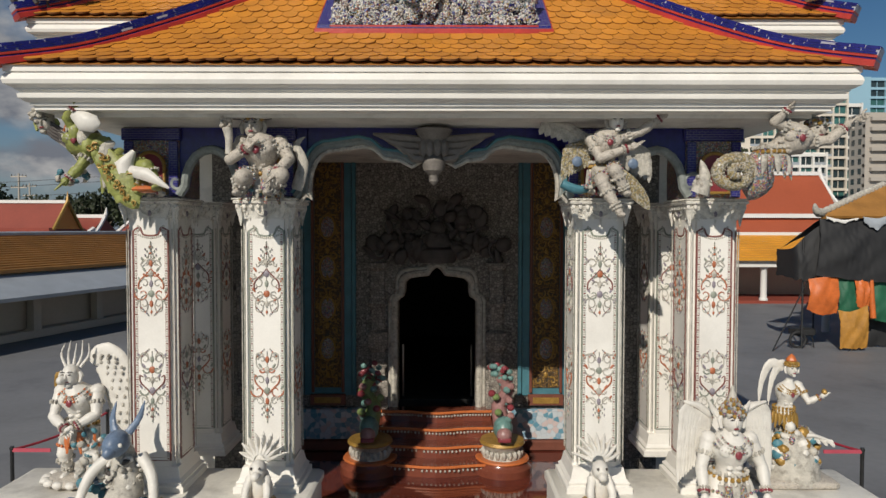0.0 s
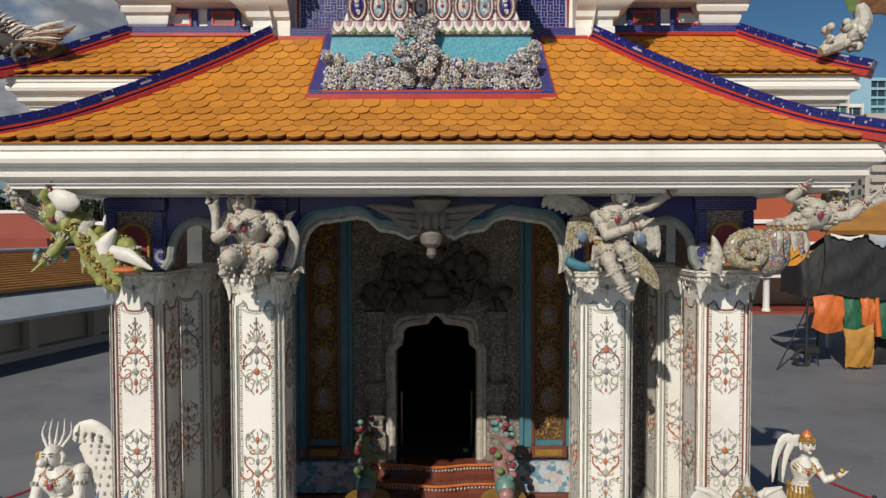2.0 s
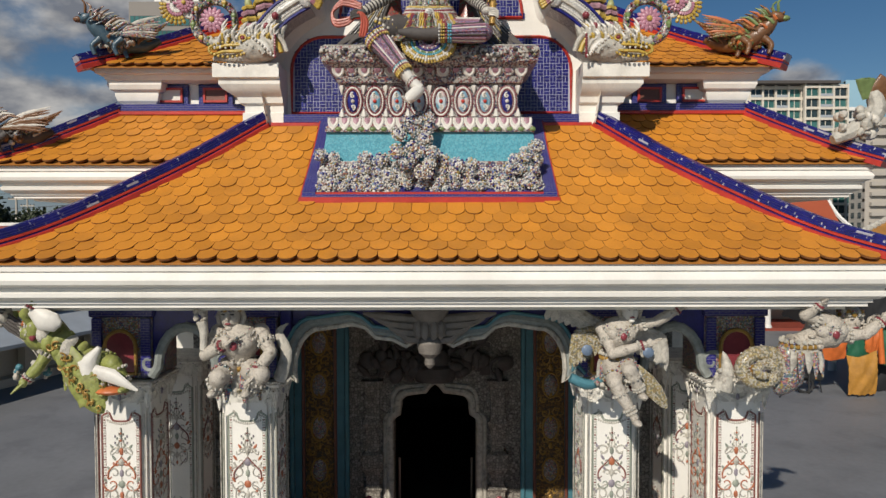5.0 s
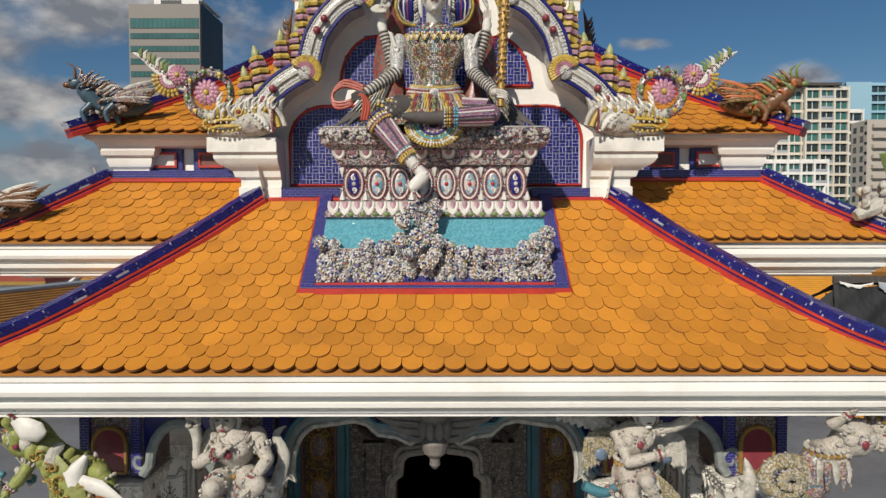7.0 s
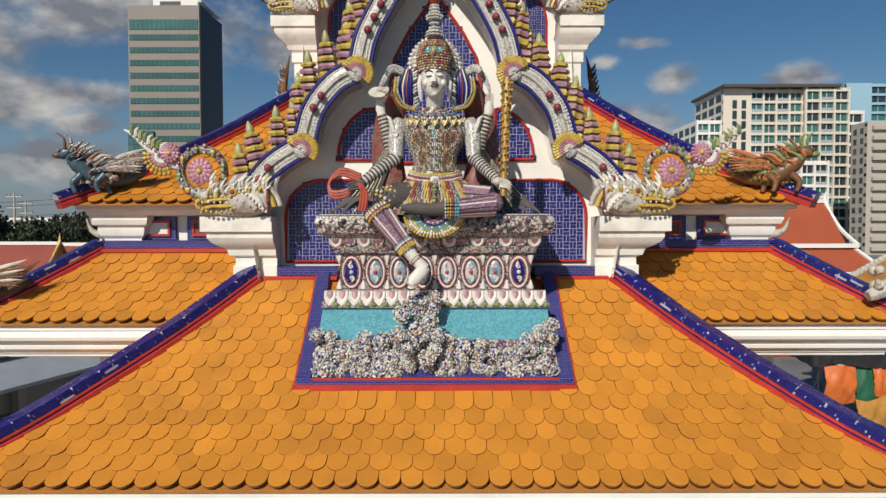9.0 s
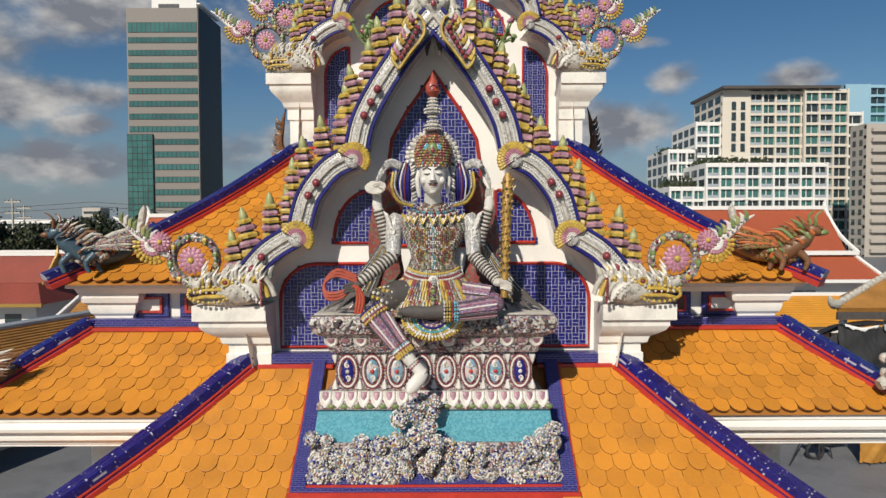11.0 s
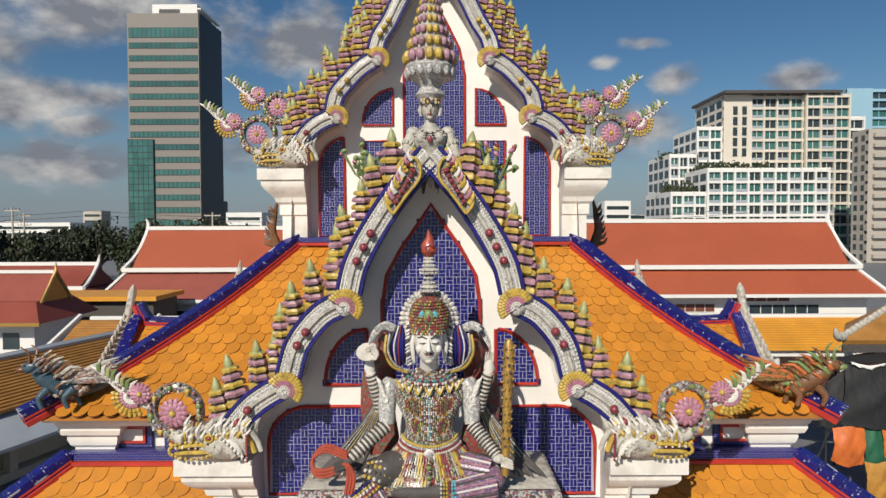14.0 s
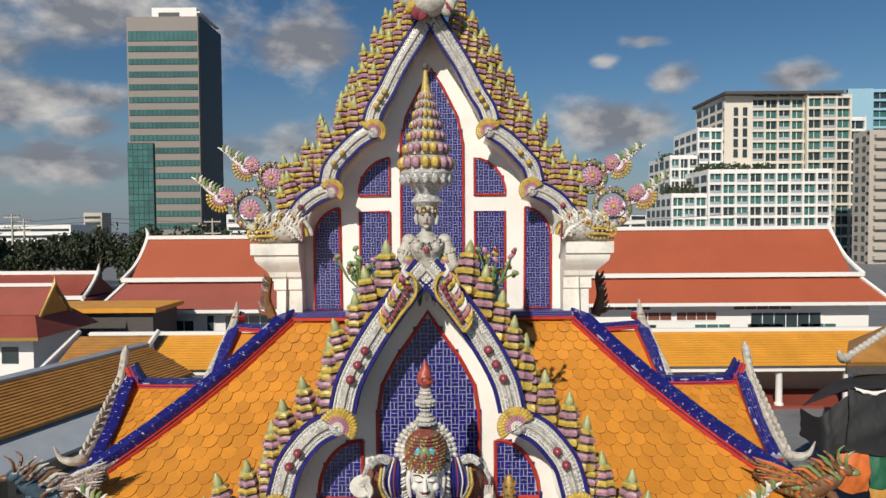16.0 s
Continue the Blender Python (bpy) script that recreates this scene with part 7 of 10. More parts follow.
    for s in (-1, 1):
        b.ell(head + Vector((s * 0.032 * k, -0.082 * k, 0.02 * k)), (0.018 * k, 0.008 * k, 0.007 * k), 8, 8, 4)
        b.tube([head + Vector((s * 0.012 * k, -0.088 * k, 0.04 * k)), head + Vector((s * 0.035 * k, -0.086 * k, 0.048 * k)), head + Vector((s * 0.058 * k, -0.07 * k, 0.04 * k))], 0.005 * k, 8, 5)
        b.tube([head + Vector((s * 0.08 * k, 0, 0.04 * k)), head + Vector((s * 0.1 * k, 0, 0.0)), head + Vector((s * 0.085 * k, -0.01 * k, -0.07 * k))], [0.016 * k, 0.022 * k, 0.012 * k], skin, 7)
    if crown:
        for j, (r, z) in enumerate(((0.088, 0.055), (0.085, 0.08), (0.07, 0.105), (0.05, 0.135), (0.032, 0.165))[:2 + 3 * (crown > 1)]):
            for i in range(14):
                a = 2 * math.pi * i / 14
                b.ell(head + Vector((r * k * math.cos(a), r * k * math.sin(a), z * k)), (0.02 * k, 0.02 * k, 0.022 * k), (trim, 5, cloth)[(i + j) % 3], 6, 4)
        b.ell(head + Vector((0, 0.01 * k, 0.07 * k)), (0.08 * k, 0.085 * k, 0.06 * k), trim, 12, 8)
        if crown > 1:
            b.tube([head + Vector((0, 0, 0.11 * k)), head + Vector((0, 0, 0.2 * k)), head + Vector((0, 0, 0.28 * k))], [0.06 * k, 0.03 * k, 0.004], trim, 8)


SKIN = mat("painted_statue_stucco", (0.52, 0.47, 0.40), 0.55, 0.35, 26, 0.9, 100, dirt=(0.08, 0.055, 0.04), dirt_amount=0.95, dirt_scale=26)
SM = [SKIN, CARVED, MIXED, LIME, MAROON, GOLD, TEAL, ORANGE_TRIM, DARK, FACE, mat("slate_blue_glaze", (0.13, 0.18, 0.26), 0.4, 0.3, 12, 0.4), mosaic("pale_gold_mosaic", [(0.42, 0.34, 0.16), (0.5, 0.45, 0.34), (0.3, 0.22, 0.1), (0.46, 0.42, 0.36), (0.2, 0.19, 0.14)], 70, (0.12, 0.1, 0.07))]
# crouching horned figure
b, rn = Build(), random.Random(31)
x, y = -1.6, 6.08
man(b, 1.12, (x, y + 0.04, 5.12), (x + 0.01, y - 0.02, 5.36), (x - 0.05, y - 0.06, 5.58),
    [((x - 0.17, y, 5.43), (x - 0.24, y - 0.14, 5.27), (x - 0.07, y - 0.2, 5.36)), ((x + 0.18, y, 5.43), (x + 0.29, y - 0.1, 5.28), (x + 0.2, y - 0.22, 5.14))],
    [((x - 0.08, y, 5.12), (x - 0.1, y - 0.24, 5.1), (x - 0.16, y - 0.14, 4.98)), ((x + 0.08, y, 5.12), (x + 0.24, y - 0.22, 5.12), (x + 0.12, y - 0.16, 4.98))], crown=1, face=0)
for s in (-1, 1):
    b.tube(curve([(x - 0.05 + s * 0.05, y - 0.08, 5.66), (x - 0.05 + s * 0.18, y - 0.12, 5.64), (x - 0.05 + s * 0.3, y - 0.14, 5.74)], 5), [0.014 - 0.001 * i for i in range(11)], 8, 7)
b.tube([(x - 0.25, y - 0.16, 5.3), (x - 0.24, y - 0.16, 5.46), (x - 0.26, y - 0.16, 5.56)], [0.03, 0.035, 0.05], 1, 9)
lump(b, (x - 0.27, y - 0.16, 5.6), (0.05, 0.03, 0.04), 14, (0, 1), rn, 0.025)
lump(b, (x, y - 0.06, 4.98), (0.25, 0.12, 0.02), 70, (2, 11, 6, 1), rn, 0.018)
b.tube(curve([(x + 0.32, y + 0.05, 5.0), (x + 0.38, y + 0.05, 5.25), (x + 0.32, y + 0.05, 5.42), (x + 0.4, y + 0.05, 5.5)], 4), [0.05, 0.06, 0.06, 0.055, 0.05, 0.05, 0.045, 0.04, 0.035, 0.03, 0.02, 0.01, 0.004], 1, 8, 0.5)
solid("bracket_statue", b, SM, "crouching horned stucco bracket statue with coloured collar", "statue", "bracket statues")
# winged sitting figure
b, rn = Build(), random.Random(33)
x, y = 1.6, 6.05
man(b, 0.92, (x - 0.02, y + 0.02, 5.2), (x - 0.01, y - 0.02, 5.43), (x + 0.07, y - 0.05, 5.62),
    [((x + 0.12, y, 5.48), (x + 0.29, y - 0.06, 5.53), (x + 0.46, y - 0.14, 5.66)), ((x - 0.14, y, 5.46), (x - 0.1, y - 0.16, 5.28), (x + 0.16, y - 0.22, 5.37))],
    [((x + 0.04, y, 5.18), (x + 0.02, y - 0.24, 5.16), (x + 0.12, y - 0.22, 4.97)), ((x - 0.06, y, 5.18), (x - 0.1, y - 0.24, 5.06), (x + 0.05, y - 0.3, 4.78))], crown=1)
wing(b, (x - 0.1, y + 0.12, 5.45), (x - 0.55, y + 0.1, 5.66), 0.16, 8, 1, 0.05)
wing(b, (x - 0.08, y + 0.12, 5.4), (x - 0.36, y + 0.1, 5.42), 0.32, 9, 11, 0.035)
wing(b, (x + 0.12, y + 0.12, 5.4), (x + 0.4, y + 0.12, 5.4), 0.32, 7, 1, 0.05)
for s, e in ((-1, 0.32), (1, 0.3)):
    b.ell((x + s * 0.26, y + 0.05, e + 4.95), (0.05, 0.015, 0.05), 10, 10, 5)
b.tube(curve([(x - 0.12, y - 0.02, 5.16), (x + 0.1, y - 0.12, 5.1), (x + 0.26, y - 0.12, 4.96), (x + 0.36, y - 0.12, 4.82)], 4), [0.05, 0.07, 0.08, 0.085, 0.085, 0.08, 0.08, 0.075, 0.07, 0.06, 0.05, 0.03, 0.01], 11, 9, 0.4)
b.tube(curve([(x - 0.42, y - 0.05, 5.06), (x - 0.25, y - 0.05, 5.0), (x - 0.08, y, 5.08)], 4), [0.04, 0.045, 0.045, 0.045, 0.04, 0.04, 0.035, 0.03, 0.02], 6, 9)
lump(b, (x, y - 0.05, 5.02), (0.24, 0.14, 0.05), 80, (1, 2, 11, 4), rn, 0.02)
solid("bracket_statue", b, SM, "winged stucco bracket statue seated on a capital, one arm raised", "statue", "bracket statues")
# leaning leaf-green figure at the corner
b, rn = Build(), random.Random(35)
x, y = -2.75, 6.12
man(b, 1.0, (x - 0.12, y - 0.05, 5.2), (x - 0.46, y - 0.1, 5.44), (x - 0.78, y - 0.12, 5.6),
    [((x - 0.46, y - 0.18, 5.5), (x - 0.5, y - 0.28, 5.62), (x - 0.4, y - 0.34, 5.72)), ((x - 0.36, y - 0.14, 5.36), (x - 0.44, y - 0.22, 5.18), (x - 0.52, y - 0.26, 5.08))],
    [((x - 0.08, y - 0.05, 5.2), (x + 0.16, y - 0.2, 5.2), (x + 0.28, y - 0.22, 5.02)), ((x - 0.1, y, 5.18), (x + 0.08, y - 0.14, 5.08), (x + 0.12, y - 0.2, 4.98))], 3, 1, 3, 0, 1)
for j in range(26):
    f = j / 25
    px_, pz_ = x - 0.44 + 0.52 * f + rn.uniform(-0.03, 0.03), 5.55 - 0.5 * f + rn.uniform(-0.04, 0.05)
    py_ = y - 0.2 - rn.uniform(0, 0.07)
    g = rn.uniform(0.1, 0.19)
    b.tube(curve([(px_ + 0.05, py_ + 0.06, pz_ + 0.06), (px_, py_, pz_), (px_ - 0.02 + 0.05 * f, py_ - 0.02, pz_ - g * 0.6), (px_ + 0.08 * f - 0.03, py_ + 0.01, pz_ - g)], 3), [0.02, 0.035, 0.045, 0.05, 0.05, 0.045, 0.04, 0.03, 0.018, 0.005], (3, 3, 3, 1, 3, 8, 3, 4)[j % 8], 8, 0.4)
for j in range(9):
    scroll(b, x - 0.3 + 0.05 * j, 5.36 - 0.045 * j + 0.05 * (j % 2), 0.04, j, 1 if j % 2 else -1, 5, y - 0.3, 0.009)
lump(b, (x - 0.02, y - 0.26, 5.04), (0.13, 0.03, 0.1), 46, (3, 1, 5, 3), rn, 0.018)
for k_, (r0, zz) in enumerate(((0.1, 0.0), (0.085, 0.05))):
    b.tube(curve([(x - 0.28, y - 0.22, 5.34 + zz), (x - 0.12, y - 0.27, 5.16 + zz), (x + 0.0, y - 0.29, 4.98 + zz), (x + 0.13 - 0.2 * k_, y - 0.3, 4.82 + zz)], 4), [r0 * q for q in (0.5, 0.8, 0.9, 1, 1.1, 1.15, 1.2, 1.2, 1.15, 1.0, 0.8, 0.5, 0.1)], 3, 10, 0.25)
for k_ in range(12):
    scroll(b, x - 0.2 + 0.024 * k_ + 0.03 * (k_ % 2), 5.2 - 0.03 * k_, 0.03, k_, 1 if k_ % 2 else -1, 5, y - 0.33, 0.008)
# dark hair swept back along the figure's under side
for j in range(14):
    u = j / 13
    b.tube(curve([(x - 0.82 + 0.04 * u, y - 0.16, 5.68 - 0.05 * u), (x - 0.72 - 0.03 * u, y - 0.16 + 0.02 * (j % 3), 5.6 - 0.1 * u), (x - 0.56, y - 0.16, 5.5 - 0.14 * u), (x - 0.42 - 0.04 * u, y - 0.14, 5.36 - 0.14 * u - 0.03 * (j % 3))], 4), [0.022 - 0.0014 * i for i in range(13)], (8, 1, 8)[j % 3], 6)
lump(b, (x - 0.82, y - 0.18, 5.66), (0.07, 0.05, 0.06), 26, (1, 0, 1), rn, 0.022)
b.tube([(x - 0.58, y - 0.2, 5.52), (x - 0.5, y - 0.24, 5.6), (x - 0.43, y - 0.3, 5.68)], [0.012, 0.03, 0.035], 7, 8)
# a braided whip in the raised hand
for k_ in range(2):
    b.tube([(x - 0.4 + 0.16 * q + 0.012 * math.sin(q * 14 + k_ * 3.1), y - 0.35, 5.72 + 0.44 * q + 0.012 * math.cos(q * 14 + k_ * 3.1)) for q in [i / 12 for i in range(13)]], [0.022 - 0.0014 * i for i in range(13)], k_, 7)
b.tube([(x - 0.42, y - 0.32, 5.66), (x - 0.32, y - 0.34, 5.58), (x - 0.22, y - 0.34, 5.56), (x - 0.18, y - 0.34, 5.55)], [0.05, 0.09, 0.075, 0.02], 9, 10, 0.5)
b.tube([(x + 0.0, y - 0.2, 5.06), (x - 0.02, y - 0.24, 5.22), (x + 0.06, y - 0.22, 5.34)], [0.1, 0.085, 0.02], 9, 10)
b.tube([(x + 0.02, y - 0.26, 5.16), (x + 0.2, y - 0.3, 5.12), (x + 0.4, y - 0.3, 5.0)], [0.05, 0.06, 0.01], 9, 9, 0.6)
b.ell((x + 0.16, y - 0.26, 4.99), (0.13, 0.08, 0.035), 7, 12, 6)
lump(b, (x - 0.55, y - 0.14, 5.12), (0.14, 0.08, 0.07), 30, (1, 6, 0), rn, 0.028)
lump(b, (x + 0.1, y - 0.16, 4.97), (0.22, 0.1, 0.02), 26, (4, 1, 2), rn, 0.028)
solid("bracket_statue", b, SM, "lime-green leaning stucco bracket statue under the roof corner", "statue", "bracket statues")
# coiled serpent-bodied figure at the other corner
b, rn = Build(), random.Random(37)
x, y = 2.76, 6.12
coil = [(x - 0.04 + (0.2 - 0.006 * i) * math.cos(i * 0.42), y - 0.18 - 0.005 * i, 5.14 + (0.16 - 0.0052 * i) * math.sin(i * 0.42)) for i in range(28)]
b.tube(coil, [0.068 - 0.0016 * i for i in range(28)], 11, 10)
for i in range(0, 27):
    beads(b, coil[i], coil[i + 1], 0.5, 0.066 - 0.0016 * i, 1 if i % 2 else 11, 12, 0.008)
b.tube(curve([(x + 0.1, y - 0.1, 5.0), (x + 0.22, y - 0.14, 5.08), (x + 0.2, y - 0.15, 5.24), (x + 0.32, y - 0.16, 5.32)], 5), [0.1, 0.11, 0.12, 0.12, 0.12, 0.125, 0.125, 0.12, 0.12, 0.115, 0.115, 0.11, 0.11, 0.11, 0.105, 0.1], 2, 12)
man(b, 0.98, (x + 0.3, y - 0.16, 5.32), (x + 0.5, y - 0.18, 5.46), (x + 0.72, y - 0.16, 5.54),
    [((x + 0.46, y - 0.24, 5.54), (x + 0.28, y - 0.28, 5.6), (x + 0.36, y - 0.36, 5.71)), ((x + 0.58, y - 0.2, 5.42), (x + 0.78, y - 0.26, 5.44), (x + 0.92, y - 0.26, 5.56))], [], crown=1, face=0)
for k in range(9):
    scroll(b, x + 0.78 + 0.045 * k, 5.48 + 0.024 * k, 0.05, k, -1 if k % 2 else 1, 0, y - 0.2 - 0.01 * (k % 3), 0.012)
b.tube(curve([(x - 0.32, y - 0.12, 4.97), (x - 0.28, y - 0.14, 5.12), (x - 0.31, y - 0.12, 5.28)], 4), [0.09, 0.085, 0.075, 0.065, 0.055, 0.045, 0.035, 0.02, 0.004], 1, 9)
lump(b, (x - 0.3, y - 0.14, 5.06), (0.07, 0.05, 0.08), 24, (0, 1), rn, 0.022)
solid("bracket_statue", b, SM, "serpent-bodied stucco bracket statue coiled on a capital", "statue", "bracket statues")

# ---- statues on the plinths ----
b, rn = Build(), random.Random(41)
x, y, z = -3.62, 6.62, TOP
man(b, 1.08, (x + 0.02, y, z + 0.6), (x, y - 0.02, z + 0.88), (x - 0.04, y - 0.08, z + 1.13),
    [((x - 0.18, y, z + 0.95), (x - 0.2, y - 0.12, z + 0.72), (x - 0.02, y - 0.22, z + 0.62)), ((x + 0.18, y, z + 0.95), (x + 0.22, y - 0.1, z + 0.74), (x + 0.06, y - 0.22, z + 0.64))],
    [((x - 0.07, y, z + 0.58), (x - 0.12, y - 0.08, z + 0.34), (x - 0.12, y, z + 0.12)), ((x + 0.1, y, z + 0.58), (x + 0.14, y - 0.08, z + 0.34), (x + 0.14, y, z + 0.12))], 9, 1, 7, 0, 9)
b.ell((x - 0.08, y - 0.16, z + 1.1), (0.05, 0.08, 0.05), 9, 10, 6)
b.ell((x, y, z + 0.05), (0.36, 0.26, 0.07), 0, 16, 6)
for i in range(16):
    b.ell((x + 0.34 * math.cos(i * 0.4), y + 0.24 * math.sin(i * 0.4), z + 0.06), (0.06, 0.05, 0.04), 9, 8, 5)
for k in range(5):
    b.tube(curve([(x - 0.04 + (k - 2) * 0.035, y - 0.04, z + 1.2), (x - 0.04 + (k - 2) * 0.07, y, z + 1.32), (x - 0.02 + (k - 2) * 0.06, y, z + 1.44 + 0.03 * (k % 2))], 4), [0.016, 0.016, 0.015, 0.014, 0.012, 0.01, 0.008, 0.006, 0.003], 9, 6)
cape = curve([(x + 0.08, y + 0.08, z + 1.22), (x + 0.2, y + 0.1, z + 1.3), (x + 0.33, y + 0.1, z + 1.12), (x + 0.42, y + 0.08, z + 0.8), (x + 0.46, y + 0.06, z + 0.5)], 4)
b.tube(cape, [0.04, 0.07, 0.1, 0.12, 0.14, 0.155, 0.165, 0.17, 0.175, 0.175, 0.17, 0.165, 0.16, 0.14, 0.11, 0.07, 0.02], 9, 14, 0.22)
for i in range(3, 15):
    for j in (-1, 0, 1):
        b.ell(cape[i] + Vector((j * 0.075 + 0.03 * (i % 2), -0.045, 0)), (0.016, 0.01, 0.022), 1, 6, 4)
wing(b, (x - 0.1, y + 0.1, z + 0.86), (x - 0.26, y + 0.06, z + 1.14), 0.22, 5, 5, 0.03)
lump(b, (x + 0.1, y - 0.1, z + 0.5), (0.2, 0.08, 0.1), 24, (6, 9, 1), rn, 0.035)
solid("plinth_statue", b, SM, "standing pale warrior statue with horns and a scaled cape", "statue", "plinth statues")
b, rn = Build(), random.Random(43)
x, y, z = -2.85, 6.0, TOP
b.tube(curve([(x - 0.1, y + 0.05, z + 0.62), (x - 0.02, y, z + 0.45), (x + 0.02, y - 0.04, z + 0.22), (x - 0.05, y - 0.05, z)], 5), [0.09 + 0.006 * i for i in range(16)], 1, 14)
b.ell((x - 0.02, y - 0.14, z + 0.66), (0.11, 0.16, 0.12), 10, 14, 9)
b.ell((x - 0.02, y - 0.26, z + 0.62), (0.06, 0.08, 0.06), 10, 10, 7)
for s in (-1, 1):
    b.tube(curve([(x + s * 0.06, y - 0.08, z + 0.74), (x + s * 0.12 + 0.02, y - 0.04, z + 0.86), (x + s * 0.13 + 0.06, y - 0.02, z + 1.02)], 4), [0.04, 0.038, 0.036, 0.033, 0.03, 0.025, 0.02, 0.012, 0.003], 10, 8, 0.6)
    b.ell((x + s * 0.07, y - 0.25, z + 0.68), (0.02, 0.015, 0.02), 9, 8, 5)
    limb(b, [(x + s * 0.14, y, z + 0.5), (x + s * 0.28, y - 0.1, z + 0.36), (x + s * 0.34, y - 0.2, z + 0.14)], 0.06, 0.04, 9)
    b.tube(curve([(x + s * 0.3, y - 0.18, z + 0.04), (x + s * 0.42, y - 0.2, z + 0.12), (x + s * 0.56, y - 0.2, z + 0.06)], 4), [0.05, 0.07, 0.08, 0.085, 0.08, 0.07, 0.05, 0.03, 0.01], 5 if s > 0 else 10, 9, 0.4)
lump(b, (x, y - 0.04, z + 0.34), (0.15, 0.13, 0.2), 90, (1, 1, 8, 9), rn, 0.028)
lump(b, (x - 0.3, y + 0.1, z + 0.3), (0.2, 0.12, 0.2), 60, (9, 6, 1, 10), rn, 0.045)
lump(b, (x, y - 0.1, z + 0.06), (0.34, 0.14, 0.05), 50, (6, 10, 1, 5), rn, 0.04)
solid("plinth_statue", b, SM, "blue-headed beast statue crouching on a plinth", "statue", "plinth statues")
b, rn = Build(), random.Random(45)
x, y, z = 2.74, 5.98, TOP
man(b, 1.15, (x, y, z + 0.32), (x, y - 0.02, z + 0.6), (x, y - 0.06, z + 0.87),
    [((x - 0.19, y, z + 0.67), (x - 0.28, y - 0.06, z + 0.44), (x - 0.3, y - 0.2, z + 0.24)), ((x + 0.19, y, z + 0.67), (x + 0.28, y - 0.06, z + 0.44), (x + 0.26, y - 0.2, z + 0.24))],
    [((x - 0.08, y, z + 0.3), (x - 0.16, y - 0.1, z + 0.14), (x - 0.16, y, z + 0.03)), ((x + 0.08, y, z + 0.3), (x + 0.16, y - 0.1, z + 0.14), (x + 0.16, y, z + 0.03))], 9, 1, 2, 2, 9)
for s in (-1, 1):
    b.tube(curve([(x + s * 0.09, y - 0.02, z + 0.88), (x + s * 0.15, y, z + 0.95), (x + s * 0.19, y, z + 1.04)], 3), [0.03, 0.032, 0.03, 0.026, 0.02, 0.012, 0.003], 9, 7, 0.6)
    wing(b, (x + s * 0.12, y + 0.12, z + 0.86), (x + s * 0.4, y + 0.1, z + 1.0), 0.8, 11, 9, 0.045)
solid("plinth_statue", b, SM, "white winged bird-man statue with a carved crown on a plinth", "statue", "plinth statues")
b, rn = Build(), random.Random(47)
x, y, z = 3.68, 6.7, TOP
lump(b, (x + 0.04, y, z + 0.3), (0.24, 0.18, 0.26), 120, (9, 1, 2, 6, 5, 9), rn, 0.055)
b.tube([(x + 0.04, y, z), (x + 0.04, y, z + 0.3), (x, y, z + 0.56)], [0.28, 0.24, 0.12], 1, 14)
b.box((x - 0.36, y - 0.26, z + 0.001), (x + 0.4, y + 0.2, z + 0.08), 0, 0.02)
man(b, 0.72, (x - 0.06, y, z + 0.74), (x - 0.04, y - 0.02, z + 0.94), (x + 0.0, y - 0.03, z + 1.18),
    [((x + 0.08, y, z + 1.0), (x + 0.14, y - 0.1, z + 0.86), (x + 0.24, y - 0.14, z + 0.92))], [((x - 0.08, y, z + 0.72), (x - 0.04, y - 0.1, z + 0.6), (x - 0.06, y - 0.04, z + 0.5))], 9, 5, 5, 1, 9)
b.ell((x + 0.27, y - 0.15, z + 0.97), 0.03, 5, 8, 6)
b.lathe([(0.045, 0), (0.055, 0.02), (0.042, 0.045), (0.005, 0.085)], (x, y - 0.02, z + 1.25), 8, 7)
for q in (0.0, 0.1):
    b.tube(curve([(x - 0.04, y + 0.05, z + 1.16), (x - 0.18 + q, y + 0.05, z + 1.22), (x - 0.27 + q, y + 0.05, z + 1.02), (x - 0.3 + q, y + 0.04, z + 0.78)], 4), [0.03, 0.045, 0.05, 0.055, 0.05, 0.045, 0.04, 0.035, 0.03, 0.025, 0.02, 0.01, 0.004], 9, 8, 0.3)
wing(b, (x + 0.02, y - 0.08, z + 0.5), (x + 0.36, y - 0.12, z + 0.46), 0.06, 5, 9, 0.03)
solid("plinth_statue", b, SM, "slender white and gold winged statue on a rocky base", "statue", "plinth statues")
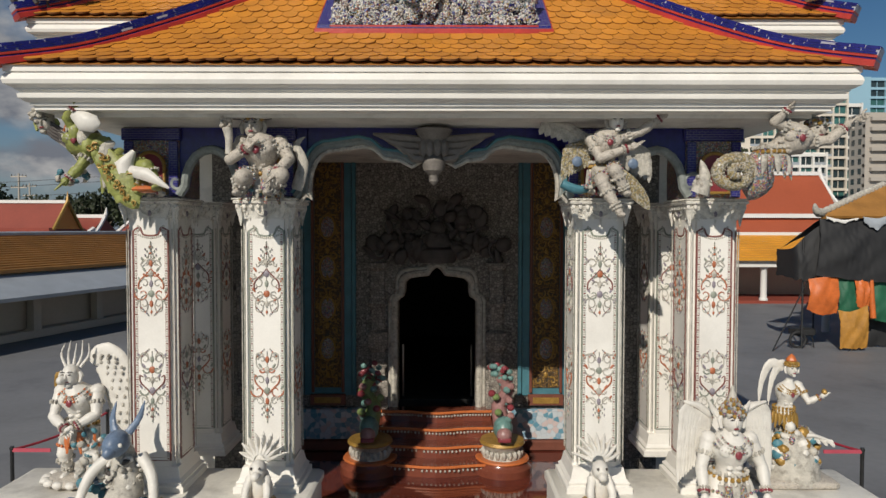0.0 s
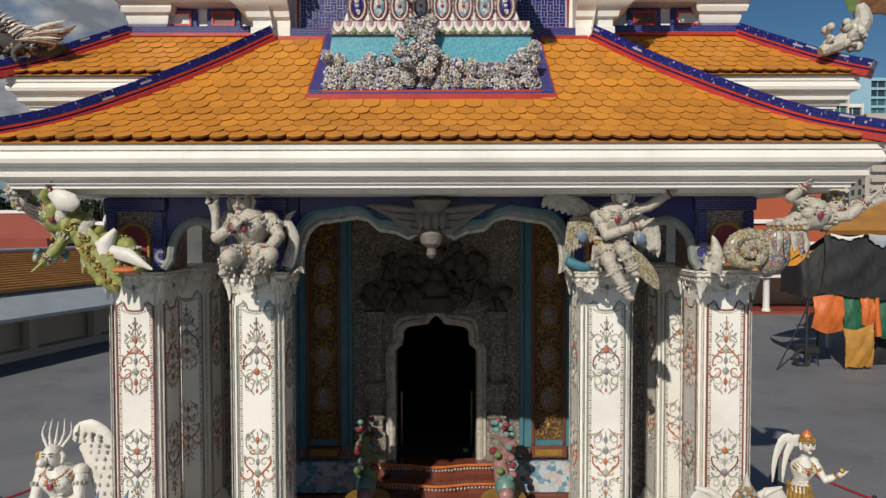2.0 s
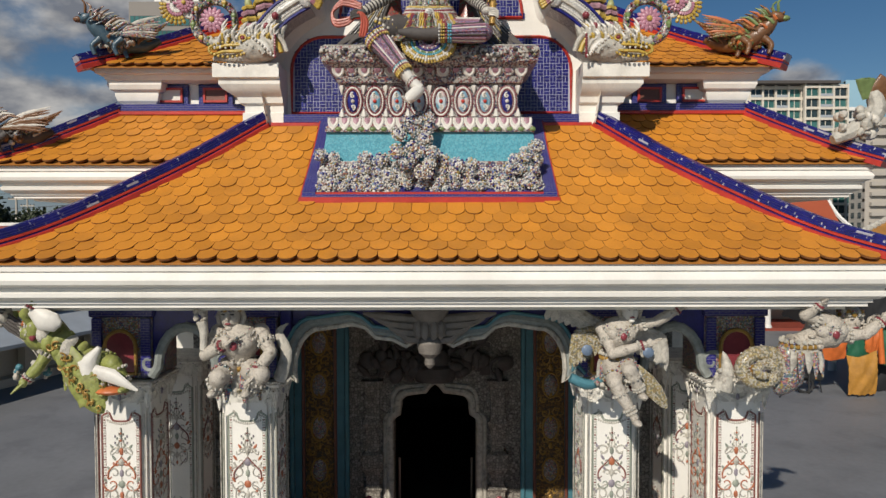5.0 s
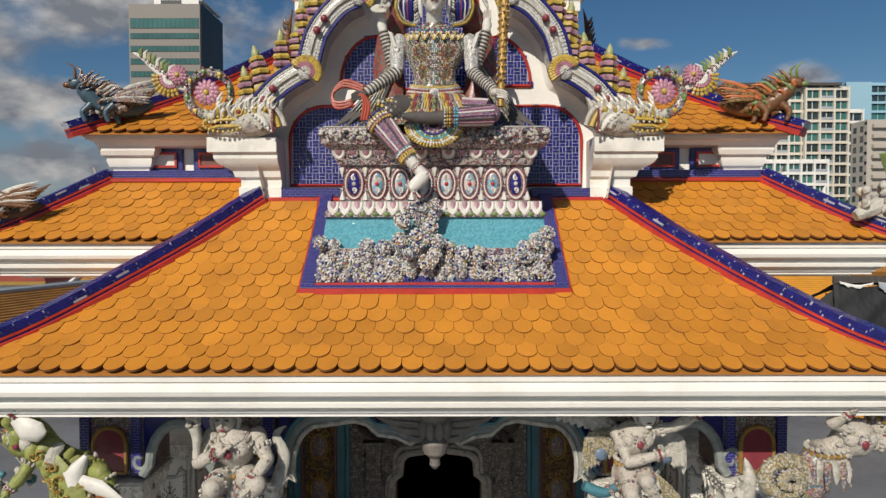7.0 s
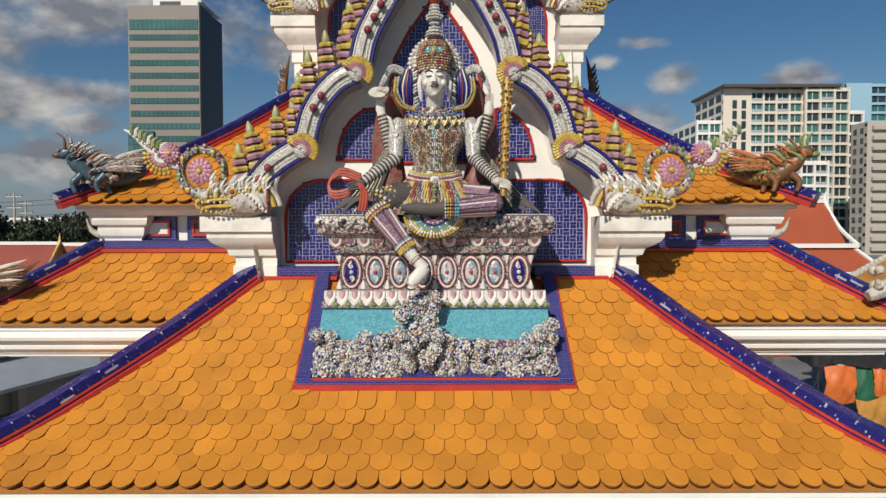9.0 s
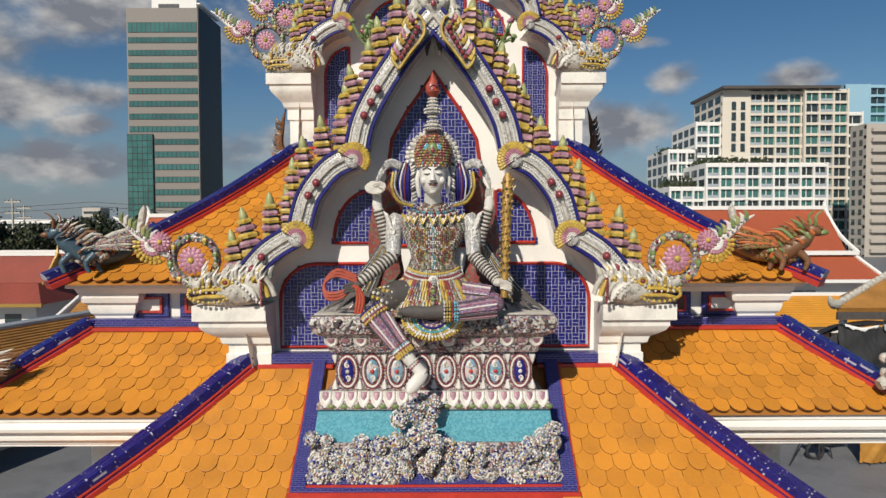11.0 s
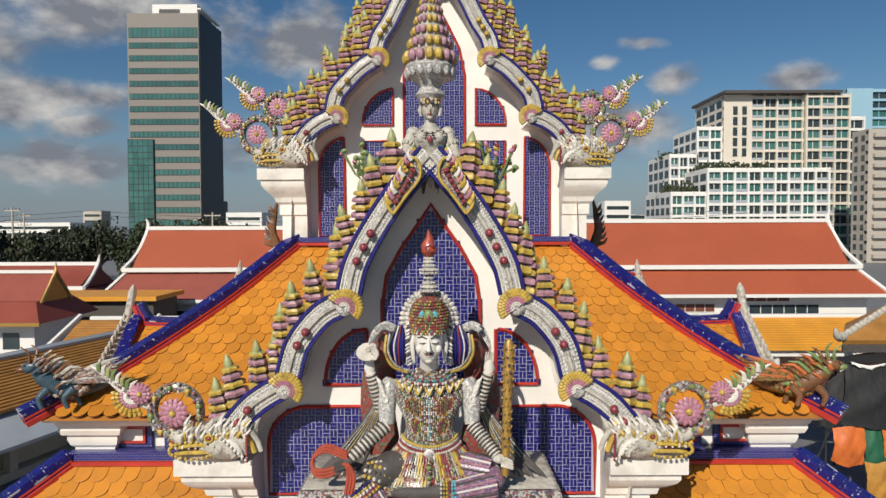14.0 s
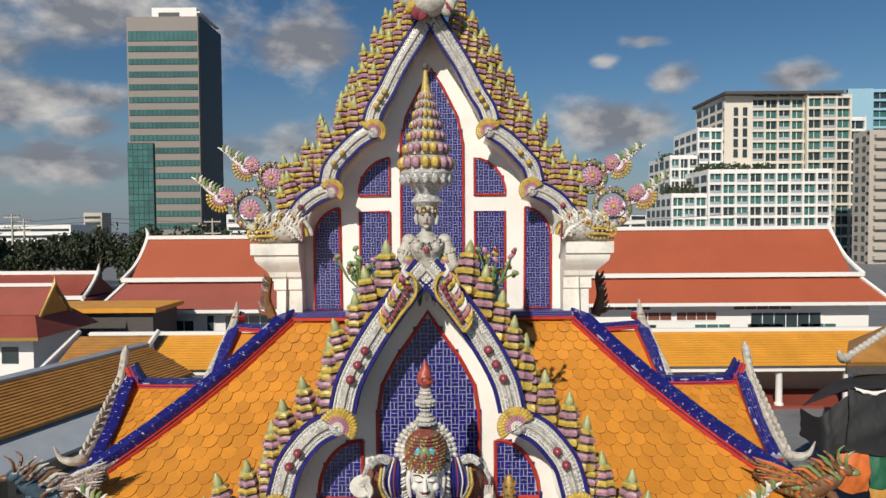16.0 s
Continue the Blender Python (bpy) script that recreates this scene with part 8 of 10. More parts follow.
for x, mi_ in ((-1.62, 0), (1.55, 1)):
    b, rn = Build(), random.Random(50 + mi_)
    for ring_ in range(4):
        for k in range(9):
            a = math.pi * (k / 8)
            r0, z0 = 0.05 + 0.022 * ring_, TOP + 0.44
            p = Vector((x + r0 * math.cos(a), 6.06 + 0.03 * ring_, z0 + r0 * math.sin(a)))
            d = Vector((math.cos(a), 0.1, math.sin(a) + 0.35)).normalized()
            b.tube([p, p + d * 0.07 + Vector((0.012, 0, 0)), p + d * 0.13], [0.025, 0.022, 0.003], 0, 6)
    b.ell((x, 5.98, TOP + 0.38), (0.08, 0.1, 0.09), 0, 12, 8)
    b.ell((x, 5.89, TOP + 0.35), (0.05, 0.06, 0.045), 0, 10, 6)
    for s in (-1, 1):
        b.ell((x + s * 0.04, 5.89, TOP + 0.42), (0.014, 0.012, 0.014), 2, 6, 4)
        limb(b, [(x + s * 0.07, 6.0, TOP + 0.3), (x + s * 0.1, 5.92, TOP + 0.2), (x + s * 0.09, 5.9, TOP + 0.11)], 0.045, 0.03, 0)
    b.tube([(x, 6.08, TOP + 0.1), (x, 6.05, TOP + 0.22), (x, 6.02, TOP + 0.34)], [0.12, 0.11, 0.08], 0, 12)
    b.box((x - 0.15, 5.82, TOP + 0.001), (x + 0.15, 6.1, TOP + 0.1), 1, 0.02)
    solid("plinth_statue", b, [FACE, GOLD, DARK], "small white flame-maned beast statue at a column's foot", "statue", "column-foot statues")

# small crowned statue over the lower gable's apex
b = Build()
Y, Z = 7.45, 10.37
man(b, 0.92, (0, Y, Z + 0.08), (0, Y - 0.02, Z + 0.34), (0, Y - 0.05, Z + 0.6),
    [((-0.15, Y, Z + 0.4), (-0.23, Y - 0.06, Z + 0.2), (-0.07, Y - 0.18, Z + 0.1)), ((0.15, Y, Z + 0.4), (0.23, Y - 0.06, Z + 0.2), (0.07, Y - 0.18, Z + 0.1))],
    [], 1, 1, 8, 1, 0)
b.tube([(0.05, Y - 0.2, Z + 0.0), (0.1, Y - 0.18, Z + 0.3)], [0.012, 0.02], 6, 7)
b.lathe([(0.09, 0.68), (0.14, 0.73), (0.09, 0.79), (0.12, 0.84), (0.2, 0.9), (0.23, 0.97), (0.2, 1.0)], (0, Y, Z), 16, 11)
for i in range(16):
    a = 2 * math.pi * i / 16
    b.ell((0.2 * math.cos(a), Y + 0.2 * math.sin(a), Z + 0.92), (0.035, 0.035, 0.05), 11, 6, 4)
for z, r, hh in ((1.0, 0.24, 0.1), (1.13, 0.2, 0.08), (1.24, 0.165, 0.07), (1.34, 0.14, 0.06), (1.43, 0.115, 0.055), (1.51, 0.09, 0.05), (1.58, 0.07, 0.05)):
    b.lathe([(r * 0.8, -0.02), (r * 0.82, hh + 0.02)], (0, Y, Z + z), 14, 1)
    for i in range(16):
        a = 2 * math.pi * i / 16
        b.ell((r * 0.86 * math.cos(a), Y + r * 0.86 * math.sin(a), Z + z + hh / 2), (r * 0.19, r * 0.19, hh * 0.56), 12 if i % 4 < 2 else 13, 6, 4)
b.tube([(0, Y, Z + 1.62), (0, Y, Z + 1.72), (0, Y, Z + 1.84)], [0.05, 0.03, 0.015], 12, 10)
b.ell((0, Y, Z + 1.86), (0.03, 0.03, 0.035), 8, 8, 6)
solid("crowned_statue", b, SM[:11] + [GREY_MOSAIC, YELLOW, LILAC], "small stucco statue with a tall tiered crown above the gable's apex", "statue")

# ---- beasts on the roof corners ----
def beast(x, y, z, s, mats, label, seed, size=0.72):
    """A long-bodied roof guardian that faces outward along the hip."""
    b, rn = Build(), random.Random(seed)
    path = curve([(x - s * 0.55, y + 0.3, z + 0.32), (x - s * 0.3, y + 0.2, z + 0.2), (x, y, z + 0.2), (x + s * 0.22, y - 0.12, z + 0.36), (x + s * 0.32, y - 0.18, z + 0.5)], 5)
    b.tube(path, [0.02 + 0.12 * math.sin(math.pi * (0.08 + 0.75 * i / 20)) for i in range(21)], 0, 10)
    b.ell((x + s * 0.38, y - 0.2, z + 0.52), (0.13, 0.08, 0.08), 0, 10, 6, (0, s * 20, 0))
    b.ell((x + s * 0.48, y - 0.22, z + 0.49), (0.08, 0.06, 0.045), 2, 10, 6)
    for k in range(7):
        b.tube([(x + s * (0.3 - 0.05 * k), y - 0.15, z + 0.52 - 0.03 * k), (x + s * (0.24 - 0.07 * k), y - 0.12, z + 0.66 - 0.03 * k), (x + s * (0.14 - 0.08 * k), y - 0.1, z + 0.74 - 0.05 * k)], [0.035, 0.03, 0.004], 1 + k % 3, 6)
        b.tube([(x - s * 0.1, y + 0.05, z + 0.24), (x - s * (0.3 + 0.04 * k), y + 0.1, z + 0.26 + 0.03 * k), (x - s * (0.5 + 0.05 * k), y + 0.16, z + 0.3 + 0.05 * k)], [0.04, 0.04, 0.006], 3 if k % 2 else 1, 6, 0.5)
    for q, e in ((0.18, -0.1), (0.26, 0.1), (-0.15, -0.08), (-0.22, 0.1)):
        limb(b, [(x + s * q, y + e - 0.05, z + 0.22), (x + s * (q + 0.1), y + e - 0.1, z + 0.1), (x + s * (q + 0.06), y + e - 0.1, z - 0.04)], 0.06, 0.03, 0)
    lump(b, (x, y, z + 0.18), (0.25, 0.14, 0.1), 60, (0, 1, 2, 3), rn, 0.045)
    for k in range(46):
        # flame scales along the back and flanks
        p = path[rn.randrange(3, 20)]
        o = Vector((rn.uniform(-0.06, 0.06), -rn.uniform(0.02, 0.13), rn.uniform(-0.04, 0.13)))
        q = p + o
        b.tube([q, q + Vector((-s * 0.05, -0.02, 0.05)), q + Vector((-s * rn.uniform(0.1, 0.17), 0, rn.uniform(0.06, 0.14)))], [0.028, 0.024, 0.003], rn.randrange(4), 6, 0.6)
    for k in range(9):
        f = k / 8
        b.tube(curve([(x - s * 0.02, y - 0.1, z + 0.3), (x - s * (0.28 + 0.1 * f), y - 0.08, z + 0.3 + 0.2 * f), (x - s * (0.62 + 0.1 * f), y, z + 0.26 + 0.36 * f)], 3), [0.02, 0.032, 0.036, 0.034, 0.026, 0.015, 0.003], (1, 1, 3)[k % 3], 7, 0.4)
    for k in (-1, 1):
        b.tube(curve([(x + s * 0.36, y - 0.2 + 0.05 * k, z + 0.58), (x + s * 0.34, y - 0.2 + 0.09 * k, z + 0.72), (x + s * 0.44, y - 0.2 + 0.1 * k, z + 0.8)], 3), [0.025, 0.024, 0.022, 0.018, 0.014, 0.009, 0.003], 2, 6)
        b.ell((x + s * 0.43, y - 0.22 + 0.06 * k, z + 0.56), 0.02, 1, 7, 5)
    b.move(Matrix.Translation((x, y, z)) @ Matrix.Scale(size, 4) @ Matrix.Translation((-x, -y, -z)))
    return solid("roof_beast", b, mats, label, "statue", "roof beasts")


BROWN_G = mat("brown_glaze", (0.17, 0.08, 0.035), 0.35, 0.3, 12, 0.4)
BEAST_RED = mosaic("amber_scale_glaze", [(0.26, 0.1, 0.03), (0.34, 0.16, 0.05), (0.14, 0.06, 0.03), (0.2, 0.18, 0.06)], 45, (0.08, 0.05, 0.03), 0.35)
BLUE_G = mat("dark_blue_glaze", (0.05, 0.09, 0.12), 0.35, 0.3, 12, 0.4)
beast(-3.55, 8.02, 8.26, -1, [BLUE_G, MIXED, BROWN_G, CARVED], "glazed blue and white winged horse statue on a roof corner", 61)
beast(3.55, 8.02, 8.26, 1, [BROWN_G, BEAST_RED, GREEN, ORANGE_TRIM], "glazed brown dragon statue on a roof corner", 62)
beast(-4.42, 7.35, 7.12, -1, [DARK, BROWN_G, MIXED, STATUE], "dark weathered beast statue on the side roof corner", 63)
b, rn = Build(), random.Random(65)
x, y, z = 4.35, 7.3, 7.2
b.tube(curve([(x - 0.25, y, z), (x, y, z + 0.12), (x + 0.2, y, z + 0.3), (x + 0.15, y, z + 0.5)], 4), [0.03 + 0.07 * math.sin(0.3 + i * 0.2) for i in range(13)], 0, 8)
for k in range(3):
    b.tube([(x + 0.1, y, z + 0.4), (x + 0.05 + 0.16 * k, y - 0.05, z + 0.62 - 0.05 * k), (x + 0.1 + 0.3 * k, y - 0.05, z + 0.62 - 0.16 * k)], [0.04, 0.13, 0.03], (2, 3, 3)[k], 10, 0.25)
lump(b, (x, y, z + 0.16), (0.24, 0.1, 0.14), 30, (0, 1), rn, 0.05)
solid("roof_beast", b, [CARVED, STATUE, GREEN, BROWN_G], "grey butterfly-winged statue on the side roof corner", "statue", "roof beasts")

# ---- rear wings of the temple ----
REAR = [(10.9, 7.66), (11.5, 7.98), (12.2, 8.42)]
rear = thing("rear_roof", "orange fish-scale tile roof of the rear cross wing with blue ridge", "roof", kind="structure")
part("bed", bed(REAR, lambda u: -4.68 - 0.15 * u, lambda u: 4.68 + 0.15 * u), UNDER, rear, smooth=False)
part("back_slope", bed([(13.5, 7.3), (12.21, 8.42)], lambda u: -4.9, lambda u: 4.9), TILE, rear, smooth=False)
for s in (-1, 1):
    lay(rear, slope(REAR, (lambda u: 3.0) if s > 0 else (lambda u: -4.63 - 0.15 * u), (lambda u: 4.63 + 0.15 * u) if s > 0 else (lambda u: -3.0)), 70 + s)
    ridge(rear, [(s * 2.6, 12.2, 8.42), (s * 4.5, 12.2, 8.43), (s * 4.72, 12.2, 8.52), (s * 4.84, 12.2, 8.75)], "top_ridge", 0.08)
    ridge(rear, [(s * 4.7, 10.85, 7.66), (s * 4.76, 11.5, 8.0), (s * 4.84, 12.2, 8.52)], "verge_ridge", 0.1)
    n_ = thing("chofa", "pale scaled serpent ridge end with a raised tip", "finial", group="ridge ends")
    b = Build()
    b.tube(curve([(s * 4.82, 10.75, 7.72), (s * 4.87, 11.3, 7.98), (s * 4.93, 12.0, 8.45), (s * 4.92, 12.2, 8.85), (s * 4.89, 12.2, 9.06)], 5), [0.065] * 16 + [0.07, 0.06, 0.04, 0.02, 0.005], 0, 8)
    for k in range(12):
        f = k / 11
        b.ell((s * (4.85 + 0.1 * f), 10.8 + 1.2 * f, 7.8 + 0.72 * f), (0.04, 0.05, 0.08), 0, 6, 4)
    part("scaled_body", b, CARVED, n_)
    b = Build()
    b.tube(curve([(s * 4.81, 10.8, 7.74), (s * 4.9, 10.65, 7.76), (s * 5.02, 10.6, 7.82), (s * 5.08, 10.55, 8.0)], 4), [0.06, 0.08, 0.08, 0.07, 0.06, 0.06, 0.05, 0.045, 0.04, 0.03, 0.02, 0.015, 0.005], 0, 8)
    part("head", b, CARVED, n_)
REAR2 = [(16.0, 7.6), (17.0, 8.5)]
rear = thing("rear_roof", "orange rear roof wing with a blue verge", "roof", kind="structure")
part("bed", bed(REAR2, lambda u: -4.9 + 0.2 * u, lambda u: 4.9 - 0.2 * u), TILE, rear, smooth=False)
for s in (-1, 1):
    ridge(rear, [(s * 4.9, 15.95, 7.6), (s * 4.7, 17.0, 8.55), (s * 4.62, 17.0, 8.9)], "verge_ridge", 0.13)
    ridge(rear, [(s * 3.2, 17.0, 8.5), (s * 4.65, 17.0, 8.6)], "top_ridge", 0.1)
    solid("chofa", Build().tube(curve([(s * 5.0, 15.9, 7.6), (s * 4.85, 16.9, 8.4), (s * 4.7, 17, 8.8), (s * 4.66, 17, 9.2)], 4), [0.1] * 9 + [0.08, 0.06, 0.03, 0.005], 0, 8), CARVED, "pale upswept ridge end of the rear wing", "finial", "rear ridge ends")
    x0, x1 = sorted((s * 2.5, s * 5.0))
    solid("wall_rear", Build().box((x0, 11.3, 0), (x1, 20, 7.25)), WHITE, "white wall of the rear wing", "wall", kind="structure", smooth=False)
    b, rn = Build(), random.Random(80 + s)
    b.tube(curve([(s * 2.22, 10.9, 9.66), (s * 2.3, 10.9, 9.9), (s * 2.26, 10.9, 10.15), (s * 2.2, 10.9, 10.42)], 4), [0.07, 0.075, 0.075, 0.07, 0.065, 0.06, 0.055, 0.05, 0.04, 0.03, 0.02, 0.01, 0.004], 0, 8)
    for k in range(7):
        z_ = 9.7 + 0.08 * k
        b.tube([(s * 2.26, 10.88, z_), (s * (2.38 - 0.012 * k), 10.86, z_ + 0.03), (s * (2.42 - 0.015 * k), 10.86, z_ + 0.11)], [0.035, 0.028, 0.004], k % 3, 6)
    solid("roof_ornament", b, [BROWN_G, MIXED, DARK], "dark weathered roof ornament behind a gable pier", "ornament", "rear ornaments")

# ---- terrace surroundings ----
TARP = mat("black_tarpaulin", (0.016, 0.016, 0.017), 0.7, 0.25, 2, 0.2, 20)
TARP_O = mat("orange_tarpaulin", (0.55, 0.13, 0.025), 0.5, 0.25, 3, 0.3, 20)
TARP_G = mat("green_netting", (0.015, 0.10, 0.05), 0.6, 0.3, 3, 0.4, 30)
TARP_Y = mat("ochre_cloth", (0.40, 0.19, 0.03), 0.6, 0.25, 3, 0.3, 20)
STEEL = mat("dark_steel", (0.05, 0.05, 0.05), 0.5, 0.2, 8, 0.1, metal=0.6)
GREY_SHEET = mat("grey_metal_sheet", (0.34, 0.37, 0.40), 0.5, 0.12, 1.5, 0.1)
GALLERY_TILE = mat("ochre_gallery_tile", (0.36, 0.17, 0.04), 0.5, 0.25, 1.2, 0.3, 12)
BRIGHT_TILE = mat("bright_ochre_tile", (0.62, 0.28, 0.03), 0.45, 0.15, 0.8, 0.2, 10)
RED_ROOF = mat("terracotta_roof", (0.34, 0.075, 0.03), 0.6, 0.12, 0.3, 0.3, 4, dirt=(0.25, 0.06, 0.03), dirt_amount=0.4, dirt_scale=0.15)
MAROON_ROOF = mat("dull_red_roof", (0.24, 0.05, 0.03), 0.6, 0.15, 0.4, 0.3, 4)
FAR_WHITE = mat("far_white_paint", (0.72, 0.70, 0.66), 0.7, 0.06, 0.2, 0)
BEIGE = mat("beige_wall", (0.45, 0.4, 0.33), 0.7, 0.1, 0.6, 0.1, 8)
DGLASS = mat("dark_window_glass", (0.03, 0.045, 0.05), 0.12, 0.3, 0.3, 0)
GGLASS = mat("green_window_glass", (0.045, 0.13, 0.12), 0.15, 0.4, 0.25, 0, rand=0.4)


tent = thing("work_tent", "work shelter draped in black tarpaulin with orange and green sheets", "tent", (0, 0, 0))
for k, (x, y) in enumerate(((14.0, 25.15), (16.3, 25.2), (19.5, 25.2), (16.4, 28.6), (19.5, 28.6))):
    part("pole", Build().tube([(x, y, 0), (x, y, 4.3)], 0.04, 0, 8), STEEL, tent)
for x, dx in ((14.2, -1.6), (16.4, -0.9)):
    part("stay", Build().tube([(x, 25.2, 2.6), (x + dx, 24.6, 0.0)], 0.03, 0, 6), STEEL, tent)
def drape(edge_top, edge_low, n, m, sag, seed, crease=0.05):
    """A slack sheet hung between two edges, with diagonal creases and a turned-back hem."""
    rn = random.Random(seed)
    o = Vector((rn.uniform(0, 50), rn.uniform(0, 50), 0))
    up_, low_ = curve(edge_top, 6), curve(edge_low, 6)
    def at(line, u):
        q = u * (len(line) - 1)
        k = min(int(q), len(line) - 2)
        return line[k].lerp(line[k + 1], q - k)
    front, back_ = [], []
    for j in range(m + 1):
        f = j / m
        row = []
        for i in range(n + 1):
            u = i / n
            p = at(up_, u).lerp(at(low_, u), f)
            w = noise.noise(o + Vector((u * 5 + f * 2.5, f * 1.6, 0))) + 0.6 * abs(noise.noise(o + Vector((u * 13 - f * 6, f * 4, 3)))) + 0.3 * noise.noise(o + Vector((u * 34, f * 9, 7)))
            p = p + Vector((crease * 0.3 * w, -sag * math.sin(math.pi * f) - crease * 1.5 * w, 0.08 * noise.noise(o + Vector((u * 9, 5, f))) * f))
            row.append(tuple(p))
        front.append(row)
        back_.append([(x, y + 0.015, z) for x, y, z in row])
    b = Build()
    b.rings(front, 0, caps=False, closed=False)
    b.rings(back_, 0, caps=False, closed=False)
    return b


part("curtain", drape([(14.55, 25.0, 5.02), (15.4, 24.9, 4.9), (16.0, 24.95, 4.92), (16.9, 25.0, 5.05), (19, 25, 4.95), (21, 25, 5.0)], [(14.3, 24.8, 2.85), (15.2, 24.7, 2.75), (16.0, 24.75, 2.68), (16.9, 24.7, 2.6), (19, 24.75, 2.6), (21, 24.8, 2.65)], 60, 22, 0.12, 3), TARP, tent, "creased black tarpaulin curtain")
part("side_curtain", drape([(14.8, 25.04, 4.9), (14.2, 25.2, 4.45), (13.72, 25.4, 3.9), (13.9, 27, 3.8)], [(14.6, 24.88, 2.85), (14.1, 25.05, 2.66), (13.75, 25.3, 2.7), (13.9, 27, 2.75)], 30, 16, 0.06, 4), TARP, tent, "slanting black side sheet")
part("top_sheet", drape([(14.55, 25.0, 5.02), (17, 25.0, 5.05), (21, 25.0, 5.0)], [(14.2, 27.4, 3.8), (17, 29, 4.5), (21, 29, 4.6)], 40, 14, 0.0, 6, 0.03), TARP, tent, "sagging black top sheet")
part("white_flap", drape([(14.65, 24.85, 5.12), (15.3, 24.8, 4.98), (15.9, 24.85, 5.06)], [(14.7, 24.84, 5.02), (15.3, 24.78, 4.86), (15.9, 24.84, 5.0)], 16, 4, 0.02, 8, 0.01), FAR_WHITE, tent, "white edge of a folded sheet")
part("white_flap", drape([(16.05, 24.8, 5.1), (16.6, 24.75, 5.04), (17.0, 24.8, 5.16)], [(16.08, 24.79, 4.9), (16.55, 24.72, 4.62), (17.0, 24.79, 4.95)], 16, 6, 0.03, 9, 0.015), GREY_SHEET, tent, "pale grey folded sheet")
part("orange_sheet", drape([(14.05, 24.85, 2.72), (14.6, 24.8, 2.8), (15.15, 24.85, 2.78)], [(14.0, 24.8, 1.55), (14.5, 24.72, 1.36), (15.1, 24.8, 1.42)], 18, 14, 0.16, 11, 0.04), TARP_O, tent, "orange tarpaulin sheet")
part("orange_sheet", drape([(15.75, 24.78, 2.72), (16.0, 24.75, 2.76), (16.25, 24.78, 2.72)], [(15.8, 24.76, 1.75), (16.05, 24.72, 1.6), (16.3, 24.76, 1.7)], 12, 12, 0.1, 12, 0.04), TARP_O, tent, "orange tarpaulin sheet")
part("orange_roll", Build().tube([(16.38, 24.75, 2.7), (16.4, 24.72, 2.0), (16.46, 24.72, 1.25)], [0.08, 0.1, 0.11], 0, 10), TARP_O, tent)
part("green_sheet", drape([(15.16, 24.9, 2.74), (15.5, 24.85, 2.76), (15.9, 24.9, 2.7)], [(15.2, 24.88, 1.5), (15.7, 24.8, 1.2), (16.3, 24.86, 1.15)], 20, 16, 0.1, 13, 0.05), TARP_G, tent, "dark green netting")
part("green_sheet", drape([(16.45, 24.95, 2.66), (17.6, 24.9, 2.66), (21, 24.95, 2.66)], [(16.5, 24.9, 1.15), (17.6, 24.85, 1.05), (21, 24.9, 1.1)], 40, 14, 0.1, 14, 0.05), TARP_G, tent, "dark green netting")
part("ochre_sheet", drape([(15.12, 24.7, 1.56), (15.6, 24.65, 1.5), (16.22, 24.7, 1.75)], [(15.2, 24.68, 0.1), (15.7, 24.6, 0.06), (16.2, 24.66, 0.12)], 18, 16, 0.1, 15, 0.045), TARP_Y, tent, "ochre cloth hanging to the ground")
part("dark_sheet", drape([(16.6, 25.6, 1.4), (18, 25.6, 1.45), (21, 25.6, 1.4)], [(16.6, 25.5, 0.03), (18, 25.45, 0.03), (21, 25.5, 0.03)], 30, 10, 0.1, 16), TARP, tent)
barrow = thing("wheelbarrow", "dark wheelbarrow parked beside the shelter", "wheelbarrow", (14.2, 25.6, 0))
part("tray", Build().box((-0.35, -0.3, 0.45), (0.45, 0.3, 0.75), 0, 0.05), STEEL, barrow)
part("wheel", Build().tube([(-0.3 + 0.3 * math.cos(k * math.pi / 8), -0.35, 0.32 + 0.3 * math.sin(k * math.pi / 8)) for k in range(17)], 0.06, 0, 8), TARP, barrow)
for s in (-1, 1):
    part("leg", Build().tube([(0.3, s * 0.25, 0.5), (0.4, s * 0.25, 0)], 0.025, 0, 6), STEEL, barrow)

for s in (-1, 1):
    for x, y in ((7.05, 10.7), (6.6, 12.9)):
        st = thing("stanchion", "dark barrier post with a round foot", "barrier post", (s * x, y, 0), "barrier posts")
        part("post", Build().lathe([(0.03, 0.02), (0.03, 0.96), (0.04, 0.98), (0.03, 1.02)], n=10), STEEL, st)
        part("foot", Build().lathe([(0.17, 0), (0.17, 0.015), (0.04, 0.04)], n=16), STEEL, st)
    solid("barrier_rope", Build().tube([(s * (7.05 - 0.45 * f), 10.7 + 2.2 * f, 0.96 - 0.3 * f * (1 - f)) for f in [i / 8 for i in range(9)]], 0.022, 0, 6), ROPE, "dark red rope between two barrier posts", "rope", "barrier ropes")
    solid("barrier_belt", Build().box((min(s * 7.05, s * 6.4), 10.68, 0.93), (max(s * 7.05, s * 6.4), 10.7, 0.99)), mat("rose_red_belt", (0.45, 0.07, 0.1), 0.6, 0.1, 5, 0.1) if s < 0 else bpy.data.materials["rose_red_belt"], "rose red barrier belt at a post", "belt", "barrier belts", smooth=False)


